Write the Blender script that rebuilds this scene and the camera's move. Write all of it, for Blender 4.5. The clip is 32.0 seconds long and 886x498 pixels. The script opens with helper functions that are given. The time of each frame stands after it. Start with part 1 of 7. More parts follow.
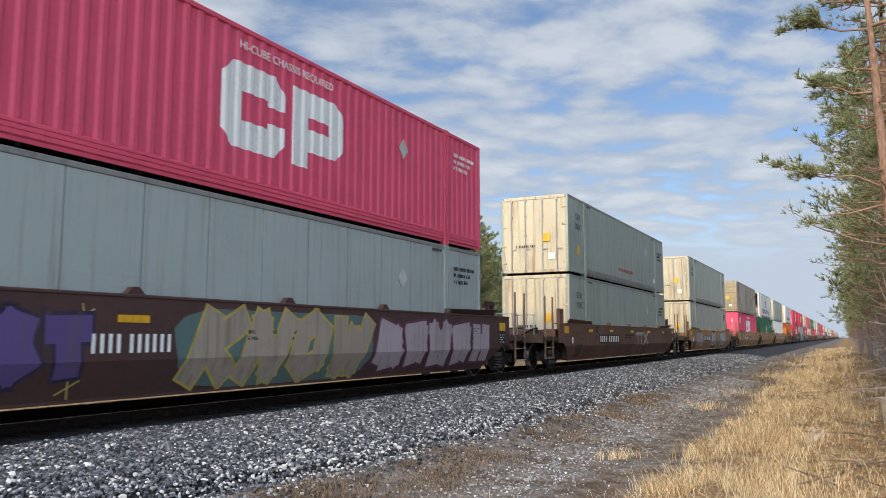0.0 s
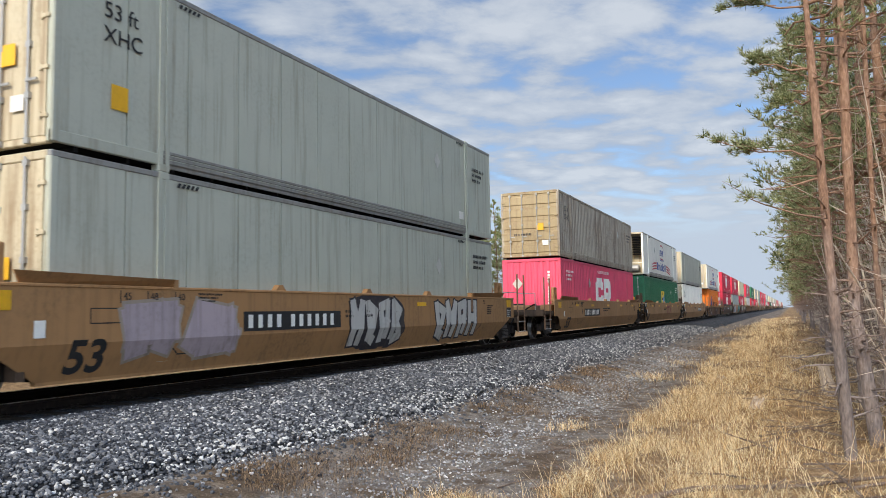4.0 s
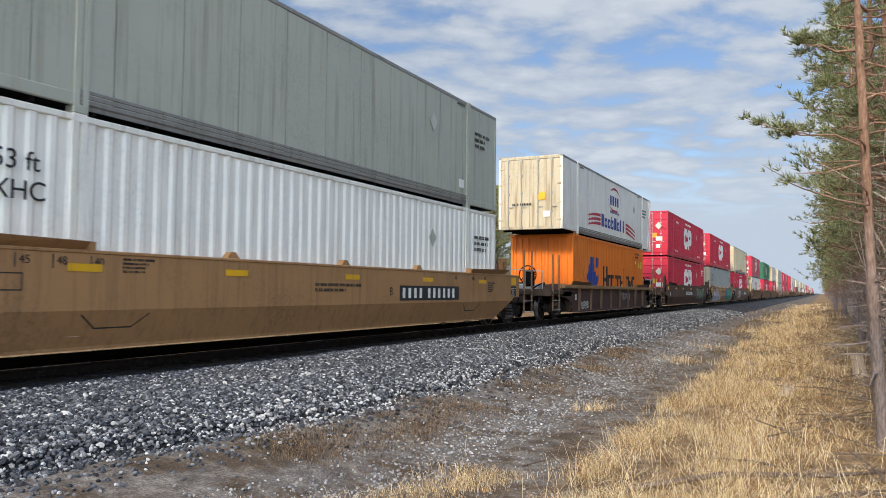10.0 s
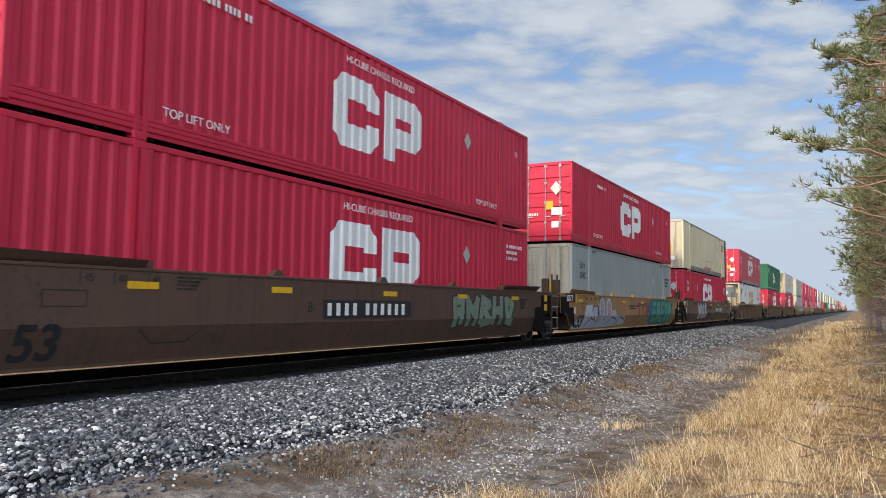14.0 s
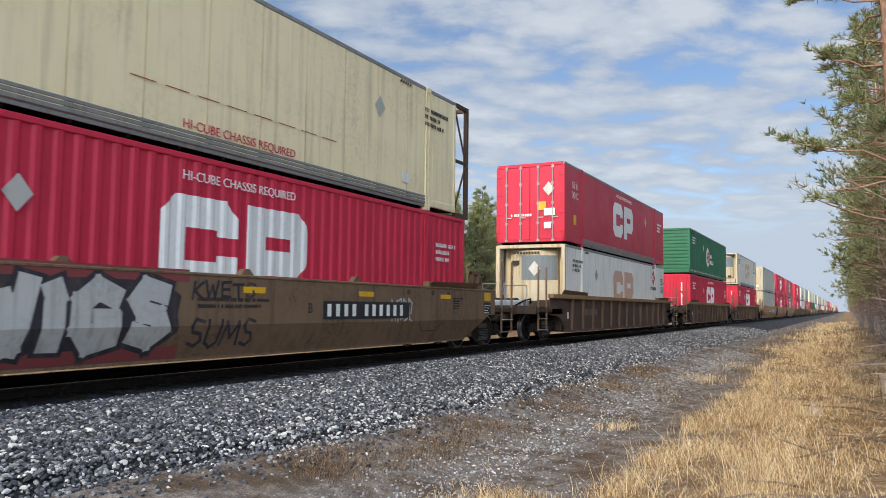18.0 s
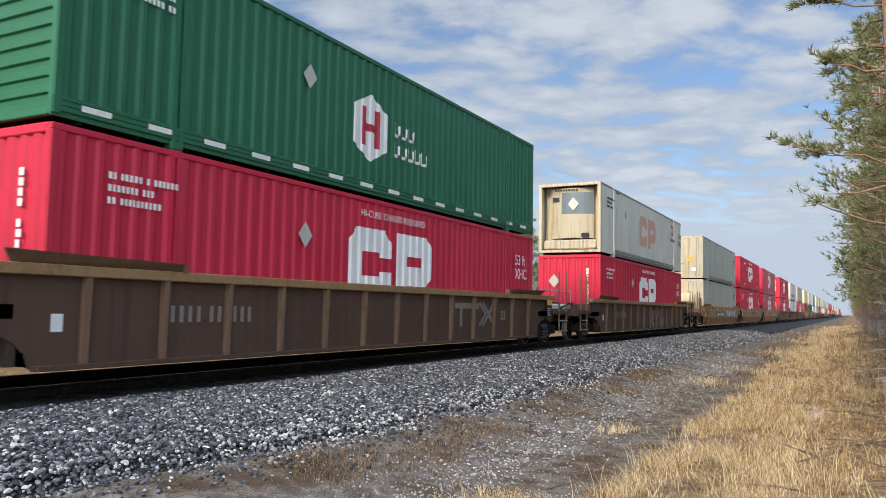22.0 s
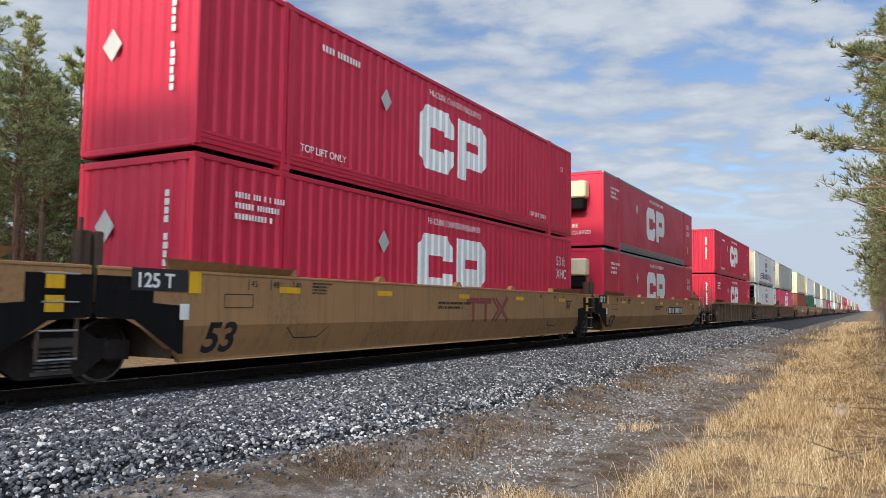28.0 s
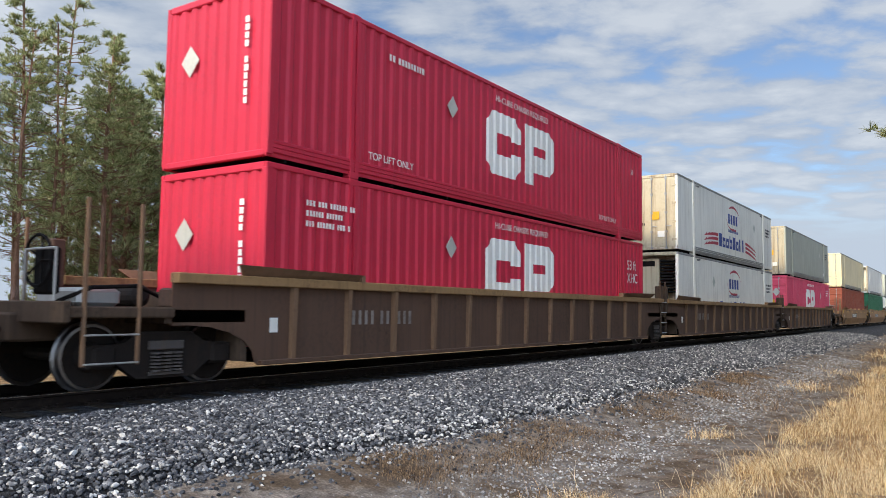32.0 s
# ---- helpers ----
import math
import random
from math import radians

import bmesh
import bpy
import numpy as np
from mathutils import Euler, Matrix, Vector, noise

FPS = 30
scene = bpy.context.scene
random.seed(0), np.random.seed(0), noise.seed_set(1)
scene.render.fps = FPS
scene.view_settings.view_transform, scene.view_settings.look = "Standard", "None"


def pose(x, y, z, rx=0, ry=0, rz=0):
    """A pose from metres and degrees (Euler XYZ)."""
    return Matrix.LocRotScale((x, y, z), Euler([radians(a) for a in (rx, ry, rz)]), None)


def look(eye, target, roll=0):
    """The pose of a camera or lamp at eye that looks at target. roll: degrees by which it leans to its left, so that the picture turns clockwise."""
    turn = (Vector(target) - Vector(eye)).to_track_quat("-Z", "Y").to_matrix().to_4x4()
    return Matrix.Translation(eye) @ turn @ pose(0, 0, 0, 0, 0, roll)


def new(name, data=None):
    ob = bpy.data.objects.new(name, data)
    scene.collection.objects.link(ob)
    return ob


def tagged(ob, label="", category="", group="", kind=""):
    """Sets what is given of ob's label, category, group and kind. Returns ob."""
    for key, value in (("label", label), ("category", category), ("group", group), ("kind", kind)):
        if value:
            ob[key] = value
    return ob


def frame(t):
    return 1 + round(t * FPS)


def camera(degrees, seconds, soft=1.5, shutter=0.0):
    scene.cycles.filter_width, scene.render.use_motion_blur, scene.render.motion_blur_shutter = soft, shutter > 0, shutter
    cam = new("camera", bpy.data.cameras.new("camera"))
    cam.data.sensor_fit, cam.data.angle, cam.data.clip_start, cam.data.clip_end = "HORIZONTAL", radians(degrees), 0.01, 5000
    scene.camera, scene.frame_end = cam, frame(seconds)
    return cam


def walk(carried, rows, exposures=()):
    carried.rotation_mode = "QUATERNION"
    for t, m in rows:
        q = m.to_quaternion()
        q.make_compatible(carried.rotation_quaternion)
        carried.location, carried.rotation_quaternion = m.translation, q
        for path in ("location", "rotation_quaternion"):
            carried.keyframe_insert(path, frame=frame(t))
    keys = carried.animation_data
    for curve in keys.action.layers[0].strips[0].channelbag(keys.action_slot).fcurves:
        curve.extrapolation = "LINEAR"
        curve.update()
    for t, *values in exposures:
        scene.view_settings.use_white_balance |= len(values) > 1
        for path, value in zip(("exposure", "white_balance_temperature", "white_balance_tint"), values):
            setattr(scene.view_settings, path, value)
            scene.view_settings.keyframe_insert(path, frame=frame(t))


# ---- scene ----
cam = camera(60.16, 32.0, soft=0.6, shutter=0.1)
PATH = [
    (0.0, pose(-0.038, -0.030, 1.049, 96.56, -0.01, 27.61)),
    (0.5, pose(-0.043, -0.030, 1.053, 95.88, 0.35, 26.17)),
    (1.0, pose(-0.036, -0.025, 1.057, 95.17, 0.77, 25.36)),
    (1.5, pose(-0.010, -0.021, 1.064, 94.61, 0.89, 24.95)),
    (2.0, pose(0.015, -0.007, 1.067, 94.30, 0.77, 24.72)),
    (2.5, pose(0.042, -0.000, 1.060, 94.39, 0.71, 24.48)),
    (3.0, pose(0.046, 0.004, 1.060, 94.55, 0.49, 24.32)),
    (3.5, pose(0.045, 0.001, 1.053, 94.83, 0.65, 24.28)),
    (5.5, pose(0.011, -0.006, 1.054, 93.75, 2.00, 24.83)),
    (6.0, pose(-0.001, -0.006, 1.050, 93.29, 1.98, 24.72)),
    (6.5, pose(-0.001, -0.013, 1.058, 93.01, 1.86, 24.44)),
    (7.0, pose(0.007, -0.008, 1.052, 93.08, 1.66, 24.18)),
    (7.5, pose(0.031, 0.001, 1.052, 93.29, 1.36, 24.02)),
    (8.0, pose(0.046, 0.008, 1.053, 93.35, 0.76, 24.32)),
    (8.5, pose(0.045, 0.010, 1.053, 93.37, 0.09, 24.92)),
    (9.0, pose(0.025, 0.007, 1.053, 93.23, -0.40, 25.53)),
    (9.5, pose(0.008, 0.005, 1.061, 93.04, -0.70, 26.07)),
    (10.0, pose(-0.006, 0.002, 1.059, 93.03, -0.61, 26.31)),
    (10.5, pose(-0.018, 0.007, 1.057, 93.03, -0.38, 26.33)),
    (11.0, pose(-0.032, 0.014, 1.058, 93.10, -0.13, 26.38)),
    (11.5, pose(-0.031, 0.015, 1.056, 93.37, 0.07, 26.65)),
    (12.0, pose(-0.033, 0.011, 1.061, 93.66, 0.07, 27.00)),
    (12.5, pose(-0.034, 0.011, 1.067, 93.90, -0.10, 27.34)),
    (13.0, pose(-0.026, 0.014, 1.066, 94.10, -0.37, 27.66)),
    (13.5, pose(-0.017, 0.010, 1.066, 94.17, -0.55, 27.96)),
    (15.5, pose(-0.003, 0.011, 1.065, 94.35, -0.80, 28.86)),
    (16.0, pose(-0.007, 0.009, 1.066, 94.42, -0.87, 28.71)),
    (16.5, pose(-0.012, 0.008, 1.068, 94.42, -1.00, 28.50)),
    (17.0, pose(-0.022, 0.006, 1.067, 94.41, -0.98, 28.23)),
    (17.5, pose(-0.035, 0.012, 1.063, 94.37, -0.82, 27.96)),
    (18.0, pose(-0.045, 0.012, 1.062, 94.30, -0.70, 27.76)),
    (18.5, pose(-0.050, 0.010, 1.060, 94.27, -0.51, 27.56)),
    (19.0, pose(-0.060, 0.006, 1.057, 94.31, -0.39, 27.27)),
    (19.5, pose(-0.060, 0.001, 1.051, 94.38, -0.37, 26.97)),
    (20.0, pose(-0.051, -0.004, 1.053, 94.48, -0.37, 26.77)),
    (20.5, pose(-0.045, -0.000, 1.058, 94.48, -0.58, 26.79)),
    (21.0, pose(-0.036, -0.001, 1.066, 94.48, -0.81, 27.05)),
    (21.5, pose(-0.032, 0.002, 1.066, 94.48, -0.89, 27.44)),
    (22.0, pose(-0.019, 0.004, 1.069, 94.42, -0.98, 27.98)),
    (22.5, pose(-0.017, 0.008, 1.064, 94.30, -1.09, 28.58)),
    (23.0, pose(-0.020, 0.015, 1.066, 93.92, -1.26, 29.23)),
    (23.5, pose(-0.009, 0.016, 1.049, 93.63, -1.30, 30.03)),
    (24.0, pose(-0.025, 0.024, 1.068, 93.03, -1.79, 30.52)),
    (24.5, pose(-0.029, 0.023, 1.066, 92.79, -1.90, 30.61)),
    (25.0, pose(-0.037, 0.016, 1.063, 92.76, -1.91, 30.26)),
    (25.5, pose(-0.053, 0.009, 1.070, 92.84, -1.86, 29.61)),
    (27.5, pose(-0.092, -0.009, 1.059, 94.10, -0.69, 28.82)),
    (28.0, pose(-0.102, -0.005, 1.070, 94.23, -0.69, 29.07)),
    (28.5, pose(-0.088, -0.026, 1.058, 94.62, -0.44, 29.62)),
    (29.0, pose(-0.079, -0.027, 1.053, 94.81, -0.41, 30.25)),
    (29.5, pose(-0.070, -0.021, 1.056, 94.83, -0.53, 30.98)),
    (30.0, pose(-0.036, -0.016, 1.058, 94.83, -0.55, 31.88)),
    (30.5, pose(0.002, -0.023, 1.074, 94.73, -0.61, 32.71)),
    (31.0, pose(0.019, -0.019, 1.077, 94.64, -0.71, 33.40)),
    (31.5, pose(0.021, -0.012, 1.069, 94.65, -0.61, 33.93)),
    (32.0, pose(0.027, -0.002, 1.068, 94.54, -0.66, 34.43)),
]
walk(cam, PATH, exposures=[(0.0, 0.12), (32.0, 0.12)])

# ---- world and sun ----
SUN_EL, SUN_AZ = 31.0, 1.5      # height, and degrees by which it stands beyond the train
world = bpy.data.worlds.new("sky")
scene.world = world
world.use_nodes = True


def build_sky():
    nt = world.node_tree
    n, l = nt.nodes, nt.links
    n.clear()
    out = n.new("ShaderNodeOutputWorld")
    bg = n.new("ShaderNodeBackground")
    sky = n.new("ShaderNodeTexSky")
    sky.sky_type, sky.sun_disc = "NISHITA", False
    sky.sun_elevation, sky.sun_rotation = radians(SUN_EL), radians(180 + SUN_AZ)
    sky.air_density, sky.dust_density = 1.0, 0.6
    tc = n.new("ShaderNodeTexCoord")
    sep = n.new("ShaderNodeSeparateXYZ")
    l.new(tc.outputs["Generated"], sep.inputs[0])

    def m(op, a, b=None, clamp=False):
        q = n.new("ShaderNodeMath")
        q.operation, q.use_clamp = op, clamp
        for i, v in enumerate((a, b)):
            if v is None:
                continue
            if isinstance(v, (int, float)):
                q.inputs[i].default_value = v
            else:
                l.new(v, q.inputs[i])
        return q.outputs[0]

    zc = m("MAXIMUM", sep.outputs[2], 0.0)
    den = m("ADD", zc, 0.10)
    px, py = m("DIVIDE", sep.outputs[0], den), m("DIVIDE", sep.outputs[1], den)
    # streets of cloud that run across the line
    u = m("ADD", m("MULTIPLY", px, 0.80), m("MULTIPLY", py, 0.35))
    v = m("ADD", m("MULTIPLY", px, -0.55), m("MULTIPLY", py, 0.95))
    vec = n.new("ShaderNodeCombineXYZ")
    l.new(m("MULTIPLY", u, 1.05), vec.inputs[0])
    l.new(v, vec.inputs[1])

    def noise_of(scale, detail, rough, dist, w):
        q = n.new("ShaderNodeTexNoise")
        q.noise_dimensions = "4D"
        q.inputs["Scale"].default_value = scale
        q.inputs["Detail"].default_value = detail
        q.inputs["Roughness"].default_value = rough
        q.inputs["Distortion"].default_value = dist
        q.inputs["W"].default_value = w
        l.new(vec.outputs[0], q.inputs["Vector"])
        return q.outputs[0]

    big, mid, fine = noise_of(0.6, 3, 0.5, 0.2, 4.2), noise_of(2.5, 9, 0.60, 0.30, 1.3), noise_of(8.0, 9, 0.64, 0.4, 7.7)
    lumps = n.new("ShaderNodeTexVoronoi")
    lumps.feature = "SMOOTH_F1"
    lumps.inputs["Scale"].default_value = 4.6
    lumps.inputs["Smoothness"].default_value = 0.6
    warp = n.new("ShaderNodeVectorMath")
    warp.operation = "MULTIPLY_ADD"
    wn = n.new("ShaderNodeTexNoise")
    wn.inputs["Scale"].default_value, wn.inputs["Detail"].default_value = 2.2, 4
    l.new(vec.outputs[0], wn.inputs["Vector"])
    l.new(wn.outputs["Color"], warp.inputs[0])
    warp.inputs[1].default_value = (0.5, 0.5, 0.5)
    l.new(vec.outputs[0], warp.inputs[2])
    l.new(warp.outputs[0], lumps.inputs["Vector"])
    puff = m("SUBTRACT", 0.5, lumps.outputs["Distance"])
    # more cloud overhead and over the train, clearer to the right
    side = m("MULTIPLY", m("ADD", sep.outputs[0], m("MULTIPLY", sep.outputs[2], 0.6)), -0.10)
    dens = m("ADD", m("ADD", m("MULTIPLY", big, 0.75), m("MULTIPLY", mid, 0.85)), m("ADD", m("ADD", m("MULTIPLY", fine, 0.42), m("MULTIPLY", puff, 0.62)), side))
    cover = n.new("ShaderNodeValToRGB")
    cover.color_ramp.elements[0].position, cover.color_ramp.elements[0].color = 0.70, (0, 0, 0, 1)
    cover.color_ramp.elements[1].position, cover.color_ramp.elements[1].color = 1.0, (1, 1, 1, 1)
    cover.color_ramp.interpolation = "EASE"
    l.new(m("MULTIPLY", dens, 0.9), cover.inputs[0])
    shade = n.new("ShaderNodeValToRGB")
    e = shade.color_ramp.elements
    e[0].position, e[0].color = 0.38, (3.45, 4.15, 5.3, 1)
    e[1].position, e[1].color = 0.60, (5.9, 6.35, 6.95, 1)
    l.new(m("ADD", m("ADD", m("MULTIPLY", mid, 0.60), m("MULTIPLY", fine, 0.25)), m("ADD", m("MULTIPLY", puff, 0.30), 0.05)), shade.inputs[0])
    # the low bank of haze
    low = n.new("ShaderNodeMapRange")
    low.inputs[1].default_value, low.inputs[2].default_value = 0.085, 0.17
    low.inputs[3].default_value, low.inputs[4].default_value = 1.0, 0.0
    blue = n.new("ShaderNodeMixRGB")
    blue.blend_type = "MULTIPLY"
    blue.inputs[0].default_value = 1.0
    blue.inputs[2].default_value = (1.02, 1.10, 1.25, 1)
    l.new(sky.outputs[0], blue.inputs[1])
    mix1 = n.new("ShaderNodeMixRGB")
    l.new(m("MULTIPLY", cover.outputs[0], 0.92), mix1.inputs[0])
    l.new(blue.outputs[0], mix1.inputs[1])
    l.new(shade.outputs[0], mix1.inputs[2])
    mix2 = n.new("ShaderNodeMixRGB")
    wob = m("ADD", sep.outputs[2], m("MULTIPLY", m("SUBTRACT", mid, 0.5), 0.05))
    l.new(wob, low.inputs[0])
    l.new(low.outputs[0], mix2.inputs[0])
    l.new(mix1.outputs[0], mix2.inputs[1])
    mix2.inputs[2].default_value = (4.9, 5.7, 6.8, 1)
    mix1 = mix2
    # thin cloud glows round the sun
    tow = n.new("ShaderNodeVectorMath")
    tow.operation = "DOT_PRODUCT"
    l.new(tc.outputs["Generated"], tow.inputs[0])
    az, el = radians(SUN_AZ), radians(SUN_EL)
    tow.inputs[1].default_value = (-math.sin(az) * math.cos(el), -math.cos(az) * math.cos(el), math.sin(el))
    near = m("MAXIMUM", m("ADD", m("MULTIPLY", tow.outputs["Value"], 0.8), 0.2), 0.0)
    glow = m("ADD", m("MULTIPLY", m("POWER", near, 1.5), 3.5), 1.0)
    veil = n.new("ShaderNodeVectorMath")
    veil.operation = "SCALE"
    l.new(mix1.outputs[0], veil.inputs[0])
    l.new(glow, veil.inputs["Scale"])
    l.new(veil.outputs[0], bg.inputs[0])
    bg.inputs[1].default_value = 0.100
    l.new(bg.outputs[0], out.inputs[0])


build_sky()
sun = new("sun", bpy.data.lights.new("sun", "SUN"))
sun.data.energy, sun.data.angle, sun.data.color = 2.9, radians(8.0), (1.0, 0.85, 0.63)
_a = radians(SUN_AZ)
sun.matrix_world = look((0, 0, 30), Vector((0, 0, 30)) + Vector((math.sin(_a) * math.cos(radians(SUN_EL)), math.cos(_a) * math.cos(radians(SUN_EL)), -math.sin(radians(SUN_EL)))))

# ---- materials ----
MATS = {}


def node_mat(name):
    mt = bpy.data.materials.new(name)
    mt.use_nodes = True
    nt = mt.node_tree
    return mt, nt, nt.nodes["Principled BSDF"]


def paint(name, col, rough=0.55, metal=0.0, dirt=(0.12, 0.09, 0.06), amount=0.35, streak=0.5, scale=1.0, bump=0.15, vary=0.06, spec=0.4, bite=(0.50, 0.72)):
    """Weathered paint or metal: two scales of grime, streaks that run down, and a faint relief."""
    if name in MATS:
        return MATS[name]
    mt, nt, bs = node_mat(name)
    n, l = nt.nodes, nt.links
    tc, info = n.new("ShaderNodeTexCoord"), n.new("ShaderNodeObjectInfo")
    off = n.new("ShaderNodeVectorMath")
    off.operation = "MULTIPLY_ADD"
    off.inputs[1].default_value = (1, 1, 1)
    rnd = n.new("ShaderNodeMath")
    rnd.operation = "MULTIPLY"
    rnd.inputs[1].default_value = 37.0
    l.new(info.outputs["Random"], rnd.inputs[0])
    l.new(tc.outputs["Object"], off.inputs[0])
    l.new(rnd.outputs[0], off.inputs[2])

    def tex(sc, detail, stretch=None, rough_=0.6):
        q = n.new("ShaderNodeTexNoise")
        q.inputs["Scale"].default_value, q.inputs["Detail"].default_value, q.inputs["Roughness"].default_value = sc, detail, rough_
        if stretch:
            mp = n.new("ShaderNodeMapping")
            mp.inputs["Scale"].default_value = stretch
            l.new(off.outputs[0], mp.inputs[0])
            l.new(mp.outputs[0], q.inputs["Vector"])
        else:
            l.new(off.outputs[0], q.inputs["Vector"])
        return q.outputs[0]

    def ramp(src, a, b):
        q = n.new("ShaderNodeMapRange")
        q.inputs[1].default_value, q.inputs[2].default_value = a, b
        l.new(src, q.inputs[0])
        return q.outputs[0]

    def mul(a, b):
        q = n.new("ShaderNodeMath")
        q.operation = "MULTIPLY"
        for i, v in enumerate((a, b)):
            if isinstance(v, float):
                q.inputs[i].default_value = v
            else:
                l.new(v, q.inputs[i])
        return q.outputs[0]

    big = tex(0.7 * scale, 4)
    fine = tex(14.0 * scale, 5)
    run = tex(1.0 * scale, 4, (7.0, 7.0, 0.35))
    hsv = n.new("ShaderNodeHueSaturation")
    hsv.inputs["Color"].default_value = (*col, 1)
    val = n.new("ShaderNodeMapRange")
    val.inputs[3].default_value, val.inputs[4].default_value = 1 - vary, 1 + vary
    l.new(info.outputs["Random"], val.inputs[0])
    l.new(val.outputs[0], hsv.inputs["Value"])
    fade = n.new("ShaderNodeMixRGB")
    fade.blend_type = "MULTIPLY"
    l.new(mul(ramp(big, 0.35, 0.75), 0.35), fade.inputs[0])
    l.new(hsv.outputs[0], fade.inputs[1])
    fade.inputs[2].default_value = (0.78, 0.80, 0.82, 1)
    m1 = n.new("ShaderNodeMixRGB")
    l.new(mul(ramp(run, *bite), float(streak)), m1.inputs[0])
    l.new(fade.outputs[0], m1.inputs[1])
    m1.inputs[2].default_value = (*dirt, 1)
    m2 = n.new("ShaderNodeMixRGB")
    blot = mul(ramp(fine, 0.46, 0.72), ramp(big, 0.42, 0.66))
    l.new(mul(blot, float(amount)), m2.inputs[0])
    l.new(m1.outputs[0], m2.inputs[1])
    m2.inputs[2].default_value = (*dirt, 1)
    l.new(m2.outputs[0], bs.inputs["Base Color"])
    rr = n.new("ShaderNodeMapRange")
    rr.inputs[3].default_value, rr.inputs[4].default_value = max(0.05, rough - 0.12), min(1, rough + 0.2)
    l.new(big, rr.inputs[0])
    l.new(rr.outputs[0], bs.inputs["Roughness"])
    bs.inputs["Metallic"].default_value = metal
    bs.inputs["Specular IOR Level"].default_value = spec
    bp = n.new("ShaderNodeBump")
    bp.inputs["Strength"].default_value, bp.inputs["Distance"].default_value = bump, 0.01
    l.new(fine, bp.inputs["Height"])
    l.new(bp.outputs[0], bs.inputs["Normal"])
    MATS[name] = mt
    return mt


def earth(name, cols, scale, rough=0.95, bump=0.6, dist=0.03, island=False, stretch=1.0):
    """Mottled natural surface from three colours, by noise at two scales."""
    if name in MATS:
        return MATS[name]
    mt, nt, bs = node_mat(name)
    n, l = nt.nodes, nt.links
    tc = n.new("ShaderNodeTexCoord")
    a, b = n.new("ShaderNodeTexNoise"), n.new("ShaderNodeTexNoise")
    a.inputs["Scale"].default_value, a.inputs["Detail"].default_value = scale, 6
    b.inputs["Scale"].default_value, b.inputs["Detail"].default_value = scale * 14, 5
    mp = n.new("ShaderNodeMapping")
    mp.inputs["Scale"].default_value = (1.0, 1.0, stretch)
    l.new(tc.outputs["Object"], mp.inputs[0])
    l.new(mp.outputs[0], a.inputs["Vector"])
    l.new(mp.outputs[0], b.inputs["Vector"])
    r = n.new("ShaderNodeValToRGB")
    e = r.color_ramp.elements
    e[0].position, e[0].color = 0.30, (*cols[0], 1)
    e[1].position, e[1].color = 0.70, (*cols[2], 1)
    q = e.new(0.5)
    q.color = (*cols[1], 1)
    mx = n.new("ShaderNodeMath")
    mx.operation = "MULTIPLY_ADD"
    mx.inputs[1].default_value = 0.5
    hal = n.new("ShaderNodeMath")
    hal.operation = "MULTIPLY"
    hal.inputs[1].default_value = 0.5
    if island:
        geo = n.new("ShaderNodeNewGeometry")
        l.new(geo.outputs["Random Per Island"], hal.inputs[0])
        hal.inputs[1].default_value = 0.85
        mx.inputs[1].default_value = 0.15
    else:
        l.new(a.outputs[0], hal.inputs[0])
    l.new(b.outputs[0], mx.inputs[0])
    l.new(hal.outputs[0], mx.inputs[2])
    l.new(mx.outputs[0], r.inputs[0])
    l.new(r.outputs[0], bs.inputs["Base Color"])
    bs.inputs["Roughness"].default_value = rough
    bs.inputs["Specular IOR Level"].default_value = 0.10
    bp = n.new("ShaderNodeBump")
    bp.inputs["Strength"].default_value, bp.inputs["Distance"].default_value = bump, dist
    l.new(b.outputs[0], bp.inputs["Height"])
    l.new(bp.outputs[0], bs.inputs["Normal"])
    MATS[name] = mt
    return mt


RED = paint("red_paint", (0.60, 0.027, 0.058), 0.42, spec=0.3, amount=0.2, streak=0.16, dirt=(0.16, 0.02, 0.03))
PINK = paint("faded_red_paint", (0.76, 0.088, 0.150), 0.55, amount=0.25, streak=0.2, dirt=(0.20, 0.05, 0.06))
GREY = paint("grey_paint", (0.47, 0.475, 0.37), 0.5, amount=0.25, streak=0.5, dirt=(0.20, 0.16, 0.10))
GREYG = paint("green_grey_paint", (0.355, 0.385, 0.305), 0.5, amount=0.3, streak=0.5, dirt=(0.16, 0.14, 0.10))
GREYB = paint("blue_grey_paint", (0.385, 0.42, 0.37), 0.5, amount=0.25, streak=0.45, dirt=(0.20, 0.17, 0.13))
DOORT = paint("tan_door_paint", (0.38, 0.285, 0.15), 0.6, amount=0.9, streak=0.6, dirt=(0.20, 0.12, 0.06))
IVORY = paint("ivory_paint", (0.80, 0.76, 0.61), 0.5, amount=0.3, streak=0.4, dirt=(0.30, 0.25, 0.16))
CREAM = paint("cream_paint", (0.88, 0.73, 0.42), 0.5, amount=0.3, streak=0.3, dirt=(0.28, 0.19, 0.08))
WHITE = paint("white_paint", (0.91, 0.87, 0.74), 0.45, amount=0.2, streak=0.4, dirt=(0.34, 0.28, 0.19))
DOORC = paint("stained_door_paint", (0.56, 0.475, 0.315), 0.6, amount=0.45, streak=0.75, dirt=(0.22, 0.13, 0.06))
BROWNC = paint("weathered_tan_paint", (0.43, 0.37, 0.28), 0.7, amount=0.9, streak=0.75, scale=0.9, bite=(0.50, 0.64), dirt=(0.125, 0.080, 0.050))
GREEN = paint("green_paint", (0.022, 0.145, 0.064), 0.45, amount=0.2, streak=0.15, dirt=(0.02, 0.05, 0.03))
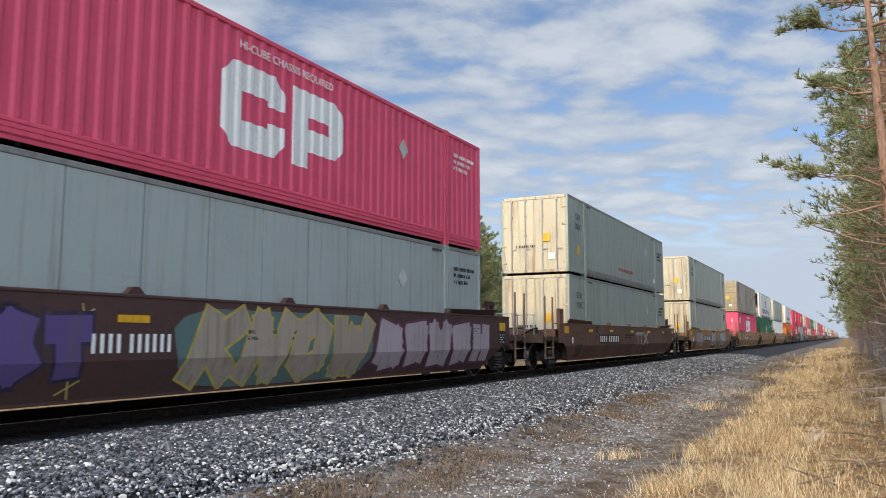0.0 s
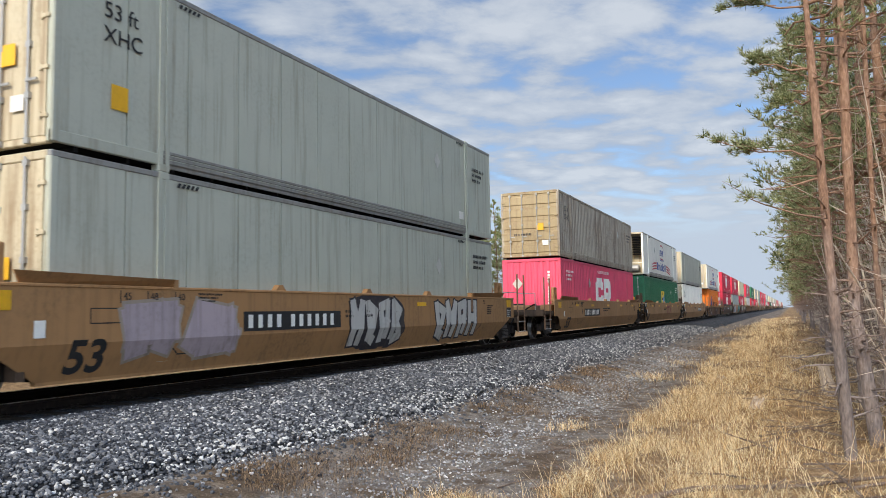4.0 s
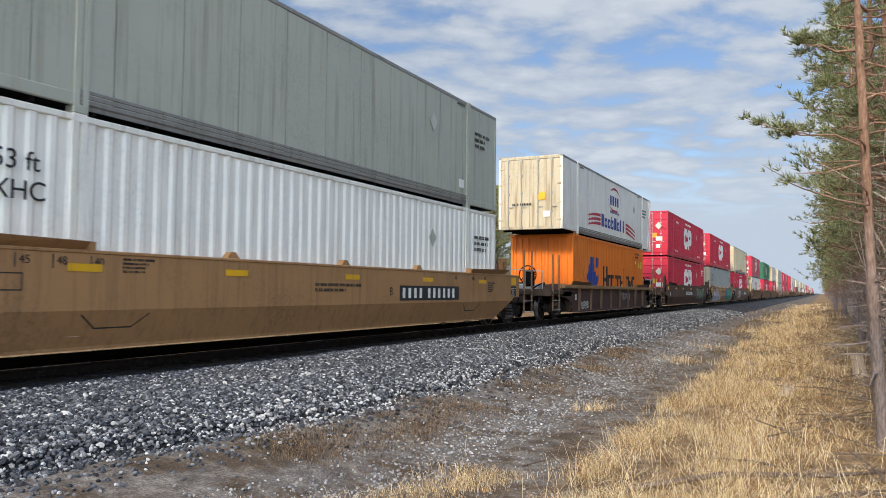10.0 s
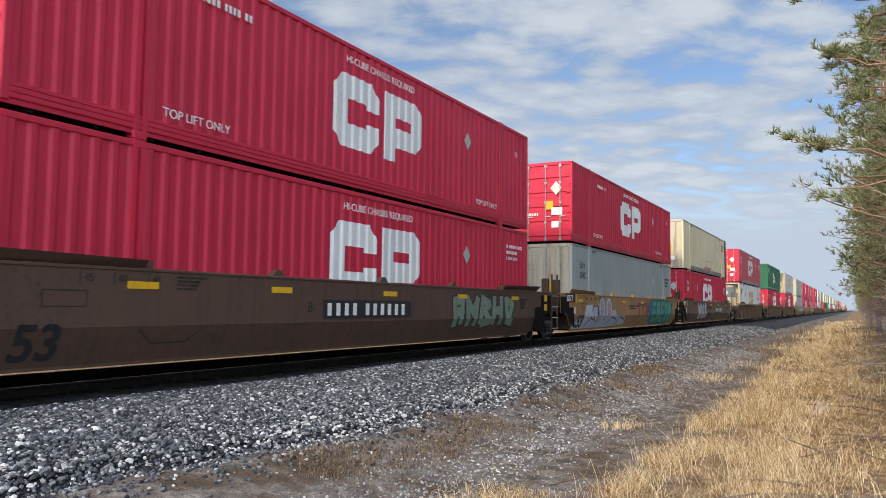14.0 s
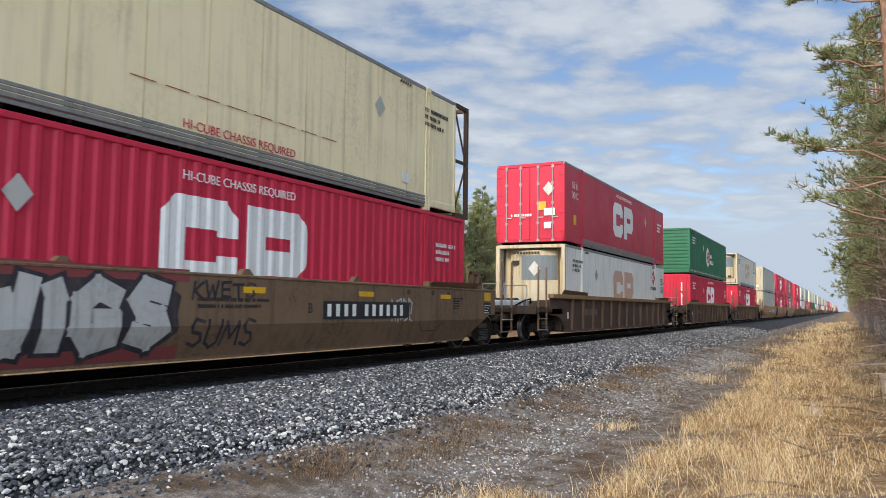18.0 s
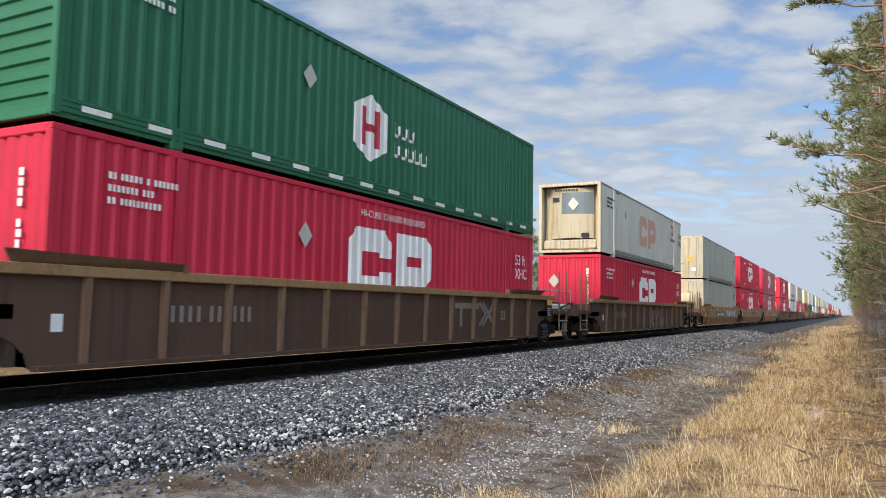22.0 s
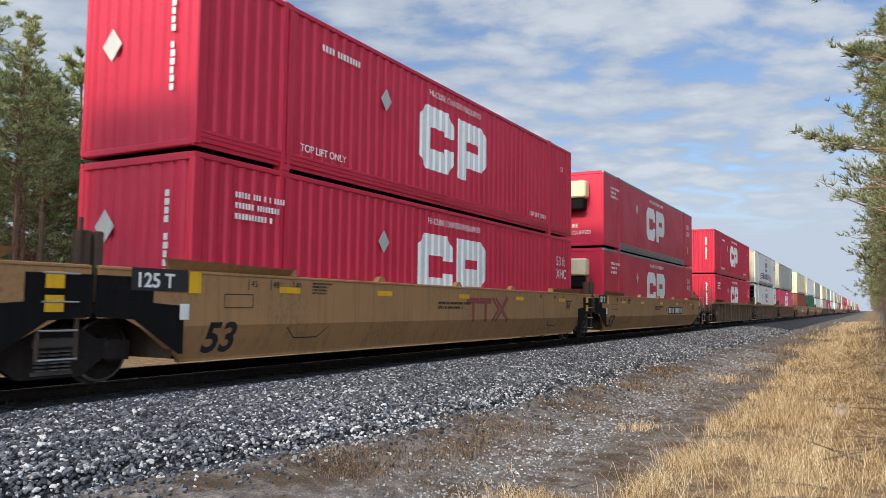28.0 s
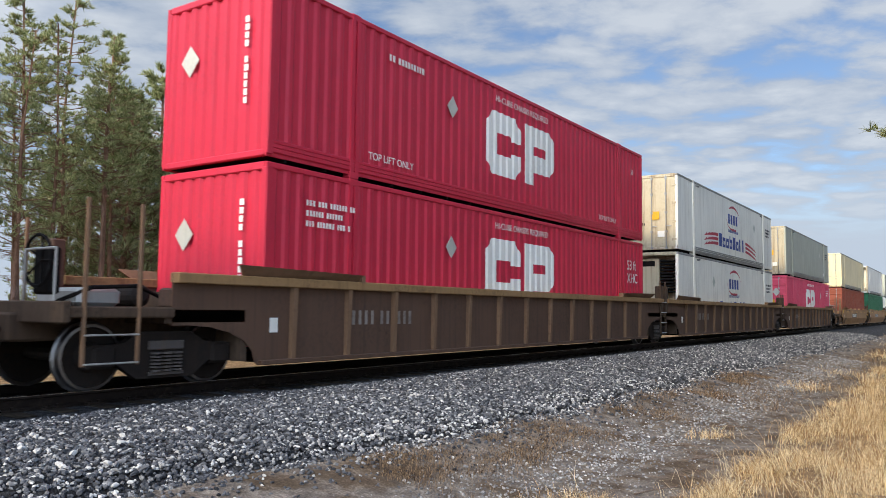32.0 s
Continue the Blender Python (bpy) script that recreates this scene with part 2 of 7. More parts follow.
ORANGE = paint("orange_paint", (0.78, 0.185, 0.009), 0.45, amount=0.2, streak=0.15, dirt=(0.35, 0.10, 0.02))
RUSTC = paint("rust_red_paint", (0.30, 0.07, 0.035), 0.6, amount=0.4, streak=0.3)
TAN = paint("tan_car_paint", (0.405, 0.21, 0.080), 0.6, amount=0.7, streak=0.45, dirt=(0.15, 0.085, 0.04))
REDBROWN = paint("red_brown_car_paint", (0.175, 0.083, 0.050), 0.6, amount=0.7, streak=0.5, dirt=(0.07, 0.04, 0.03), spec=0.25)
TANBROWN = paint("tan_brown_car_paint", (0.205, 0.125, 0.068), 0.6, amount=0.9, streak=0.6, dirt=(0.07, 0.045, 0.03), spec=0.2)
BROWN = paint("brown_car_paint", (0.118, 0.067, 0.043), 0.65, amount=0.9, streak=0.6, dirt=(0.06, 0.04, 0.03), spec=0.2)
MAROON = paint("dark_maroon_car_paint", (0.088, 0.045, 0.037), 0.65, amount=0.8, streak=0.5, dirt=(0.05, 0.035, 0.03), spec=0.2)
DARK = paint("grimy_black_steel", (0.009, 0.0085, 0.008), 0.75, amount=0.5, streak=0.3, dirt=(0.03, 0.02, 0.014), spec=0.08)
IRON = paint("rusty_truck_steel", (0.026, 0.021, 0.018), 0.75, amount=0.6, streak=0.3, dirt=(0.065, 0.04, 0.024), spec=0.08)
STEEL = paint("worn_wheel_steel", (0.30, 0.29, 0.28), 0.32, 1.0, amount=0.2, streak=0.1)
GALV = paint("galvanised_steel", (0.45, 0.44, 0.41), 0.5, 0.6, amount=0.3, streak=0.3)
ALU = paint("dull_aluminium", (0.33, 0.32, 0.285), 0.5, 0.5, amount=0.5, streak=0.4, dirt=(0.12, 0.10, 0.07))
YELLOW = paint("yellow_reflector", (0.80, 0.42, 0.012), 0.4, amount=0.3, streak=0.2)
MARK_W = paint("white_marking", (0.87, 0.84, 0.74), 0.6, amount=0.25, streak=0.15, dirt=(0.35, 0.25, 0.2))
MARK_K = paint("black_marking", (0.02, 0.02, 0.02), 0.6, amount=0.2, streak=0.1)
MARK_R = paint("red_marking", (0.50, 0.03, 0.05), 0.5, amount=0.2, streak=0.1)
MARK_RD = paint("dull_red_marking", (0.25, 0.05, 0.045), 0.6, amount=0.4, streak=0.3)
MARK_F = paint("worn_stencil_paint", (0.27, 0.23, 0.19), 0.7, amount=0.6, streak=0.5, dirt=(0.09, 0.06, 0.045))
PLACARD = paint("dull_placard_metal", (0.58, 0.56, 0.48), 0.5, 0.2, amount=0.3, streak=0.2)
GRIME = paint("grimy_deck_paint", (0.095, 0.063, 0.042), 0.75, amount=0.9, streak=0.5, dirt=(0.04, 0.03, 0.022), spec=0.08)
RIBC = paint("rusty_rib_paint", (0.22, 0.128, 0.072), 0.65, amount=0.6, streak=0.5, dirt=(0.08, 0.05, 0.03), spec=0.2)
CHORD = paint("worn_tan_chord_paint", (0.33, 0.195, 0.085), 0.65, amount=0.8, streak=0.4, dirt=(0.12, 0.07, 0.035), spec=0.2)
MARK_B = paint("blue_marking", (0.02, 0.055, 0.26), 0.5, amount=0.2, streak=0.1)
YELLOW_P = paint("yellow_marking", (0.80, 0.58, 0.05), 0.5, amount=0.2, streak=0.1)
MARK_O = paint("faded_orange_marking", (0.70, 0.40, 0.25), 0.55, amount=0.3, streak=0.3, dirt=(0.6, 0.58, 0.5))
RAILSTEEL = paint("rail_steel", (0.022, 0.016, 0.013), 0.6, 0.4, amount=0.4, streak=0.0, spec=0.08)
RAILTOP = paint("polished_rail", (0.45, 0.43, 0.40), 0.22, 1.0, amount=0.1, streak=0.0)
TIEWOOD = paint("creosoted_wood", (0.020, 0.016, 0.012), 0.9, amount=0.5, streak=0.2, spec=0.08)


# ---- mesh helpers ----
class Mesh:
    """Collects vertices and faces, then becomes one mesh."""

    def __init__(self):
        self.v, self.f = [], []

    def quad(self, a, b, c, d):
        i = len(self.v)
        self.v += [a, b, c, d]
        self.f.append((i, i + 1, i + 2, i + 3))

    def tri(self, a, b, c):
        i = len(self.v)
        self.v += [a, b, c]
        self.f.append((i, i + 1, i + 2))

    def hexa(self, p):
        """Eight corners: four below, counter-clockwise from above, then four above."""
        i = len(self.v)
        self.v += p
        for q in ((0, 3, 2, 1), (4, 5, 6, 7), (0, 1, 5, 4), (1, 2, 6, 5), (2, 3, 7, 6), (3, 0, 4, 7)):
            self.f.append(tuple(i + k for k in q))

    def box(self, x0, x1, y0, y1, z0, z1, c=0.0):
        """A box; c: chamfer of its four upright edges and its rims."""
        if c <= 0:
            self.hexa([(x0, y0, z0), (x1, y0, z0), (x1, y1, z0), (x0, y1, z0), (x0, y0, z1), (x1, y0, z1), (x1, y1, z1), (x0, y1, z1)])
            return
        c = min(c, (x1 - x0) / 2.2, (y1 - y0) / 2.2, (z1 - z0) / 2.2)
        rings = []
        for z, k in ((z0, c), (z0 + c, 0), (z1 - c, 0), (z1, c)):
            a0, a1, b0, b1 = x0 + k, x1 - k, y0 + k, y1 - k
            rings.append([(a0 + c, b0, z), (a1 - c, b0, z), (a1, b0 + c, z), (a1, b1 - c, z), (a1 - c, b1, z), (a0 + c, b1, z), (a0, b1 - c, z), (a0, b0 + c, z)])
        i = len(self.v)
        for r in rings:
            self.v += r
        for k in range(3):
            for j in range(8):
                a, b = i + 8 * k + j, i + 8 * k + (j + 1) % 8
                self.f.append((a, b, b + 8, a + 8))
        self.f.append(tuple(i + 7 - j for j in range(8)))
        self.f.append(tuple(i + 24 + j for j in range(8)))

    def prism(self, pts, axis, lo, hi):
        """A flat outline pushed out along an axis; the outline's two numbers are the other two axes in order."""
        def at(p, w):
            return {"x": (w, p[0], p[1]), "y": (p[0], w, p[1]), "z": (p[0], p[1], w)}[axis]
        i, k = len(self.v), len(pts)
        self.v += [at(p, lo) for p in pts] + [at(p, hi) for p in pts]
        self.f.append(tuple(range(i + k - 1, i - 1, -1)))
        self.f.append(tuple(range(i + k, i + 2 * k)))
        for j in range(k):
            a, b = i + j, i + (j + 1) % k
            self.f.append((a, b, b + k, a + k))

    def tube(self, a, b, r0, r1=None, n=8, caps=True):
        a, b = Vector(a), Vector(b)
        r1 = r0 if r1 is None else r1
        d = (b - a).normalized()
        u = d.orthogonal().normalized()
        w = d.cross(u)
        i = len(self.v)
        for p, r in ((a, r0), (b, r1)):
            for k in range(n):
                t = 2 * math.pi * k / n
                self.v.append(tuple(p + u * (r * math.cos(t)) + w * (r * math.sin(t))))
        for k in range(n):
            self.f.append((i + k, i + (k + 1) % n, i + n + (k + 1) % n, i + n + k))
        if caps:
            self.f.append(tuple(i + n - 1 - k for k in range(n)))
            self.f.append(tuple(i + n + k for k in range(n)))

    def pipe(self, pts, r, n=6):
        for a, b in zip(pts, pts[1:]):
            self.tube(a, b, r, n=n)

    def lathe(self, prof, n=28, axis="x"):
        """Turns an outline of (along, radius) about an axis."""
        i = len(self.v)
        for a, r in prof:
            for k in range(n):
                t = 2 * math.pi * k / n
                c, s = r * math.cos(t), r * math.sin(t)
                self.v.append((a, c, s) if axis == "x" else (c, a, s) if axis == "y" else (c, s, a))
        for j in range(len(prof) - 1):
            for k in range(n):
                a, b = i + j * n + k, i + j * n + (k + 1) % n
                self.f.append((a, b, b + n, a + n))
        self.f.append(tuple(i + k for k in range(n)))
        self.f.append(tuple(i + (len(prof) - 1) * n + n - 1 - k for k in range(n)))

    def lathe_at(self, c, length, r, n=14):
        """A round tank along x with domed ends, about the point c."""
        i = len(self.v)
        self.lathe([(-length / 2, r * 0.5), (-length / 2 + 0.06, r), (length / 2 - 0.06, r), (length / 2, r * 0.5)], n)
        self.v[i:] = [(x + c[0], y + c[1], z + c[2]) for x, y, z in self.v[i:]]

    def mesh(self, name, mat, smooth=False):
        me = bpy.data.meshes.new(name)
        me.from_pydata([tuple(p) for p in self.v], [], self.f)
        bm = bmesh.new()
        bm.from_mesh(me)
        bmesh.ops.remove_doubles(bm, verts=bm.verts, dist=0.0003)
        bmesh.ops.recalc_face_normals(bm, faces=bm.faces)
        bm.to_mesh(me)
        bm.free()
        if smooth:
            me.shade_smooth()
        me.materials.append(mat)
        return me


CACHE = {}


def cached(key, fn):
    """One mesh for all the alike pieces."""
    if key not in CACHE:
        CACHE[key] = fn()
    return CACHE[key]


def part(name, me, mat, parent, label="", smooth=False, at=None):
    """Links a Mesh (or a finished mesh) as one object under a thing or a part."""
    if isinstance(me, Mesh):
        me = me.mesh(name, mat, smooth)
    ob = new(name, me)
    ob.parent = parent
    if at is not None:
        ob.matrix_basis = at
    if label:
        ob["label"] = label
    if name in ("small_print", "hazard_marking"):
        ob["kind"] = "stuff"
    return ob


def words(body, size, mat, bold=0.0):
    """Lettering as a mesh in the plane x = 0 that reads along +y, its lower edge at z = 0."""
    def make():
        cu = bpy.data.curves.new("lettering", "FONT")
        cu.body, cu.size, cu.extrude, cu.offset = body, size, 0.002, bold
        ob = bpy.data.objects.new("lettering", cu)
        scene.collection.objects.link(ob)
        me = bpy.data.meshes.new_from_object(ob)
        bpy.data.objects.remove(ob)
        me.transform(Matrix(((0, 0, 1, 0), (1, 0, 0, 0), (0, 1, 0, 0), (0, 0, 0, 1))))
        me.materials.clear()
        me.materials.append(mat)
        return me
    return cached(("words", body, size, mat.name, bold), make)
# ---- the train ----
XC = -9.92                      # middle of the track; rail top is z = 0
BOX_L, BOX_H, HALF = 16.15, 2.90, 1.295
FLOOR1, FLOOR2 = 0.39, 3.29     # undersides of the two tiers
MOVERS = []                     # (thing, start along the track, height)
SPINNERS = []                   # (wheelset, its place in its truck, its start along the track)
NEAR_X = HALF                   # the side that faces the path


def corr_points(length, post=0.0, period=0.285, depth=0.032):
    """Breaks (y, depth inwards) of a corrugated wall."""
    pts, y = [(0.0, 0.0)], 0.16
    cycles = int((length - 0.30) / period)
    step = (length - 0.30) / cycles
    for k in range(cycles):
        y = 0.15 + k * step
        pts += [(y + 0.20 * step, 0.0), (y + 0.36 * step, depth), (y + 0.78 * step, depth), (y + 0.94 * step, 0.0)]
    pts.append((length, 0.0))
    return pts


def seam_points(length, deep=0.030):
    """Breaks of a wall of flat sheets: a lap and a groove at each joint."""
    n = max(4, round(length / 1.22))
    w = length / n
    pts = [(0.0, 0.0)]
    for k in range(1, n):
        a = k * w
        pts += [(a - 0.003, 0.0), (a, deep), (a + 0.022, deep), (a + 0.026, 0.004), (a + 0.14, 0.004)]
    pts.append((length, 0.0))
    return pts


def depth_at(pts, y):
    return float(np.interp(y, [p[0] for p in pts], [p[1] for p in pts]))


def wall_mesh(kind, length, z0, z1, mat, side):
    """A side wall between rails; side +1 is the one that faces the path."""
    def make():
        m = Mesh()
        if kind == "corr":
            pts = corr_points(length)
            for (ya, da), (yb, db) in zip(pts, pts[1:]):
                xa, xb = HALF - 0.012 - da, HALF - 0.012 - db
                m.quad((side * xa, ya, z0), (side * xb, yb, z0), (side * xb, yb, z1), (side * xa, ya, z1))
        else:
            # sheets with a narrow groove at each joint
            pts = seam_points(length, 0.006 if kind == "rivet" else 0.030)
            for (ya, da), (yb, db) in zip(pts, pts[1:]):
                xa, xb = HALF - 0.012 - da, HALF - 0.012 - db
                m.quad((side * xa, ya, z0), (side * xb, yb, z0), (side * xb, yb, z1), (side * xa, ya, z1))
            if kind == "rivet":
                # rows of rivet heads beside the joints of the end panels
                for y in (0.20, 0.78, 1.30, 1.82, length - 1.82, length - 0.20):
                    for k in range(int((z1 - z0 - 0.3) / 0.09)):
                        zz, xx = z0 + 0.25 + 0.09 * k, side * (HALF - 0.014)
                        m.box(*sorted((xx, xx + side * 0.010)), y, y + 0.022, zz, zz + 0.022)
        return m.mesh("side_wall", mat)
    return cached(("wall", kind, length, z0, z1, mat.name, side), make)


def end_mesh(style, mat, y, out, h):
    """The end wall at y that looks along out (-1 or +1)."""
    def make():
        m = Mesh()
        x0, x1, z0, z1 = -HALF + 0.10, HALF - 0.10, 0.16, h - 0.10
        if style == "corr":
            n = 9
            w = (x1 - x0) / n
            for k in range(n):
                a = x0 + k * w
                for (p, q, d0, d1) in ((0, 0.40, 0, 0), (0.40, 0.55, 0, 0.04), (0.55, 0.85, 0.04, 0.04), (0.85, 1.0, 0.04, 0)):
                    m.quad((a + p * w, y - out * d0, z0), (a + q * w, y - out * d1, z0), (a + q * w, y - out * d1, z1), (a + p * w, y - out * d0, z1))
        elif style == "ribs":
            n = 12
            hh = (z1 - z0) / n
            for k in range(n):
                a = z0 + k * hh
                for (p, q, d0, d1) in ((0, 0.45, 0, 0), (0.45, 0.55, 0, 0.04), (0.55, 0.9, 0.04, 0.04), (0.9, 1.0, 0.04, 0)):
                    m.quad((x0, y - out * d0, a + p * hh), (x1, y - out * d0, a + p * hh), (x1, y - out * d1, a + q * hh), (x0, y - out * d1, a + q * hh))
        else:
            m.box(x0, x1, *sorted((y, y - out * 0.03)), z0, z1)
        return m.mesh("end_wall", mat)
    return cached(("end", style, mat.name, y, out, h), make)


def frame_piece(kind, mat, length, h):
    def make():
        m = Mesh()
        if kind == "top_rail":
            m.box(HALF - 0.075, HALF, 0.0, length, h - 0.10, h - 0.01, 0.012)
        elif kind == "bottom_rail":
            m.prism([(HALF - 0.06, 0.075), (HALF - 0.03, 0.075), (HALF - 0.03, 0.13), (HALF - 0.002, 0.15), (HALF - 0.002, 0.20), (HALF - 0.016, 0.206), (HALF - 0.016, 0.216), (HALF - 0.002, 0.222), (HALF - 0.002, 0.27), (HALF - 0.016, 0.276), (HALF - 0.016, 0.286), (HALF - 0.002, 0.292), (HALF - 0.002, 0.33), (HALF - 0.03, 0.35), (HALF - 0.06, 0.35)], "y", 0.0, length)
        elif kind == "end_rail":
            m.box(HALF - 0.07, HALF - 0.002, 0.0, length, 0.10, 0.27, 0.012)
        elif kind == "post":
            m.box(HALF - 0.12, HALF + 0.0, 0.0, 0.13, 0.10, h - 0.08, 0.018)
        elif kind == "mid_post":
            o = HALF + 0.006
            m.prism([(HALF - 0.09, -0.11), (o, -0.11), (o, -0.025), (HALF - 0.045, -0.02), (HALF - 0.045, 0.02), (o, 0.025), (o, 0.11), (HALF - 0.09, 0.11)], "z", 0.04, h - 0.05)
        elif kind == "casting":
            m.box(HALF - 0.16, HALF + 0.009, -0.03, 0.202, 0.0, 0.125, 0.015)
        elif kind == "roof":
            m.box(-HALF + 0.03, HALF - 0.03, 0.02, length - 0.02, h - 0.05, h - 0.025)
        elif kind == "floor":
            m.box(-HALF + 0.05, HALF - 0.05, 0.05, length - 0.05, 0.10, 0.16)
            for k in range(int(length / 0.9)):
                m.box(-HALF + 0.06, HALF - 0.06, 0.4 + 0.9 * k, 0.46 + 0.9 * k, 0.03, 0.10)
        elif kind == "head":
            m.box(-HALF + 0.09, HALF - 0.09, 0.0, 0.10, h - 0.13, h - 0.005, 0.015)
        elif kind == "sill":
            m.box(-HALF + 0.09, HALF - 0.09, 0.0, 0.10, 0.085, 0.19, 0.015)
        return m.mesh(kind, mat)
    return cached(("frame", kind, mat.name, length, h), make)


MIR = Matrix.Diagonal((-1, 1, 1, 1))


def flip_end(length):
    return Matrix.Translation((0, length, 0)) @ Matrix.Diagonal((1, -1, 1, 1))


def door_leaf(mat, w, h):
    def make():
        m = Mesh()
        z0, z1 = 0.18, h - 0.14
        n = 5
        hh = (z1 - z0) / n
        cuts = [(z0, -0.01)]
        for k in range(n):
            a = z0 + k * hh
            cuts += [(a + 0.07, -0.01), (a + 0.10, -0.045), (a + hh - 0.10, -0.045), (a + hh - 0.07, -0.01)]
        cuts.append((z1, -0.01))
        m.prism([(0.03, z0), (0.03, z1), (0.02, z1), (0.02, z0)], "x", 0.0, w)
        for (za, ya), (zb, yb) in zip(cuts, cuts[1:]):
            m.quad((0.0, ya, za), (w, ya, za), (w, yb, zb), (0.0, yb, zb))
        return m.mesh("door", mat)
    return cached(("leaf", mat.name, w, h), make)


def flat_leaf(mat, w, h):
    def make():
        m = Mesh()
        m.box(0.0, w, -0.035, 0.02, 0.18, h - 0.14, 0.012)
        m.box(0.0, 0.04, -0.05, -0.03, 0.18, h - 0.14)
        m.box(w - 0.04, w, -0.05, -0.03, 0.18, h - 0.14)
        return m.mesh("door", mat)
    return cached(("flat_leaf", mat.name, w, h), make)


def lock_bar(h):
    def make():
        m = Mesh()
        m.tube((0, -0.075, 0.10), (0, -0.075, h - 0.08), 0.019, n=6)
        for z in (0.14, 0.75, 1.45, 2.15, h - 0.16):
            m.box(-0.045, 0.045, -0.085, -0.035, z - 0.04, z + 0.04)
        m.box(-0.02, 0.20, -0.10, -0.075, 0.93, 0.965)
        return m.mesh("locking_bar", GALV)
    return cached(("bar", h), make)


def hinge_mesh(mat):
    def make():
        m = Mesh()
        m.box(-0.07, 0.07, -0.065, -0.03, -0.03, 0.03, 0.008)
        m.tube((-0.07, -0.05, -0.05), (-0.07, -0.05, 0.05), 0.018, n=6)
        return m.mesh("hinge", mat)
    return cached(("hinge", mat.name), make)


def diamond(mat, r=0.23):
    def make():
        m = Mesh()
        m.prism([(0, -r), (r * 0.85, 0), (0, r), (-r * 0.85, 0)], "x", 0, 0.006)
        return m.mesh("placard_holder", mat)
    return cached(("diamond", mat.name, r), make)


def patch(mat, w, h, lines=0):
    """A flat plate in the plane x = 0, w along y, h up."""
    def make():
        m = Mesh()
        m.box(0, 0.005, 0, w, 0, h)
        return m.mesh("label_plate", mat)
    return cached(("patch", mat.name, w, h), make)


def bars(mat, w, h, rows, gap=0.45, seed=1):
    """Rows of plain bars in place of small print and numbers: plane x = 0."""
    def make():
        m, rng = Mesh(), random.Random(seed)
        rh = h / rows
        for k in range(rows):
            y = 0.0
            z = h - (k + 1) * rh
            while y < w * (1.0 if k == 0 else rng.uniform(0.6, 0.95)):
                cw = rh * rng.uniform(0.20, 0.31)
                m.box(0, 0.004, y, y + cw, z, z + rh * (1 - gap))
                y += cw + rh * (0.17 if rng.random() < 0.8 else 0.5)
        return m.mesh("small_print", mat)
    return cached(("bars", mat.name, w, h, rows, seed), make)


def number_row(mat, w, h):
    """A short mark and a longer one as bold upright bars, each as wide as a character."""
    def make():
        m = Mesh()
        step = w / 10.6
        for k in range(10):
            y = k * step + (0.6 * step if k > 3 else 0.0)
            m.box(0, 0.004, y, y + step * 0.44, 0.0, h)
        return m.mesh("small_print", mat)
    return cached(("row", mat.name, w, h), make)


def upright_bars(seed):
    """A number that runs down an end wall, as plain bars in the plane y = 0."""
    m, rng = Mesh(), random.Random(seed)
    for k in range(11):
        if k == 4:
            continue
        z = 1.30 - 0.13 * k
        m.box(0, rng.uniform(0.07, 0.10), -0.004, 0.0, z, z + 0.10)
    return m.mesh("small_print", MARK_W)


def relief_pieces(name, pieces, mat, pts, x=HALF - 0.012, lift=0.004):
    """Painted shapes that follow a wall: each piece is (y0, y1, low0, low1, high0, high1). pts: the wall's breaks."""
    m = Mesh()
    ys = [p[0] for p in pts]
    for y0, y1, a0, a1, b0, b1 in pieces:
        cuts = [y0] + [y for y in ys if y0 + 1e-3 < y < y1 - 1e-3] + [y1]
        for ya, yb in zip(cuts, cuts[1:]):
            ta, tb = (ya - y0) / (y1 - y0), (yb - y0) / (y1 - y0)
            xa, xb = x - depth_at(pts, ya) + lift, x - depth_at(pts, yb) + lift
            m.quad((xa, ya, a0 + (a1 - a0) * ta), (xb, yb, a0 + (a1 - a0) * tb), (xb, yb, b0 + (b1 - b0) * tb), (xa, ya, b0 + (b1 - b0) * ta))
    return m.mesh(name, mat)


def bracket_and_ring(y, z, h, flat=False):
    """The railway's mark as two plain shapes: an open bracket and a ring with a leg."""
    w, t, c = 1.07 * h, 0.33 * h, 0.18 * h
    out = []
    # bracket
    out += [(y, y + c, z + c, z, z + h - c, z + h), (y + c, y + t, z, z, z + h, z + h)]
    out += [(y + t, y + w - c, z + h - t, z + h - t, z + h, z + h), (y + w - c, y + w, z + h - t, z + h - t, z + h, z + h - c)]
    out += [(y + t, y + w - c, z, z, z + t, z + t), (y + w - c, y + w, z, z + c, z + t, z + t)]
    out += [(y + w - t * 0.9, y + w, z + h - t - 0.07 * h, z + h - t - 0.07 * h, z + h - t, z + h - t), (y + w - t * 0.9, y + w, z + t, z + t, z + t + 0.07 * h, z + t + 0.07 * h)]
    ring = out
    out = []
    # ring with a leg
    p = y + w + 0.15 * h
    w *= 1.03
    out += [(p, p + t, z, z, z + h, z + h)]
    out += [(p + t, p + w - c, z + h - t, z + h - t, z + h, z + h), (p + w - c, p + w, z + h - t, z + h - t, z + h, z + h - c)]
    out += [(p + t, p + w - c, z + 0.22 * h, z + 0.22 * h, z + 0.22 * h + t * 0.9, z + 0.22 * h + t * 0.9), (p + w - c, p + w, z + 0.22 * h, z + 0.22 * h + c, z + 0.22 * h + t * 0.9, z + 0.22 * h + t * 0.9)]
    out += [(p + w - t, p + w, z + 0.22 * h + t * 0.9, z + 0.22 * h + t * 0.9, z + h - t, z + h - t)]
    return ring, out


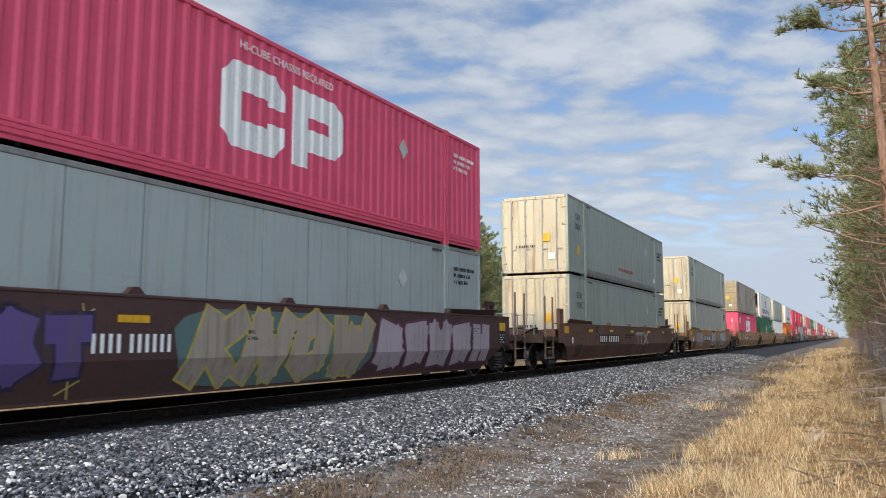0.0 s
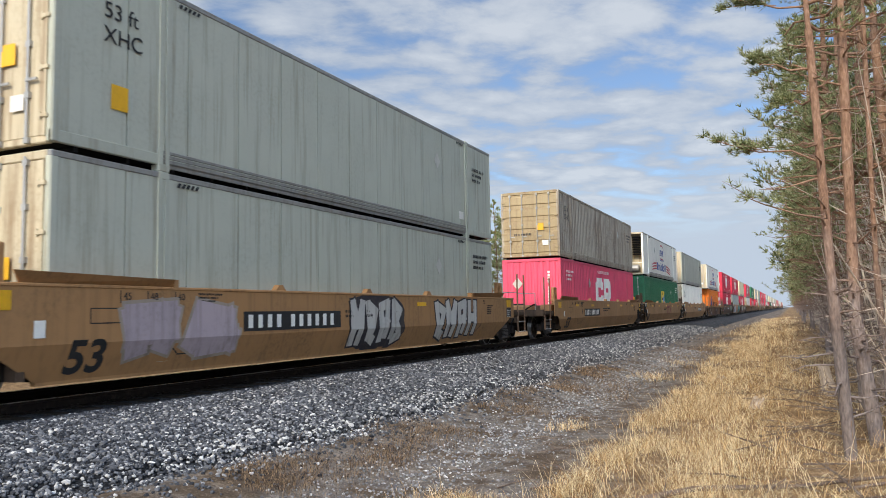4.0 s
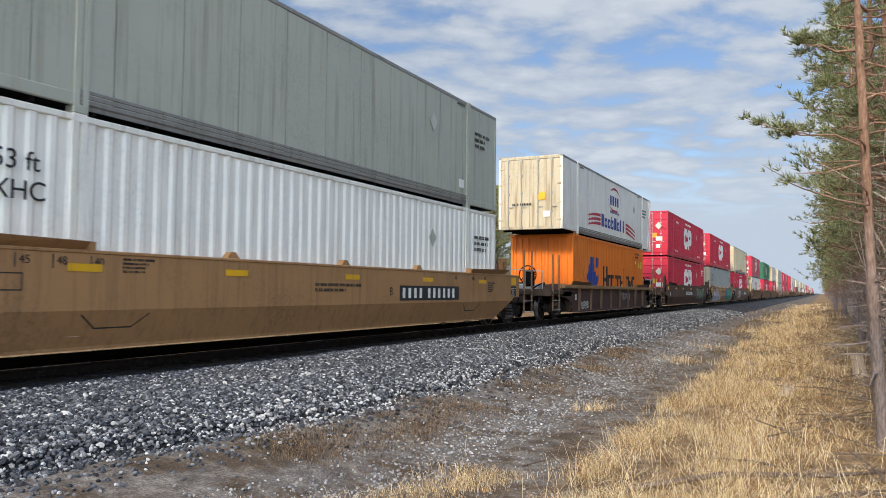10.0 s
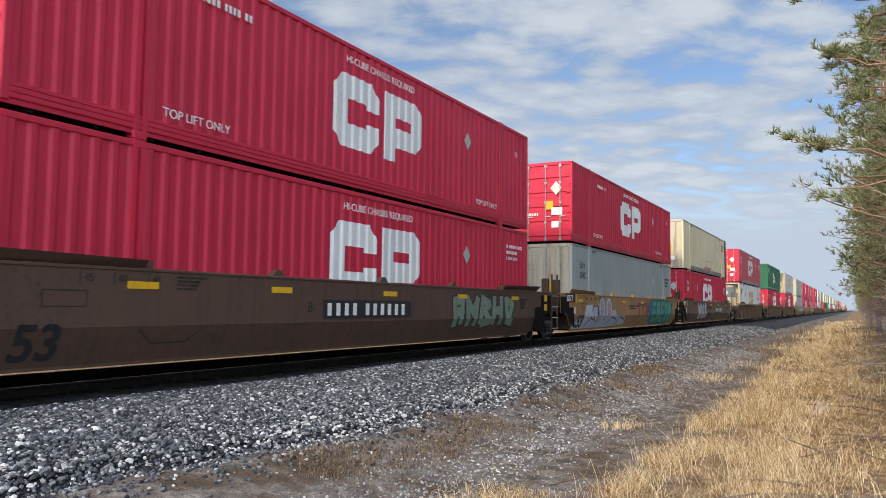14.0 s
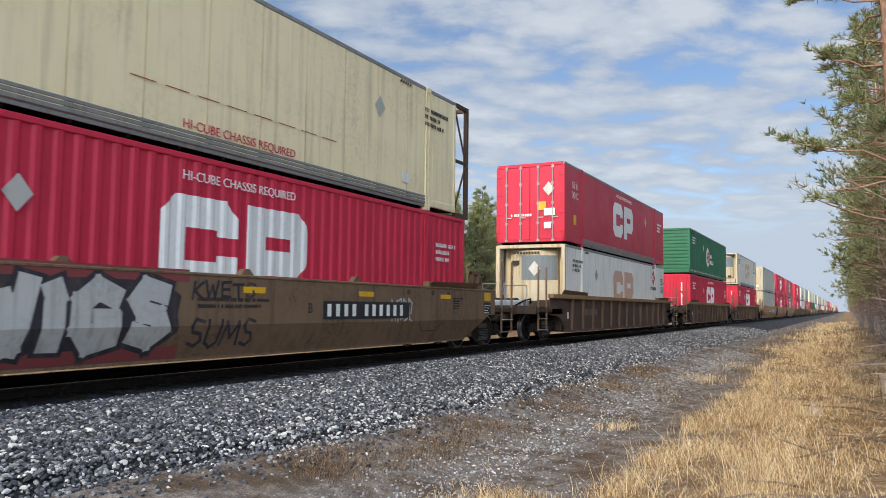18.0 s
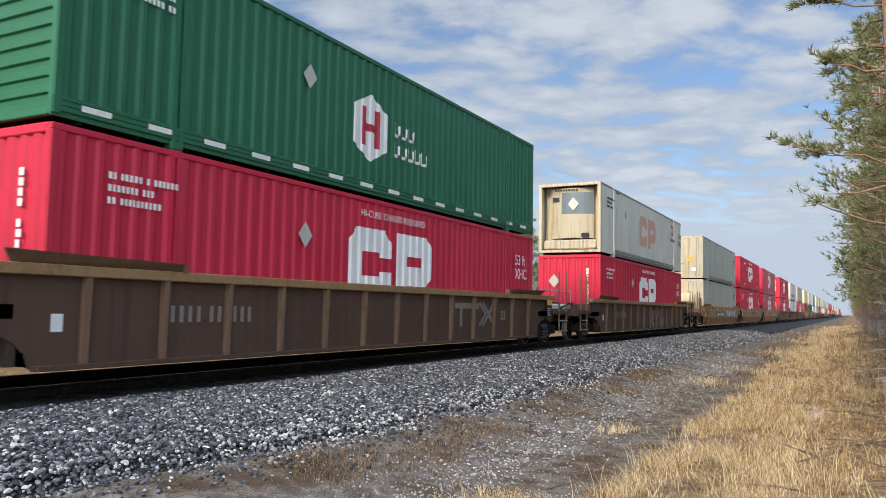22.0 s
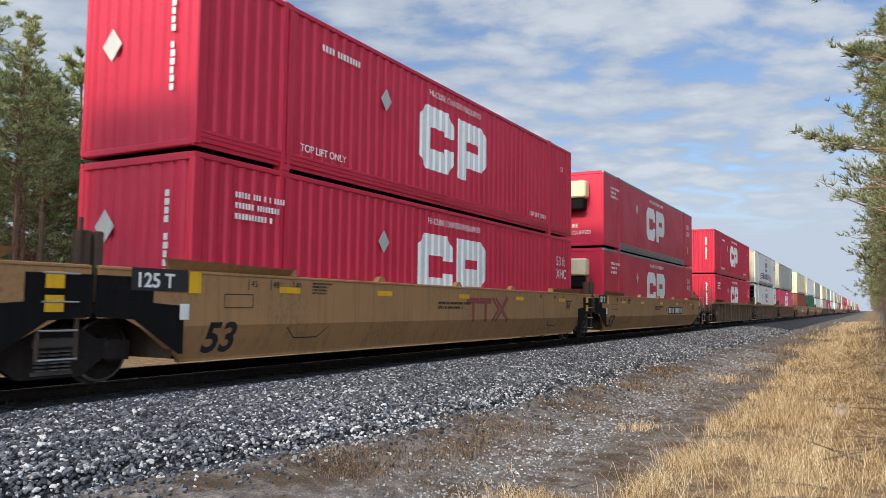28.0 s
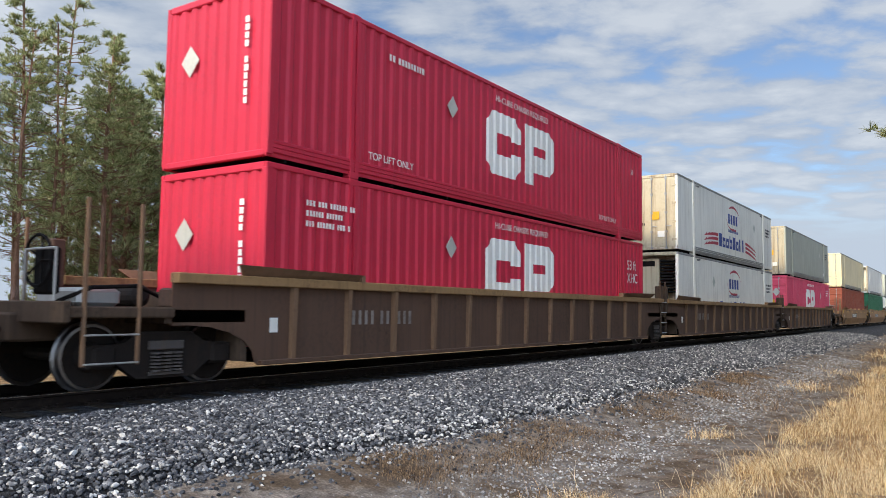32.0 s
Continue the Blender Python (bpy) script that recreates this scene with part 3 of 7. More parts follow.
def flag_and_bars(y, z):
    """The haulier's mark: a row of blue blocks, three red stripes on each side, and a round badge above."""
    blue, red = [], []
    for k in range(8):
        h = 0.56 if k in (0, 3, 4, 6, 7) else 0.42
        a, w = y + k * 0.575, 0.46 if k not in (6, 7) else 0.24
        hole = k in (1, 2, 3, 5)
        if hole:
            blue += [(a, a + 0.15, z, z, z + h, z + h), (a + 0.15, a + w - 0.14, z, z, z + 0.12, z + 0.12), (a + 0.15, a + w - 0.14, z + 0.28, z + 0.28, z + 0.42, z + 0.42), (a + w - 0.14, a + w, z, z, z + 0.42, z + 0.42)]
        else:
            blue += [(a, a + w, z, z, z + h, z + h)]
    for k in range(3):
        zz = z + 0.02 + 0.19 * k
        for j in range(5):
            f0, f1 = j / 5, (j + 1) / 5
            lo0, lo1, hi0, hi1 = zz - 0.02 - 0.13 * f0 ** 2, zz - 0.02 - 0.13 * f1 ** 2, zz + 0.11 - 0.15 * f0 ** 2, zz + 0.11 - 0.25 * f1 ** 2
            red.append((y - 0.12 - 2.1 * f1, y - 0.12 - 2.1 * f0, lo1 + 0.02, lo0 + 0.02, hi1 + 0.02, hi0 + 0.02))
            red.append((y + 4.65 + 2.2 * f0, y + 4.65 + 2.2 * f1, lo0 - 0.12 * f0, lo1 - 0.12 * f1, hi0 - 0.12 * f0, hi1 - 0.12 * f1))
    for k in range(4):
        a = y + 1.55 + k * 0.44
        blue += [(a, a + 0.30, z + 1.12, z + 1.12, z + 1.55, z + 1.55)]
    for k in range(10):
        a = y + 1.55 + k * 0.18
        blue += [(a, a + 0.12, z + 0.74, z + 0.74, z + 0.86, z + 0.86)]
    for s in (1, -1):
        for j in range(10):
            f0, f1 = j / 10 * 2 - 1, (j + 1) / 10 * 2 - 1
            h0, h1 = math.sqrt(max(0, 1 - f0 * f0)), math.sqrt(max(0, 1 - f1 * f1))
            if (s < 0 and j > 6) or (s > 0 and j < 2):
                continue
            base, t0, t1 = z + 1.34, 0.10 * (1 - abs(f0)) + 0.02, 0.10 * (1 - abs(f1)) + 0.02
            red.append((y + 2.45 + 1.25 * f0, y + 2.45 + 1.25 * f1, base + s * 0.52 * h0, base + s * 0.52 * h1, base + s * 0.52 * h0 + t0, base + s * 0.52 * h1 + t1))
    return blue, red


def cooler_nose(box, y, h, label="cream refrigeration unit with a rounded cowl"):
    """A cooling unit recessed in the front frame of a reefer."""
    m = Mesh()
    n = 10
    prof = []
    for k in range(n + 1):
        f = k / n * 2 - 1
        prof.append((f * 0.90, y + 0.06 + 0.34 * f * f))
    pts = prof + [(0.90, y + 0.58), (-0.90, y + 0.58)]
    m.prism(pts, "z", 0.68, h - 0.20)
    cowl = part("cooling_unit", m, DOORC, box, label)
    g = Mesh()
    for k in range(3, n):
        (xa, ya), (xb, yb) = prof[k], prof[k + 1]
        g.quad((xa, ya - 0.006, h - 1.25), (xb, yb - 0.006, h - 1.25), (xb, yb - 0.006, h - 0.38), (xa, ya - 0.006, h - 0.38))
    part("grille", g, paint("grey_grille", (0.16, 0.19, 0.20), 0.4), cowl, "dark grey intake grille")
    b = Mesh()
    for k in range(9):
        b.box(-0.62 + 0.11 * k, -0.55 + 0.11 * k, y + 0.03, y + 0.045, h - 0.33, h - 0.25)
    part("small_print", b, MARK_K, cowl)
    p = Mesh()
    p.box(-0.75, -0.45, y + 0.16, y + 0.22, h - 0.72, h - 0.55)
    for k in range(4):
        p.box(-0.77, -0.43, y + 0.15, y + 0.18, h - 0.72 + 0.05 * k, h - 0.70 + 0.05 * k)
    part("vent", p, MARK_K, cowl)
    d = part("placard_holder", diamond(PLACARD, 0.27), PLACARD, cowl, at=pose(0.15, y + 0.04, h - 0.85, 0, 0, -90))
    q = Mesh()
    q.box(0.45, 0.75, y + 0.13, y + 0.2, 0.70, 0.88, 0.02)
    part("fuel_cap", q, MARK_K, cowl)
    f = Mesh()
    f.box(-1.10, 1.10, y + 0.03, y + 0.50, 0.22, 0.60, 0.05)
    tank = part("fuel_tank", f, DOORC, box, "long tan fuel tank")
    for sx in (-0.55, 0.40):
        for dx in (0.0, 0.16):
            g = Mesh()
            g.box(sx + dx - 0.02, sx + dx + 0.02, y + 0.018, y + 0.50, 0.20, 0.62, 0.01)
            part("strap", g, GALV, tank)
    for sx in (-1.0, 1.0):
        g = Mesh()
        g.box(*sorted((sx * (HALF - 0.14), sx * (HALF + 0.003))), y - 0.045, y + 0.10, 0.08, h - 0.02, 0.015)
        part("front_post", g, DOORC, box)
    lad = Mesh()
    for k in range(6):
        lad.tube((HALF - 0.13, y + 0.02, 0.7 + 0.33 * k), (HALF - 0.13, y + 0.45, 0.7 + 0.33 * k), 0.014, n=5)
    part("ladder", lad, GALV, box)


def cooling_bay(box, y, h):
    """An open bay: a cream cooling unit over a grey tank, between white posts with a diagonal brace."""
    m = Mesh()
    m.box(-1.12, 0.52, y + 0.14, y + 0.56, 0.95, h - 0.22, 0.04)
    unit = part("cooling_unit", m, DOORC, box, "cream cooling unit with dark coils")
    g = Mesh()
    for k in range(11):
        g.box(0.56, 1.05, y + 0.10, y + 0.50, h - 1.50 + 0.115 * k, h - 1.435 + 0.115 * k, 0.012)
    part("coil", g, DARK, unit, "black finned coil")
    f = Mesh()
    f.box(-1.02, 0.36, y + 0.128, y + 0.16, h - 0.52, h - 0.32, 0.01)
    f.box(-0.34, -0.30, y + 0.132, y + 0.16, 1.0, h - 0.56)
    part("slot", f, DARK, unit, "dark air slot and panel joint")
    t = Mesh()
    t.lathe_at((0.30, y + 0.32, 0.52), 1.35, 0.24, 16)
    part("fuel_tank", t, GALV, box, "grey metal fuel tank")
    r = Mesh()
    r.tube((HALF - 0.07, y + 0.04, 0.30), (HALF - 0.07, y + 0.56, 1.75), 0.03, n=6)
    r.tube((HALF - 0.07, y + 0.56, 1.75), (HALF - 0.07, y + 0.04, h - 0.25), 0.03, n=6)
    r.tube((-HALF + 0.1, y + 0.05, 0.86), (HALF - 0.1, y + 0.05, 0.86), 0.028, n=6)
    part("brace", r, WHITE, box, "white tubular brace")


def tail_frame(box, L, h, mat=WHITE):
    """The open steel frame behind a short insulated body."""
    m = Mesh()
    for s in (1, -1):
        x = s * (HALF - 0.05)
        m.box(x - 0.05, x + 0.05, L + 0.62, L + 0.72, 0.0, h)
        m.box(x - 0.04, x + 0.04, L, L + 0.62, 0.0, 0.12)
        m.box(x - 0.04, x + 0.04, L, L + 0.62, h - 0.09, h)
        m.box(x - 0.03, x + 0.03, L, L + 0.62, 1.40, 1.47)
        m.tube((x, L, h - 0.1), (x, L + 0.65, 1.45), 0.025, n=6)
        m.tube((x, L, 0.1), (x, L + 0.65, 1.42), 0.025, n=6)
    m.box(-HALF + 0.1, HALF - 0.1, L + 0.62, L + 0.72, 0.0, 0.14)
    m.box(-HALF + 0.1, HALF - 0.1, L + 0.62, L + 0.72, h - 0.1, h)
    part("tail_frame", m, mat, box, "open steel end frame")


def genset_nose(box, h, caption=True):
    """Two boxes hung on the end wall: a cream one over a black one."""
    m = Mesh()
    m.box(-0.85, 0.75, -0.52, 0.0, h - 1.05, h - 0.42, 0.05)
    cowl = part("generator_cowl", m, CREAM, box, "cream generator housing")
    g = Mesh()
    g.box(-0.7, 0.65, -0.44, 0.0, h - 1.50, h - 1.07, 0.05)
    part("fuel_tank", g, DARK, cowl, "black fuel tank")
    v = Mesh()
    for k in range(5):
        v.box(-0.7 + 0.0, -0.25, -0.53, -0.515, h - 0.95 + 0.09 * k, h - 0.91 + 0.09 * k)
    part("vent", v, MARK_K, cowl)
    if not caption:
        return
    part("lettering", words("HI-CUBE", 0.20, MARK_W), MARK_W, box, at=pose(-0.45, -0.006, 0.78, 0, 0, -90))
    part("lettering", words("CHASSIS REQUIRED", 0.20, MARK_W), MARK_W, box, at=pose(-0.95, -0.006, 0.52, 0, 0, -90))


def container(D, tier, wall="corr", mat=RED, front="doors", back="plain", length=BOX_L, logo="", logo_mat=None, detail=2, marks=None,
              text="", silver=False, label="", door_mat=None, shift=0.0, h=BOX_H, seed=0, diamond_at=None):
    """A shipping container; its origin is the middle of its front lower edge."""
    z = FLOOR1 if tier == 1 else FLOOR2
    box = new("shipping_container")
    tagged(box, label or "shipping container", "container", "containers on the train")
    MOVERS.append((box, D + shift, z))
    marks = marks or MARK_W
    silver = silver or wall != "corr"
    mid = length > 15
    L = length
    recess = 0.62 if front == "cooler" else 0.0
    for side in (1, -1):
        part("side_wall", wall_mesh(wall, L, 0.15, h - 0.08, mat, side), mat, box)
        fm = Matrix.Identity(4) if side > 0 else MIR
        if detail > 0 or side > 0:
            rail = ALU if silver else mat
            part("top_rail", frame_piece("top_rail", rail, L, h), mat, box, "bare aluminium rail" if silver else "", at=fm)
            if silver and mid:
                part("bottom_rail", frame_piece("bottom_rail", rail, L - 3.96 + BOX_L - L, h), mat, box, "ridged aluminium rail", at=fm @ pose(0, 1.98, 0))
                for a, b in ((0.0, 1.98), (BOX_L - 1.98, L)):
                    part("end_rail", frame_piece("end_rail", mat, b - a, h), mat, box, at=fm @ pose(0, a, 0))
            else:
                part("bottom_rail", frame_piece("bottom_rail", rail, L, h), mat, box, at=fm)
            part("corner_post", frame_piece("post", mat, L, h), mat, box, at=fm)
            part("corner_post", frame_piece("post", mat, L, h), mat, box, at=fm @ flip_end(L))
            if mid:
                part("mid_post", frame_piece("mid_post", mat, L, h), mat, box, at=fm @ pose(0, 1.98, 0))
                part("mid_post", frame_piece("mid_post", mat, L, h), mat, box, at=fm @ pose(0, BOX_L - 1.98, 0))
            if detail > 1:
                ends = (1.98 - 0.086, BOX_L - 1.98 - 0.086) if mid else (0.0, L - 0.172)
                for y in ends:
                    for zz in (0.0, h - 0.118):
                        part("corner_casting", frame_piece("casting", mat, L, h), mat, box, at=fm @ pose(0, y, zz))
    part("roof", frame_piece("roof", mat, L, h), mat, box)
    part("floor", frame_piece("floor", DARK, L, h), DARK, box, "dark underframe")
    part("header", frame_piece("head", door_mat or mat, L, h), mat, box)
    part("sill", frame_piece("sill", door_mat or mat, L, h), mat, box)
    part("end_wall", end_mesh("corr" if back == "corr" else "plain", mat, L - 0.03, 1, h), mat, box)
    dm = door_mat or mat
    if front in ("corr", "ribs", "plain"):
        part("end_wall", end_mesh(front, dm, 0.02, -1, h), dm, box)
    elif front == "cooler":
        part("end_wall", end_mesh("plain", dm, 0.62, -1, h), dm, box)
        if detail > 0:
            (cooling_bay if logo == "haulier" else cooler_nose)(box, 0.04, h)
    else:
        for k, x in enumerate((-HALF + 0.10, 0.006)):
            leaf = part("door", (flat_leaf if wall != "corr" else door_leaf)(dm, HALF - 0.106, h), dm, box, at=pose(x, 0.03, 0))
            if detail > 0:
                for xx in (0.32, 0.86) if k == 0 else (0.32, 0.86):
                    part("locking_bar", lock_bar(h), GALV, leaf, at=pose(xx, 0, 0))
            if detail > 1:
                hx = 0.0 if k == 0 else HALF - 0.106
                for zz in (0.45, 1.1, 1.8, h - 0.45):
                    part("hinge", hinge_mesh(dm), dm, leaf, at=pose(hx + (0.03 if k == 0 else -0.03), 0, zz))
    pts = corr_points(L) if wall == "corr" else seam_points(L, 0.006 if wall == "rivet" else 0.030)
    x = HALF - 0.012
    if logo == "rail" and detail >= 0:
        lm = logo_mat or MARK_W
        for k, nm in enumerate(("logo_bracket", "logo_ring")):
            me = cached((nm, wall, lm.name, L), lambda: relief_pieces(nm, bracket_and_ring(6.41 if wall == "corr" else 6.29, 0.83, 1.45)[k], lm, pts))
            part(nm, me, lm, box, "white painted mark" if lm is MARK_W else "faded orange mark")
    elif logo == "haulier":
        b, r = flag_and_bars(5.62, 0.62)
        part("logo", cached(("hb", wall), lambda: relief_pieces("logo", b, MARK_B, pts)), MARK_B, box, "blue block mark")
        part("logo_swoosh", cached(("hr", wall), lambda: relief_pieces("logo_swoosh", r, MARK_R, pts)), MARK_R, box, "red swoosh stripes")
    elif logo == "hook":
        # a blue angular mark and, beside it, a row of black blocks
        b = [(u + 0.40, v + 0.40, *w) for u, v, *w in ((1.63, 2.05, 1.20, 0.85, 1.30, 1.85), (2.05, 2.60, 0.85, 0.85, 2.1, 2.1), (2.60, 2.75, 1.0, 1.0, 1.75, 2.1), (2.75, 3.10, 0.85, 0.85, 1.45, 1.60), (2.95, 3.42, 1.60, 1.75, 2.1, 2.1), (3.10, 3.42, 0.9, 1.1, 1.3, 1.4))]
        part("logo", relief_pieces("logo", b, MARK_B, pts), MARK_B, box, "blue angular mark")
        k, y = [], 4.65
        for tall, w, hole in ((1, .62, 2), (0, .50, 1), (0, .50, 1), (0, .50, 1), (0, .50, 1), (-1, .30, 0), (1, .22, 3), (1, .12, 0), (0, .56, 1), (0, .46, 4), (2, .56, 1)):
            w *= 1.11
            z0, zt = 0.62, 1.78 if tall == 1 else 1.42
            if tall < 0:
                k.append((y, y + w, 1.02, 1.02, 1.16, 1.16))
            elif hole == 1:
                k += [(y, y + .14, z0, z0, zt, zt), (y + w - .14, y + w, z0, z0, 1.72 if tall == 2 else zt, 1.72 if tall == 2 else zt), (y + .14, y + w - .14, zt - .16, zt - .16, zt, zt), (y + .14, y + w - .14, z0, z0, z0 + .16, z0 + .16)]
            elif hole == 2:
                k += [(y, y + .15, z0, z0, zt, zt), (y + w - .15, y + w, z0, z0, zt, zt), (y + .15, y + w - .15, 1.1, 1.1, 1.26, 1.26)]
            elif hole == 4:
                k += [(y, y + w / 2, zt - .3, z0, zt, z0 + .3), (y + w / 2, y + w, z0, zt - .3, z0 + .3, zt)]
            else:
                k.append((y, y + w * .6, z0, z0, zt, zt))
            y += w + 0.09
        part("logo_emblem", relief_pieces("logo_emblem", k, MARK_K, pts), MARK_K, box, "black block shapes")
    elif logo == "square":
        sq = [(7.25, 8.70, 0.85, 0.85, 2.0, 2.0)]
        part("logo", relief_pieces("logo", sq, YELLOW_P, pts), YELLOW_P, box, "yellow square mark")
        part("logo_emblem", relief_pieces("logo_emblem", [(7.35, 7.52, 0.95, 0.95, 1.9, 1.9), (7.52, 7.75, 1.72, 1.72, 1.9, 1.9), (7.52, 7.72, 1.34, 1.34, 1.5, 1.5)], MARK_K, pts, lift=0.008), MARK_K, box)
        part("logo_wave", relief_pieces("logo_wave", [(7.85, 8.1, 0.95, 0.95, 1.75, 1.45), (8.1, 8.35, 1.2, 1.2, 1.45, 1.75), (8.35, 8.6, 0.95, 0.95, 1.75, 1.75)], paint("pale_blue_marking", (0.20, 0.36, 0.62), 0.5), pts, lift=0.008), MARK_B, box)
    elif logo == "hexagon":
        part("logo", relief_pieces("logo", [(6.45, 7.06, 1.05, 0.74, 1.84, 2.14), (7.06, 7.68, 0.74, 1.05, 2.14, 1.84)], MARK_W, pts), MARK_W, box, "white hexagon mark")
        part("logo_emblem", relief_pieces("logo_emblem", [(6.74, 6.90, 1.05, 1.05, 1.84, 1.84), (7.22, 7.38, 1.05, 1.05, 1.84, 1.84), (6.90, 7.22, 1.36, 1.36, 1.52, 1.52)], MARK_R, pts, lift=0.008), MARK_R, box)
        w = []
        for r, n in ((1.46, 3), (1.02, 5)):
            for q in range(n):
                w += [(7.98 + 0.30 * q, 8.03 + 0.30 * q, r, r, r + 0.32, r + 0.32), (8.03 + 0.30 * q, 8.21 + 0.30 * q, r, r, r + 0.07, r + 0.07), (8.16 + 0.30 * q, 8.21 + 0.30 * q, r, r, r + 0.26, r + 0.26)]
        part("logo_wordmark", relief_pieces("logo_wordmark", w, MARK_W, pts), MARK_W, box)
        for q in range(15):
            part("reflective_tape", relief_pieces("reflective_tape", [(0.4 + 1.05 * q, 0.85 + 1.05 * q, 0.20, 0.20, 0.28, 0.28)], MARK_W, [(0, 0.0), (L, 0.0)], x=HALF), MARK_W, box, "dash of white reflective tape")
    if detail > 1:
        lx = HALF + 0.006
        behind = front == "doors"
        if logo == "rail" and logo_mat is None:
            part("lettering", words("HI-CUBE CHASSIS REQUIRED", 0.20, marks), marks, box, at=pose(lx, 6.75, 2.50) @ Matrix.Diagonal((1, 1.02, 1, 1)))
        if text in ("53", "53c"):
            part("lettering", words("53 ft", 0.42, marks), marks, box, at=pose(lx, L - 1.42, 1.98))
            part("lettering", words("XHC", 0.42, marks), marks, box, at=pose(lx, L - 1.42, 1.58))
        if text == "lozenge":
            part("lettering", words("53 ft", 0.44, marks), marks, box, at=pose(lx, L - 0.85, 1.94))
            part("lettering", words("XHC", 0.44, marks), marks, box, at=pose(lx, L - 0.85, 1.52))
            q = Mesh()
            q.prism([(13.66, 1.86), (14.05, 2.24), (13.66, 2.62), (13.27, 2.24)], "x", lx, lx + 0.003)
            part("logo_lozenge", q, MARK_R, box, "red lozenge mark")
            q = Mesh()
            for a, b in ((13.36, 13.48), (13.50, 13.60), (13.74, 13.84)):
                q.box(lx + 0.003, lx + 0.006, a, b, 2.12, 2.36)
            q.box(lx + 0.003, lx + 0.006, 13.665, 13.675, 1.92, 2.56)
            part("logo_badge", q, MARK_W, box)
            part("logo_badge", bars(MARK_R, 0.36, 0.22, 1, 0.2, seed=2), MARK_R, box, at=pose(lx, 13.05, 1.62))
            part("logo_badge", bars(MARK_K, 0.80, 0.20, 1, 0.25, seed=3), MARK_K, box, at=pose(lx, 13.48, 1.62))
        if text == "red_caption":
            part("lettering", words("HI-CUBE CHASSIS REQUIRED", 0.20, MARK_R), MARK_R, box, at=pose(lx, 6.71, 0.36) @ Matrix.Diagonal((1, 1.02, 1, 1)))
            q = Mesh()
            for k in range(8):
                q.box(lx, lx + 0.003, 5.75 + 0.62 * k, 6.2 + 0.62 * k, 0.885, 0.90)
            part("seam_stain", q, RUSTC, box, "broken line of rust")
        if text == "ends":
            part("lettering", words("53 ft", 0.36, marks), marks, box, at=pose(lx, L - 1.45, 2.02))
            part("lettering", words("XHC", 0.36, marks), marks, box, at=pose(lx, L - 1.45, 1.66))
            if tier == 2:
                part("label_plate", patch(YELLOW, 0.26, 0.36), YELLOW, box, "yellow warning sticker", at=pose(lx, L - 1.35, 0.72))
        if text == "lift":
            part("lettering", words("TOP LIFT ONLY", 0.19, marks), marks, box, at=pose(lx, 2.35, 0.42))
            part("lettering", words("TOP LIFT ONLY", 0.19, marks), marks, box, at=pose(lx, L - 3.6, 0.42))
            part("lettering", words("53", 0.22, marks), marks, box, at=pose(lx, L - 1.05, 2.1))
        if text == "front53":
            part("lettering", words("53 ft", 0.34, marks), marks, box, at=pose(lx, 0.80, 2.06))
            part("lettering", words("XHC", 0.34, marks), marks, box, at=pose(lx, 0.80, 1.70))
            if wall != "corr":
                part("label_plate", patch(YELLOW, 0.30, 0.36), YELLOW, box, "yellow height sticker", at=pose(lx, 0.95, 0.75))
        if text == "short":
            part("small_print", bars(marks, 1.0, 0.34, 2, seed=5), marks, box, at=pose(lx, 10.9, 2.38))
            q = Mesh()
            q.prism([(11.62, 1.92), (11.98, 1.92), (11.80, 2.24)], "x", lx, lx + 0.003)
            part("warning_triangle", q, YELLOW_P, box, "yellow warning triangle")
            part("label_plate", patch(YELLOW_P, 0.26, 0.38), YELLOW_P, box, "yellow height sticker", at=pose(lx, 12.2, 1.86))
            part("label_plate", patch(MARK_W, 0.16, 0.14), MARK_W, box, at=pose(lx, 10.95, 2.08))
        elif text == "front53" or text == "none":
            part("small_print", bars(marks, 1.0, 0.50, 3, seed=seed + 3), marks, box, at=pose(lx, L - 1.55, 1.75))
        elif text != "lift" or tier == 1:
            part("small_print", bars(marks, 1.15, 0.50, 3, seed=seed + 3), marks, box, at=pose(lx, 0.85 if not behind else L - 1.6, 1.98))
        else:
            part("small_print", bars(marks, 1.15, 0.22, 1, seed=seed + 3), marks, box, at=pose(lx, 2.9, 2.35))
        if L > 15:
            part("placard_holder", diamond(PLACARD if mat not in (WHITE, CREAM, IVORY) else GREY), MARK_W, box, "pale placard holder", at=pose(lx, diamond_at or (12.05 if behind else 5.0 if wall == "corr" else 4.63 if logo_mat is None else 3.76) if diamond_at or L > 15 else L - 2.2, 1.95))
        if wall != "corr" and mat in (GREY, GREYB, GREYG, WHITE, CREAM, IVORY):
            part("label_plate", patch(MARK_W, 0.30, 0.22), MARK_W, box, at=pose(lx, L - 2.6, 0.5))
            for yy in (2.25, L - 2.75):
                m = Mesh()
                for k in range(5):
                    m.prism([(yy + 0.10 * k, h - 0.20), (yy + 0.10 * k + 0.06, h - 0.20), (yy + 0.10 * k + 0.10, h - 0.13), (yy + 0.10 * k + 0.04, h - 0.13)], "x", lx, lx + 0.003)
                part("hazard_marking", cached(("haz", yy, h), lambda: m.mesh("hazard_marking", MARK_K)), MARK_K, box, "black hazard stripes")
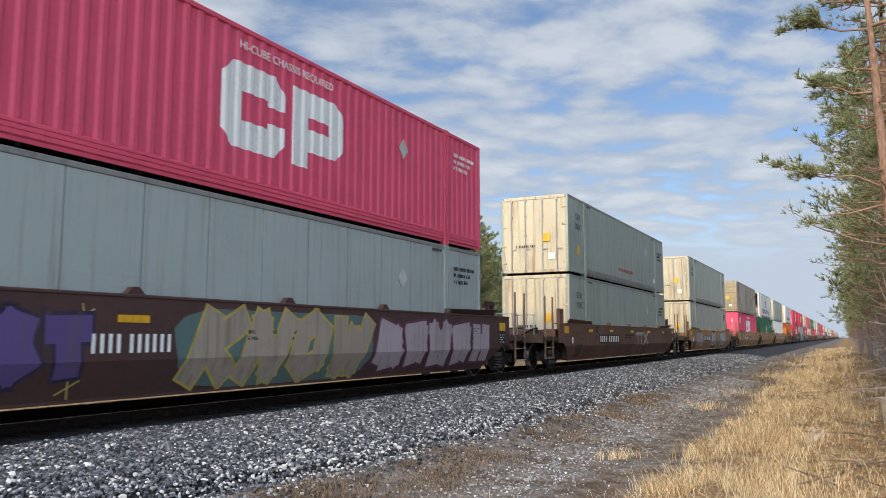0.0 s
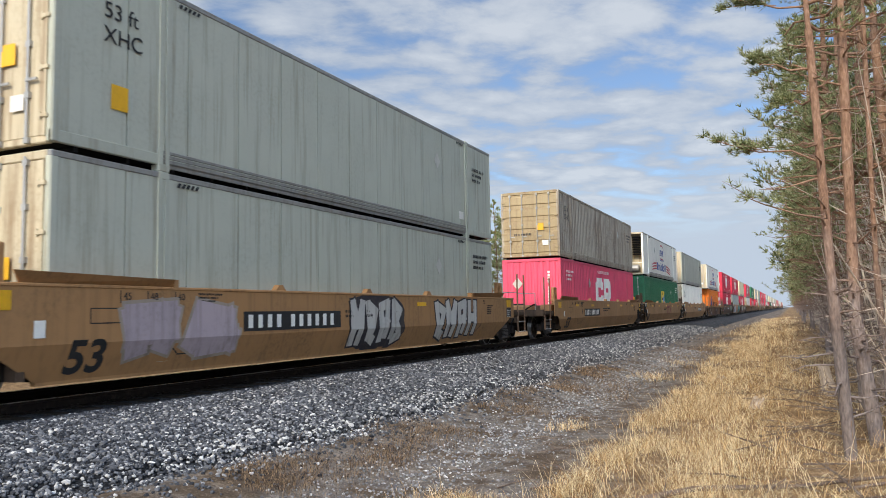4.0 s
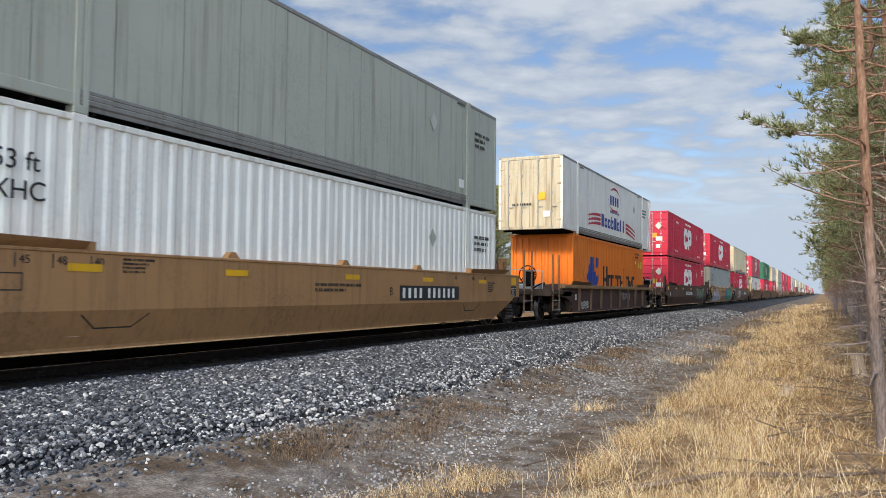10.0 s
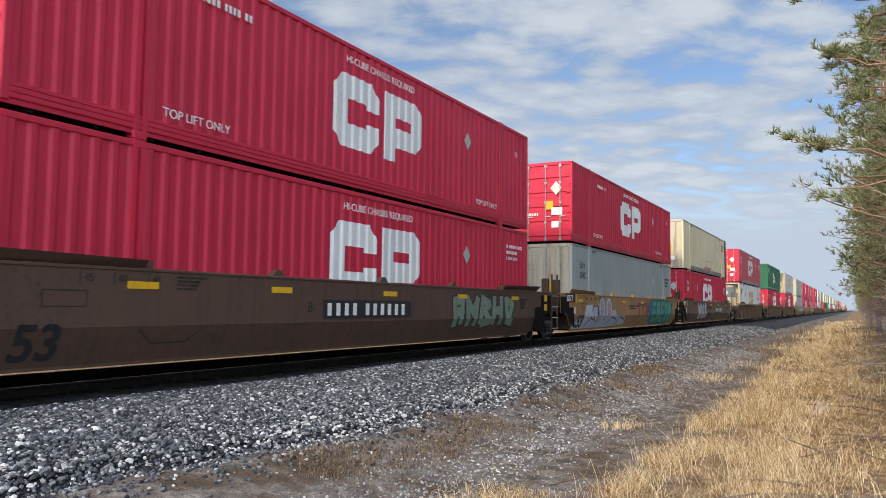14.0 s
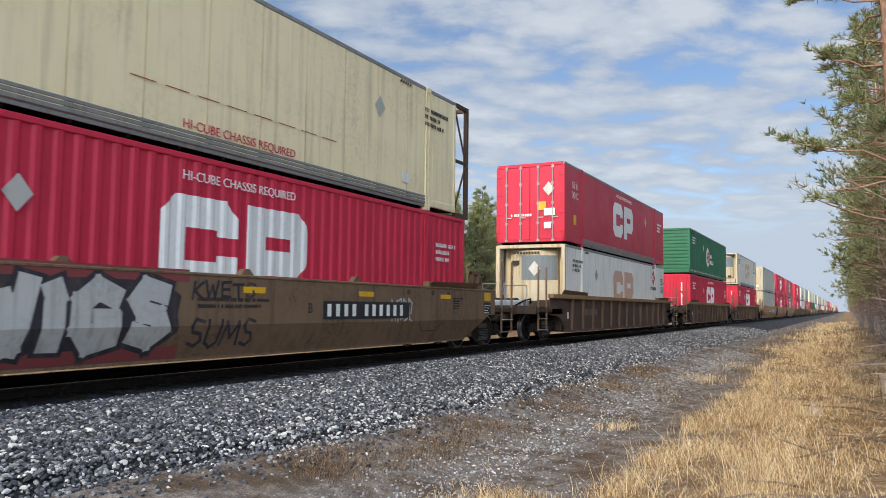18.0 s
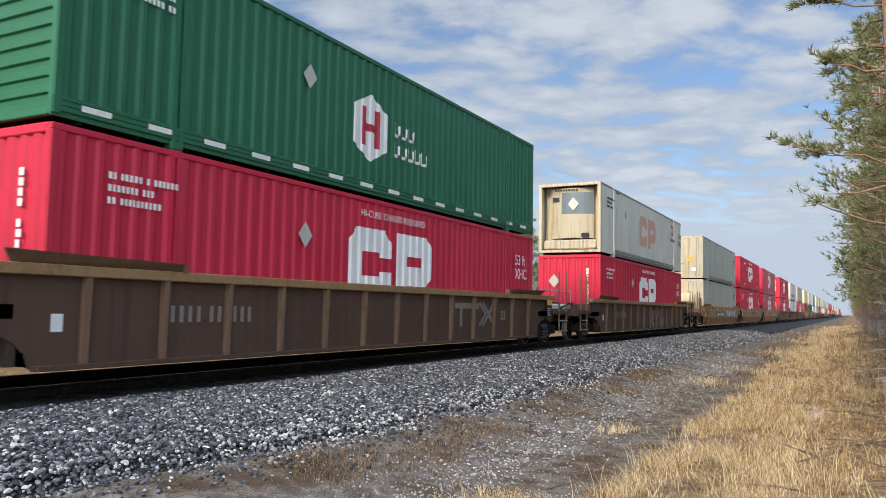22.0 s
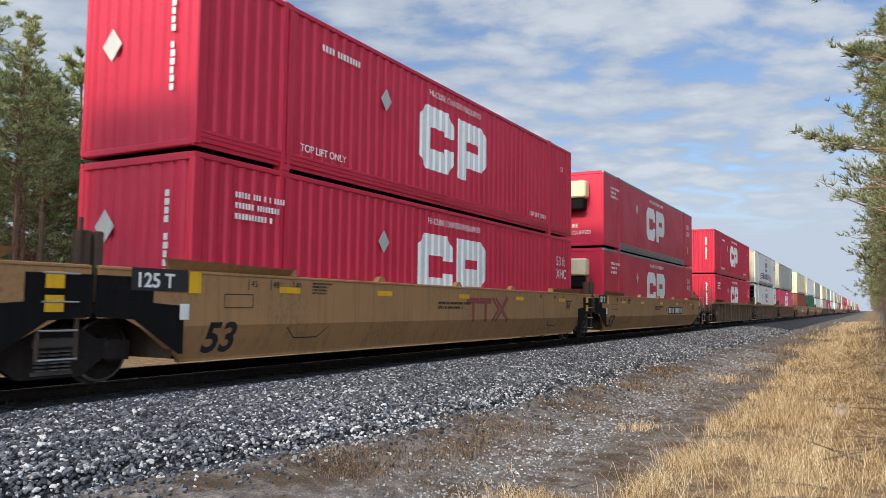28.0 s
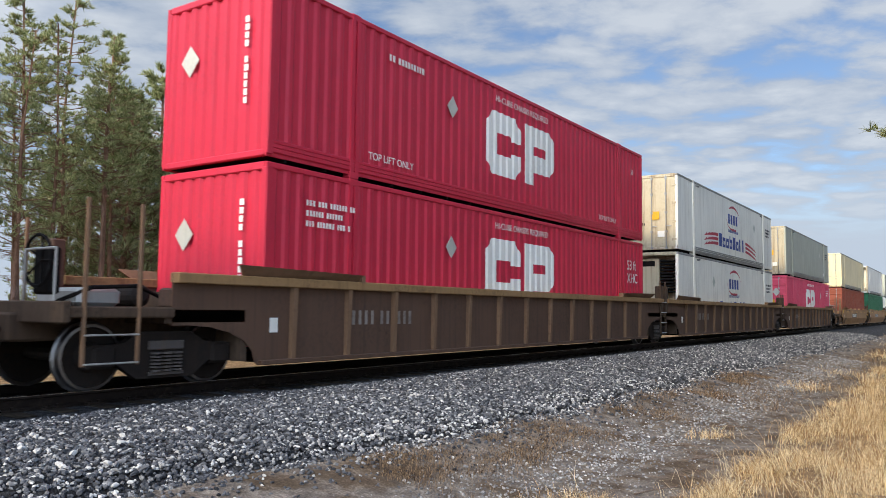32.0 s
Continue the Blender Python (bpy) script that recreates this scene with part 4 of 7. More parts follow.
        if front == "corr" and L > 15:
            part("placard_holder", diamond(PLACARD, 0.27), PLACARD, box, "pale placard holder", at=pose(-0.62, 0.0, 1.85, 0, 0, -90))
            part("small_print", cached(("vbars", seed % 3), lambda: upright_bars(seed)), MARK_W, box, at=pose(0.72, -0.002, 0.95))
        elif front == "doors":
            part("label_plate", patch(YELLOW, 0.32, 0.30), YELLOW, box, "yellow height sticker", at=pose(0.30, -0.045, 1.20, 0, 0, -90))
            part("label_plate", patch(MARK_W, 0.26, 0.22), MARK_W, box, at=pose(0.55, -0.045, 0.55, 0, 0, -90))
            part("small_print", bars(MARK_W if mat in (RED, PINK, GREEN) else MARK_K, 0.75, 0.16, 1, seed=seed + 5), MARK_W, box, at=pose(-0.70, -0.045, 1.0, 0, 0, -90))
            if mat in (RED, PINK):
                part("placard_holder", diamond(PLACARD, 0.25), PLACARD, box, at=pose(0.72, -0.05, 1.95, 0, 0, -90))
                part("label_plate", patch(MARK_W, 0.40, 0.26), MARK_W, box, at=pose(0.55, -0.05, 1.0, 0, 0, -90))
    return box


# ---- well cars ----
SIDE = 1.44
PLATE_W = 3.1


def sill_mesh(kind, mat, y0, y1, style, top, cut0, cut1):
    """The long side plate of a well; its ends rise over the wheels. cut0, cut1: where the low part starts and stops."""
    def make():
        m = Mesh()
        low = 0.25
        if style == "smooth":
            # an upright band and, below it, one that leans in
            zb = 0.74
            for xo, xi in ((SIDE, SIDE - 0.02),):
                m.prism([(y0, top), (y0, 0.86), (cut0 - 1.1, 0.86), (cut0 - 0.85, zb), (cut1 + 0.85, zb), (cut1 + 1.1, 0.86), (y1, 0.86), (y1, top)], "x", xi, xo)
            i = len(m.v)
            m.hexa([(SIDE - 0.22, cut0, low), (SIDE - 0.20, cut0, low), (SIDE - 0.20, cut1, low), (SIDE - 0.22, cut1, low),
                    (SIDE - 0.02, cut0 - 0.85, zb), (SIDE, cut0 - 0.85, zb), (SIDE, cut1 + 0.85, zb), (SIDE - 0.02, cut1 + 0.85, zb)])
            m.box(SIDE - 0.29, SIDE - 0.195, cut0, cut1, low - 0.03, low + 0.04)
        else:
            arc0 = [(cut0 - 1.25 + 1.2 * math.sin(a * math.pi / 10), low + 0.55 - 0.55 * (1 - math.cos(a * math.pi / 10)) + 0.02) for a in range(6)]
            arc1 = [(cut1 + 1.25 - 1.2 * math.sin(a * math.pi / 10), low + 0.55 - 0.55 * (1 - math.cos(a * math.pi / 10)) + 0.02) for a in range(5, -1, -1)]
            pts = [(y0, top), (y0, 0.82)] + arc0 + [(cut0, low), (cut1, low)] + arc1 + [(y1, 0.82), (y1, top)]
            m.prism(pts, "x", SIDE - 0.13, SIDE - 0.10)
            m.box(SIDE - 0.16, SIDE - 0.02, cut0, cut1, low - 0.02, low + 0.05, 0.01)
        return m.mesh(kind, mat)
    return cached(("sill", mat.name, y0, y1, style, top, cut0, cut1), make)


def wheel_mesh():
    def make():
        m = Mesh()
        for s in (1, -1):
            prof = [(s * 0.685, 0.10), (s * 0.685, 0.40), (s * 0.69, 0.455), (s * 0.72, 0.455), (s * 0.735, 0.425), (s * 0.82, 0.415), (s * 0.825, 0.38), (s * 0.79, 0.36), (s * 0.77, 0.20), (s * 0.83, 0.16), (s * 0.83, 0.09)]
            m.lathe(prof, 28)
        m.lathe([(-1.02, 0.075), (-0.68, 0.085), (0.68, 0.085), (1.02, 0.075)], 10)
        for s in (1, -1):
            for k in range(3):
                a = 2 * math.pi * k / 3
                m.box(*sorted((s * 1.0, s * 1.04)), 0.045 * math.cos(a) - 0.018, 0.045 * math.cos(a) + 0.018, 0.045 * math.sin(a) - 0.018, 0.045 * math.sin(a) + 0.018)
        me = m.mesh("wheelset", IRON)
        me.materials.append(STEEL)
        for p in me.polygons:
            r = math.hypot(p.center.y, p.center.z)
            if r > 0.395 and abs(p.center.x) > 0.684:
                p.material_index = 1
        return me
    return cached("wheelset", make)


def frame_mesh():
    def make():
        m = Mesh()
        # cast side frame with its two windows
        outer = [(-1.12, 0.30), (-1.12, 0.56), (-0.62, 0.60), (-0.38, 0.74), (0.38, 0.74), (0.62, 0.60), (1.12, 0.56), (1.12, 0.30), (0.72, 0.34), (0.42, 0.13), (-0.42, 0.13), (-0.72, 0.34)]
        m.prism([(a, b) for a, b in outer], "x", 0.98, 1.10)
        for s in (1, -1):
            m.box(0.94, 1.14, s * 0.89 - 0.16, s * 0.89 + 0.16, 0.28, 0.58, 0.04)
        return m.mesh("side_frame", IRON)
    return cached("frame", make)


def spring_mesh():
    def make():
        m = Mesh()
        for k in range(-1, 2):
            for j in range(6):
                z = 0.22 + 0.045 * j
                m.tube((1.105 + 0.02, k * 0.16, z), (1.105 + 0.02, k * 0.16, z + 0.022), 0.075, n=10)
        m.box(1.09, 1.13, -0.27, 0.27, 0.17, 0.21)
        m.box(1.09, 1.13, -0.27, 0.27, 0.50, 0.62, 0.01)
        return m.mesh("spring_pack", paint("dusty_spring_steel", (0.10, 0.085, 0.075), 0.7))
    return cached("spring", make)


def bolster_mesh():
    def make():
        m = Mesh()
        m.box(-1.0, 1.0, -0.2, 0.2, 0.42, 0.68, 0.03)
        m.box(-0.6, 0.6, -0.85, 0.85, 0.40, 0.46)
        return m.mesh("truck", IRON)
    return cached("bolster", make)


def truck(car, y, start, spin):
    t = part("truck", bolster_mesh(), IRON, car, "two-axle truck of rusty cast steel", at=pose(0, y, 0))
    for s in (1, -1) if spin else (1,):
        fm = Matrix.Identity(4) if s > 0 else MIR
        part("side_frame", frame_mesh(), IRON, t, at=fm)
        part("spring_pack", spring_mesh(), IRON, t, at=fm)
    for k in (-0.89, 0.89):
        w = part("wheelset", wheel_mesh(), IRON, t, at=pose(0, k, 0.42))
        if spin:
            SPINNERS.append((w, (0, k, 0.42), start + y + k))
    return t


def ladder(car, mat, at, w=0.55, low=0.35, high=1.95, rungs=4):
    """Two stiles and their rungs on the side of a car."""
    def stile():
        m = Mesh()
        m.box(SIDE - 0.06, SIDE - 0.01, -0.022, 0.022, low, high, 0.006)
        return m.mesh("ladder", mat)

    def rung():
        m = Mesh()
        m.pipe([(SIDE - 0.04, 0.0, 0.0), (SIDE + 0.015, 0.02, 0.0), (SIDE + 0.015, w - 0.02, 0.0), (SIDE - 0.04, w, 0.0)], 0.013)
        return m.mesh("rung", GALV)
    st = part("ladder", cached(("stile", mat.name, low, high), stile), mat, car, at=at)
    part("stile", cached(("stile", mat.name, low, high), stile), mat, st, at=pose(0, w, 0))
    for k in range(rungs):
        part("rung", cached(("rung", w), rung), GALV, st, at=pose(0, 0, low + 0.03 + 0.34 * k))


def lean_x(z, style="smooth"):
    """How far out the side plate stands at height z."""
    if style != "smooth":
        return SIDE - 0.098
    return SIDE + 0.003 if z > 0.74 else SIDE + 0.003 - 0.20 * (0.74 - z) / 0.49


def spray(car, outline, mat, style="smooth", lift=0.0, name="graffiti"):
    """A sprayed shape on a car's side: a closed outline of (y, z), filled in level strips that follow the plate."""
    m = Mesh()
    zs = [p[1] for p in outline]
    rows = max(3, int((max(zs) - min(zs)) / 0.035))
    levels = [min(zs) + (max(zs) - min(zs)) * k / rows for k in range(rows + 1)]

    def spans(z):
        hits = []
        for (ya, za), (yb, zb) in zip(outline, outline[1:] + outline[:1]):
            if (za <= z) != (zb <= z):
                hits.append(ya + (yb - ya) * (z - za) / (zb - za))
        hits.sort()
        return list(zip(hits[::2], hits[1::2]))
    for za, zb in zip(levels, levels[1:]):
        e = (zb - za) * 0.02
        lo, hi, mid = spans(za + e), spans(zb - e), spans((za + zb) / 2)
        if len(lo) != len(hi) or len(lo) != len(mid):
            lo = hi = mid
        xa, xb = lean_x(za, style) + lift, lean_x(zb, style) + lift
        for (a0, a1), (b0, b1) in zip(lo, hi):
            m.quad((xa, a0, za), (xa, a1, za), (xb, b1, zb), (xb, b0, zb))
    return part(name, m, mat, car)


def strokes(car, lines, w, mat, style="smooth", lift=0.0, name="graffiti"):
    """Broad sprayed or painted strokes on a car's side, as one shape; lines: lists of (y, z)."""
    m = Mesh()
    n = 0
    for line in lines:
        for (ya, za), (yb, zb) in zip(line, line[1:]):
            d = math.hypot(yb - ya, zb - za) or 1.0
            uy, uz = (yb - ya) / d * w * 0.8, (zb - za) / d * w * 0.8
            py, pz = -(zb - za) / d * w, (yb - ya) / d * w
            quad = [(ya - uy + py, za - uz + pz), (ya - uy - py, za - uz - pz), (yb + uy - py, zb + uz - pz), (yb + uy + py, zb + uz + pz)]
            for keep in (1, -1):
                poly = []
                for (y0, z0), (y1, z1) in zip(quad, quad[1:] + quad[:1]):
                    if (z0 - 0.74) * keep >= 0:
                        poly.append((y0, z0))
                    if (z0 - 0.74) * (z1 - 0.74) < 0:
                        poly.append((y0 + (y1 - y0) * (0.74 - z0) / (z1 - z0), 0.74))
                pts = [(lean_x(z, style) + lift + 0.0003 * n, y, z) for y, z in poly]
                for k in range(1, len(pts) - 1):
                    m.tri(pts[0], pts[k], pts[k + 1])
            n += 1
    return part(name, m, mat, car)


LETTERS = {
    "W": [[(0, 1), (.25, 0), (.5, .75), (.75, 0), (1, 1)]], "I": [[(.5, 0), (.5, .6)], [(.5, .86), (.5, .96)]], "G": [[(.95, .85), (.5, 1), (.1, .75), (.05, .3), (.4, 0), (.9, .1), (.9, .42), (.6, .42)]],
    "S": [[(.9, .9), (.4, 1), (.08, .75), (.3, .52), (.75, .45), (.92, .2), (.55, 0), (.08, .1)]], "K": [[(.05, 0), (.2, 1)], [(1, 1), (.25, .5), (.95, 0)]], "N": [[(0, 0), (.15, 1), (.8, 0), (1, 1)]],
    "O": [[(.5, 0), (.1, .2), (.1, .8), (.5, 1), (.9, .8), (.9, .2), (.5, 0)]], "U": [[(.05, 1), (.1, .2), (.5, 0), (.9, .2), (.95, 1)]], "T": [[(0, .92), (1, .95)], [(.5, .9), (.55, 0)]],
    "E": [[(.95, 1), (.1, .95), (.1, .05), (.95, 0)], [(.1, .5), (.75, .5)]], "H": [[(.05, 0), (.1, 1)], [(.9, 0), (.95, 1)], [(.1, .5), (.9, .5)]], "M": [[(0, 0), (.1, 1), (.5, .3), (.9, 1), (1, 0)]],
    "R": [[(.05, 0), (.1, 1), (.8, .95), (.85, .6), (.2, .5), (.95, 0)]], "Y": [[(.05, 1), (.5, .5), (.95, 1)], [(.5, .5), (.45, 0)]], "B": [[(.1, 0), (.12, 1), (.75, .9), (.7, .58), (.2, .52), (.9, .4), (.85, .08), (.1, 0)]],
    "<": [[(.1, 0), (.0, 1), (.55, .45), (1, 1), (.8, 0)]], ">": [[(.0, .1), (.2, 1), (.9, .8), (.4, .5), (1, .1), (.3, .0)]], "+": [[(.2, 0), (.1, .9), (.9, 1), (.75, .1)], [(.1, .4), (.9, .55)]],
    "%": [[(.1, 1), (.35, .1), (.9, .0)], [(.3, .95), (.95, .8), (.6, .3)]],
}


def sprayed_row(car, text, y0, y1, z0, z1, w, fill, rim=None, halo=None, seed=1, style="smooth", edge=0.05, slant=0.0):
    """Sprayed characters, side by side and touching, with a rim and a cloud of colour behind."""
    rng = random.Random(seed)
    if halo:
        spray(car, [(y, min(max(z, 0.27), 1.47)) for y, z in blob((y0 + y1) / 2, (z0 + z1) / 2, (y1 - y0) * 1.10, (z1 - z0) * 1.14, rng, 26, 0.08)], halo, style, 0.0, "graffiti_ground")
    weights = [0.45 if c == "I" else 1.15 if c in "WM" else 1.0 for c in text]
    unit = (y1 - y0) / sum(weights)
    y = y0
    for c, k in zip(text, weights):
        cw = unit * k
        low, high, lo = z0 + w + rng.uniform(0, 0.05), z1 - w - rng.uniform(0, 0.06), max(0.02, cw - 2 * w)
        lines = [[(y + w + lo * u + slant * (v - 0.5) + rng.uniform(-0.015, 0.015), low + (high - low) * v) for u, v in line] for line in LETTERS[c]]
        if rim:
            strokes(car, lines, w + edge, rim, style, 0.002, "graffiti_rim")
        strokes(car, lines, w, fill, style, 0.005)
        y += cw


def blob(cy, cz, w, h, rng, n=18, rough=0.22):
    """A chunky, uneven closed outline."""
    return [(cy + 0.5 * w * math.copysign(abs(math.cos(a)) ** 0.6, math.cos(a)) * rng.uniform(1 - rough, 1.05), cz + 0.5 * h * math.copysign(abs(math.sin(a)) ** 0.6, math.sin(a)) * rng.uniform(1 - rough, 1.05)) for a in (2 * math.pi * k / n for k in range(n))]


def block_mark(car, mat, y=0.0, z=0.0, style="smooth"):
    """Two T shapes and a crossed chevron."""
    for name, w, lines in (("logo_block", 0.07, [[(8.45, 1.20), (9.02, 1.20)], [(8.74, 1.16), (8.74, 0.74)]]),
                           ("logo_block", 0.07, [[(9.14, 1.20), (9.70, 1.20)], [(9.42, 1.16), (9.42, 0.74)]]),
                           ("logo_chevron", 0.045, [[(9.84, 1.26), (10.20, 0.99), (9.84, 0.72)], [(10.04, 1.26), (10.40, 0.99), (10.04, 0.72)]]),
                           ("logo_chevron", 0.07, [[(10.44, 1.04), (10.72, 1.27)], [(10.44, 0.94), (10.72, 0.72)]])):
        strokes(car, [[(a + y, b + z) for a, b in line] for line in lines], w, mat, style, name=name)


def well_car(D, style="smooth", mat=TAN, front="end", back="end", top=1.50, spin=True, label="", length=BOX_L, plate=True, wheel=False, number_at=5.0, n_ribs=13, detail=2, letter="B", strips=(1.75, 4.6, 8.0, 11.3, 14.6)):
    """One well of a car; its origin lies under the front of its containers. front, back: 'end' (coupler) or 'joint' (shared truck)."""
    car = new("well_car")
    tagged(car, label, "rail car", "well cars of the train")
    MOVERS.append((car, D, 0.0))
    L = length
    cut0, cut1 = (-0.10, L + 0.10)
    y0, y1 = (-1.60, L + 1.60)
    for s in (1, -1):
        fm = Matrix.Identity(4) if s > 0 else MIR
        part("side_sill", sill_mesh("side_sill", mat, y0, y1, style, top, cut0, cut1), mat, car, at=fm)
        m = Mesh()
        m.box(SIDE - 0.17, SIDE + 0.015, y0, y1, top - (0.03 if style == "smooth" else 0.12), top + 0.02, 0.012)
        cm = mat if style == "smooth" else CHORD
        part("top_chord", cached(("chord", mat.name, L, style, top), lambda: m.mesh("top_chord", cm)), cm, car, at=fm)
        if style == "ribbed":
            def rib():
                q = Mesh()
                q.prism([(SIDE - 0.10, top - 0.1), (SIDE + 0.0, top - 0.1), (SIDE - 0.035, 0.29), (SIDE - 0.10, 0.29)], "y", -0.045, 0.045)
                return q.mesh("rib", RIBC)
            if detail > 0 or s > 0:
                for k in range(n_ribs):
                    part("rib", cached(("rib", mat.name, top), rib), mat, car, at=fm @ pose(0, 0.55 + k * (L - 1.1) / (n_ribs - 1), 0))
        if detail > 0:
            def flare():
                q = Mesh()
                q.hexa([(SIDE - 0.10, -0.45, top + 0.02), (SIDE - 0.06, -0.45, top + 0.02), (SIDE - 0.06, 2.05, top + 0.02), (SIDE - 0.10, 2.05, top + 0.02),
                        (SIDE + 0.03, -0.62, top + 0.17), (SIDE + 0.06, -0.62, top + 0.17), (SIDE + 0.06, 2.05, top + 0.13), (SIDE + 0.03, 2.05, top + 0.13)])
                q.box(SIDE - 0.12, SIDE + 0.02, 2.05, 2.15, top, top + 0.13)
                return q.mesh("container_guide", mat if style == "smooth" else RIBC)
            part("container_guide", cached(("flare", mat.name, top, style), flare), mat, car, at=fm)
            part("container_guide", cached(("flare", mat.name, top, style), flare), mat, car, at=fm @ flip_end(L))

    def bearer():
        q = Mesh()
        q.box(-SIDE + 0.26, SIDE - 0.26, -0.15, 0.15, 0.24, 0.37, 0.02)
        return q.mesh("cross_bearer", DARK)
    if spin:
        for k in range(7):
            part("cross_bearer", cached("bearer", bearer), DARK, car, at=pose(0, 0.3 + k * (L - 0.6) / 6, 0))

    for kind, at, start in ((front, Matrix.Identity(4), 0.0), (back, flip_end(L), L)):
        if kind == "end":
            def deck():
                q = Mesh()
                q.box(-SIDE + 0.10, SIDE - 0.10, -1.70, -0.35, 0.84, 1.05, 0.02)
                q.box(-SIDE + 0.02, SIDE - 0.02, -3.05, -1.60, 0.92, 1.06, 0.02)
                q.box(-0.45, 0.45, -3.25, -0.4, 0.62, 0.98, 0.03)
                q.box(-SIDE, SIDE, -3.13, -3.02, 0.86, 1.12, 0.015)
                q.box(-SIDE + 0.13, SIDE - 0.13, -0.42, -0.30, 0.30, 1.30)
                return q.mesh("end_platform", GRIME)
            part("end_platform", cached(("deck", mat.name), deck), mat, car, at=at)

            def coup():
                q = Mesh()
                q.box(-0.10, 0.10, -3.62, -3.1, 0.74, 0.96, 0.03)
                q.box(-0.17, 0.17, -3.82, -3.52, 0.70, 1.02, 0.06)
                return q.mesh("coupler", IRON)
            part("coupler", cached("coupler", coup), IRON, car, at=at)
            truck(car, -1.50 if start == 0.0 else L + 1.50, D, spin)
            if detail > 0:
                for s in (1, -1):
                    ladder(car, RIBC, (Matrix.Identity(4) if s > 0 else MIR) @ at @ pose(0, -2.85, 0), 0.72, 0.35, 2.35, 2)

                def piece(name, fn, mt, lab=""):
                    def mk():
                        q = Mesh()
                        fn(q)
                        return q.mesh(name, mt)
                    part(name, cached((name, mt.name), mk), mt, car, lab, at=at)
                piece("brake_cylinder", lambda q: q.lathe_at((-0.4, -1.2, 1.22), 1.0, 0.16), IRON)
                piece("air_reservoir", lambda q: q.box(-0.3, 0.75, -2.55, -1.95, 1.06, 1.30, 0.05), GALV if style == "ribbed" else mat)
                piece("valve_box", lambda q: q.box(0.80, 1.25, -1.45, -0.75, 1.05, 1.32, 0.03), mat)
                piece("brake_hose", lambda q: q.pipe([(0.5, -1.2, 1.2), (0.7, -1.7, 1.34), (0.8, -2.4, 1.3), (0.3, -3.1, 0.9), (0.25, -3.5, 0.55), (0.0, -3.8, 0.45)], 0.028), DARK)
                piece("handrail", lambda q: q.pipe([(1.1, -3.05, 1.1), (1.1, -3.05, 1.75), (0.4, -3.05, 1.75), (0.4, -3.05, 1.1)], 0.016), GALV)
                piece("stanchion", lambda q: q.box(-1.25, -1.1, -1.9, -1.7, 1.06, 2.05, 0.02), mat)

                def post():
                    q = Mesh()
                    for y in (-0.95, -0.62):
                        q.box(SIDE - 0.30, SIDE - 0.18, y - 0.05, y + 0.05, 1.05, 1.98, 0.015)
                    q.box(SIDE - 0.30, SIDE - 0.18, -1.0, -0.57, 1.90, 2.02, 0.015)
                    q.box(SIDE - 0.27, SIDE - 0.21, -0.92, -0.65, 1.05, 1.45)
                    return q.mesh("stacking_post", mat)
                if style == "smooth":
                    part("stacking_post", cached(("spost", mat.name), post), mat, car, at=at)
            if wheel:
                q = Mesh()
                for a in range(18):
                    t0, t1 = 2 * math.pi * a / 18, 2 * math.pi * (a + 1) / 18
                    q.tube((0.5 + 0.32 * math.cos(t0), -2.95, 1.62 + 0.32 * math.sin(t0)), (0.5 + 0.32 * math.cos(t1), -2.95, 1.62 + 0.32 * math.sin(t1)), 0.022, n=6)
                for a in range(5):
                    t0 = 2 * math.pi * a / 5
                    q.tube((0.5, -2.9, 1.62), (0.5 + 0.32 * math.cos(t0), -2.95, 1.62 + 0.32 * math.sin(t0)), 0.014, n=5)
                q.box(0.3, 0.7, -2.9, -2.75, 1.2, 1.8, 0.03)
                part("brake_wheel", q, DARK, car, "black spoked hand-brake wheel", at=at)
        else:
            def jdeck():
                q = Mesh()
                q.box(-SIDE + 0.10, SIDE - 0.10, -1.72, -0.3, 0.90, 1.06, 0.02)
                q.box(-0.45, 0.45, -1.93, -0.4, 0.62, 0.95, 0.03)
                q.box(-SIDE + 0.13, SIDE - 0.13, -0.42, -0.30, 0.30, 1.30)
                q.box(SIDE - 0.28, SIDE - 0.05, -1.62, -1.5, 1.05, 1.95, 0.015)
                return q.mesh("end_platform", GRIME)
            part("end_platform", cached(("jdeck", mat.name), jdeck), mat, car, at=at)
            if start == 0.0:
                truck(car, -1.95, D, spin)
                if detail > 0:
                    ladder(car, GRIME, pose(0, -2.35, 0), 0.5, 0.35, 2.1)
            if detail > 0:
                def dk():
                    q = Mesh()
                    q.prism([(-1.62, top - 0.10), (-1.62, 0.88), (-1.05, 0.84), (-0.30, 0.36), (-0.22, 0.36), (-0.22, 1.02), (-0.75, 1.06), (-0.75, top - 0.10)], "x", SIDE + 0.001, SIDE + 0.006)
                    return q.mesh("dark_panel", DARK)
                if style == "smooth":
                    part("dark_panel", cached(("dk", top), dk), DARK, car, "black painted end panel", at=at)
    if detail > 0:
        x = SIDE + 0.004
        ys = strips if style == "smooth" else []
        for y in ys:
            part("reflector", patch(YELLOW, 0.52, 0.10), YELLOW, car, "yellow reflective strip", at=pose(x, y, 1.24))
        for yy in (4.82, 8.08, 11.2):
            def lug():
                q = Mesh()
                q.prism([(-0.16, 0.0), (0.16, 0.0), (0.05, 0.11), (-0.05, 0.11)], "x", SIDE - 0.16, SIDE - 0.04)
                return q.mesh("guide_lug", mat)
            if L > 15 and style == "smooth":
                part("guide_lug", cached(("lug", mat.name), lug), mat, car, at=pose(0, yy, top + 0.015))
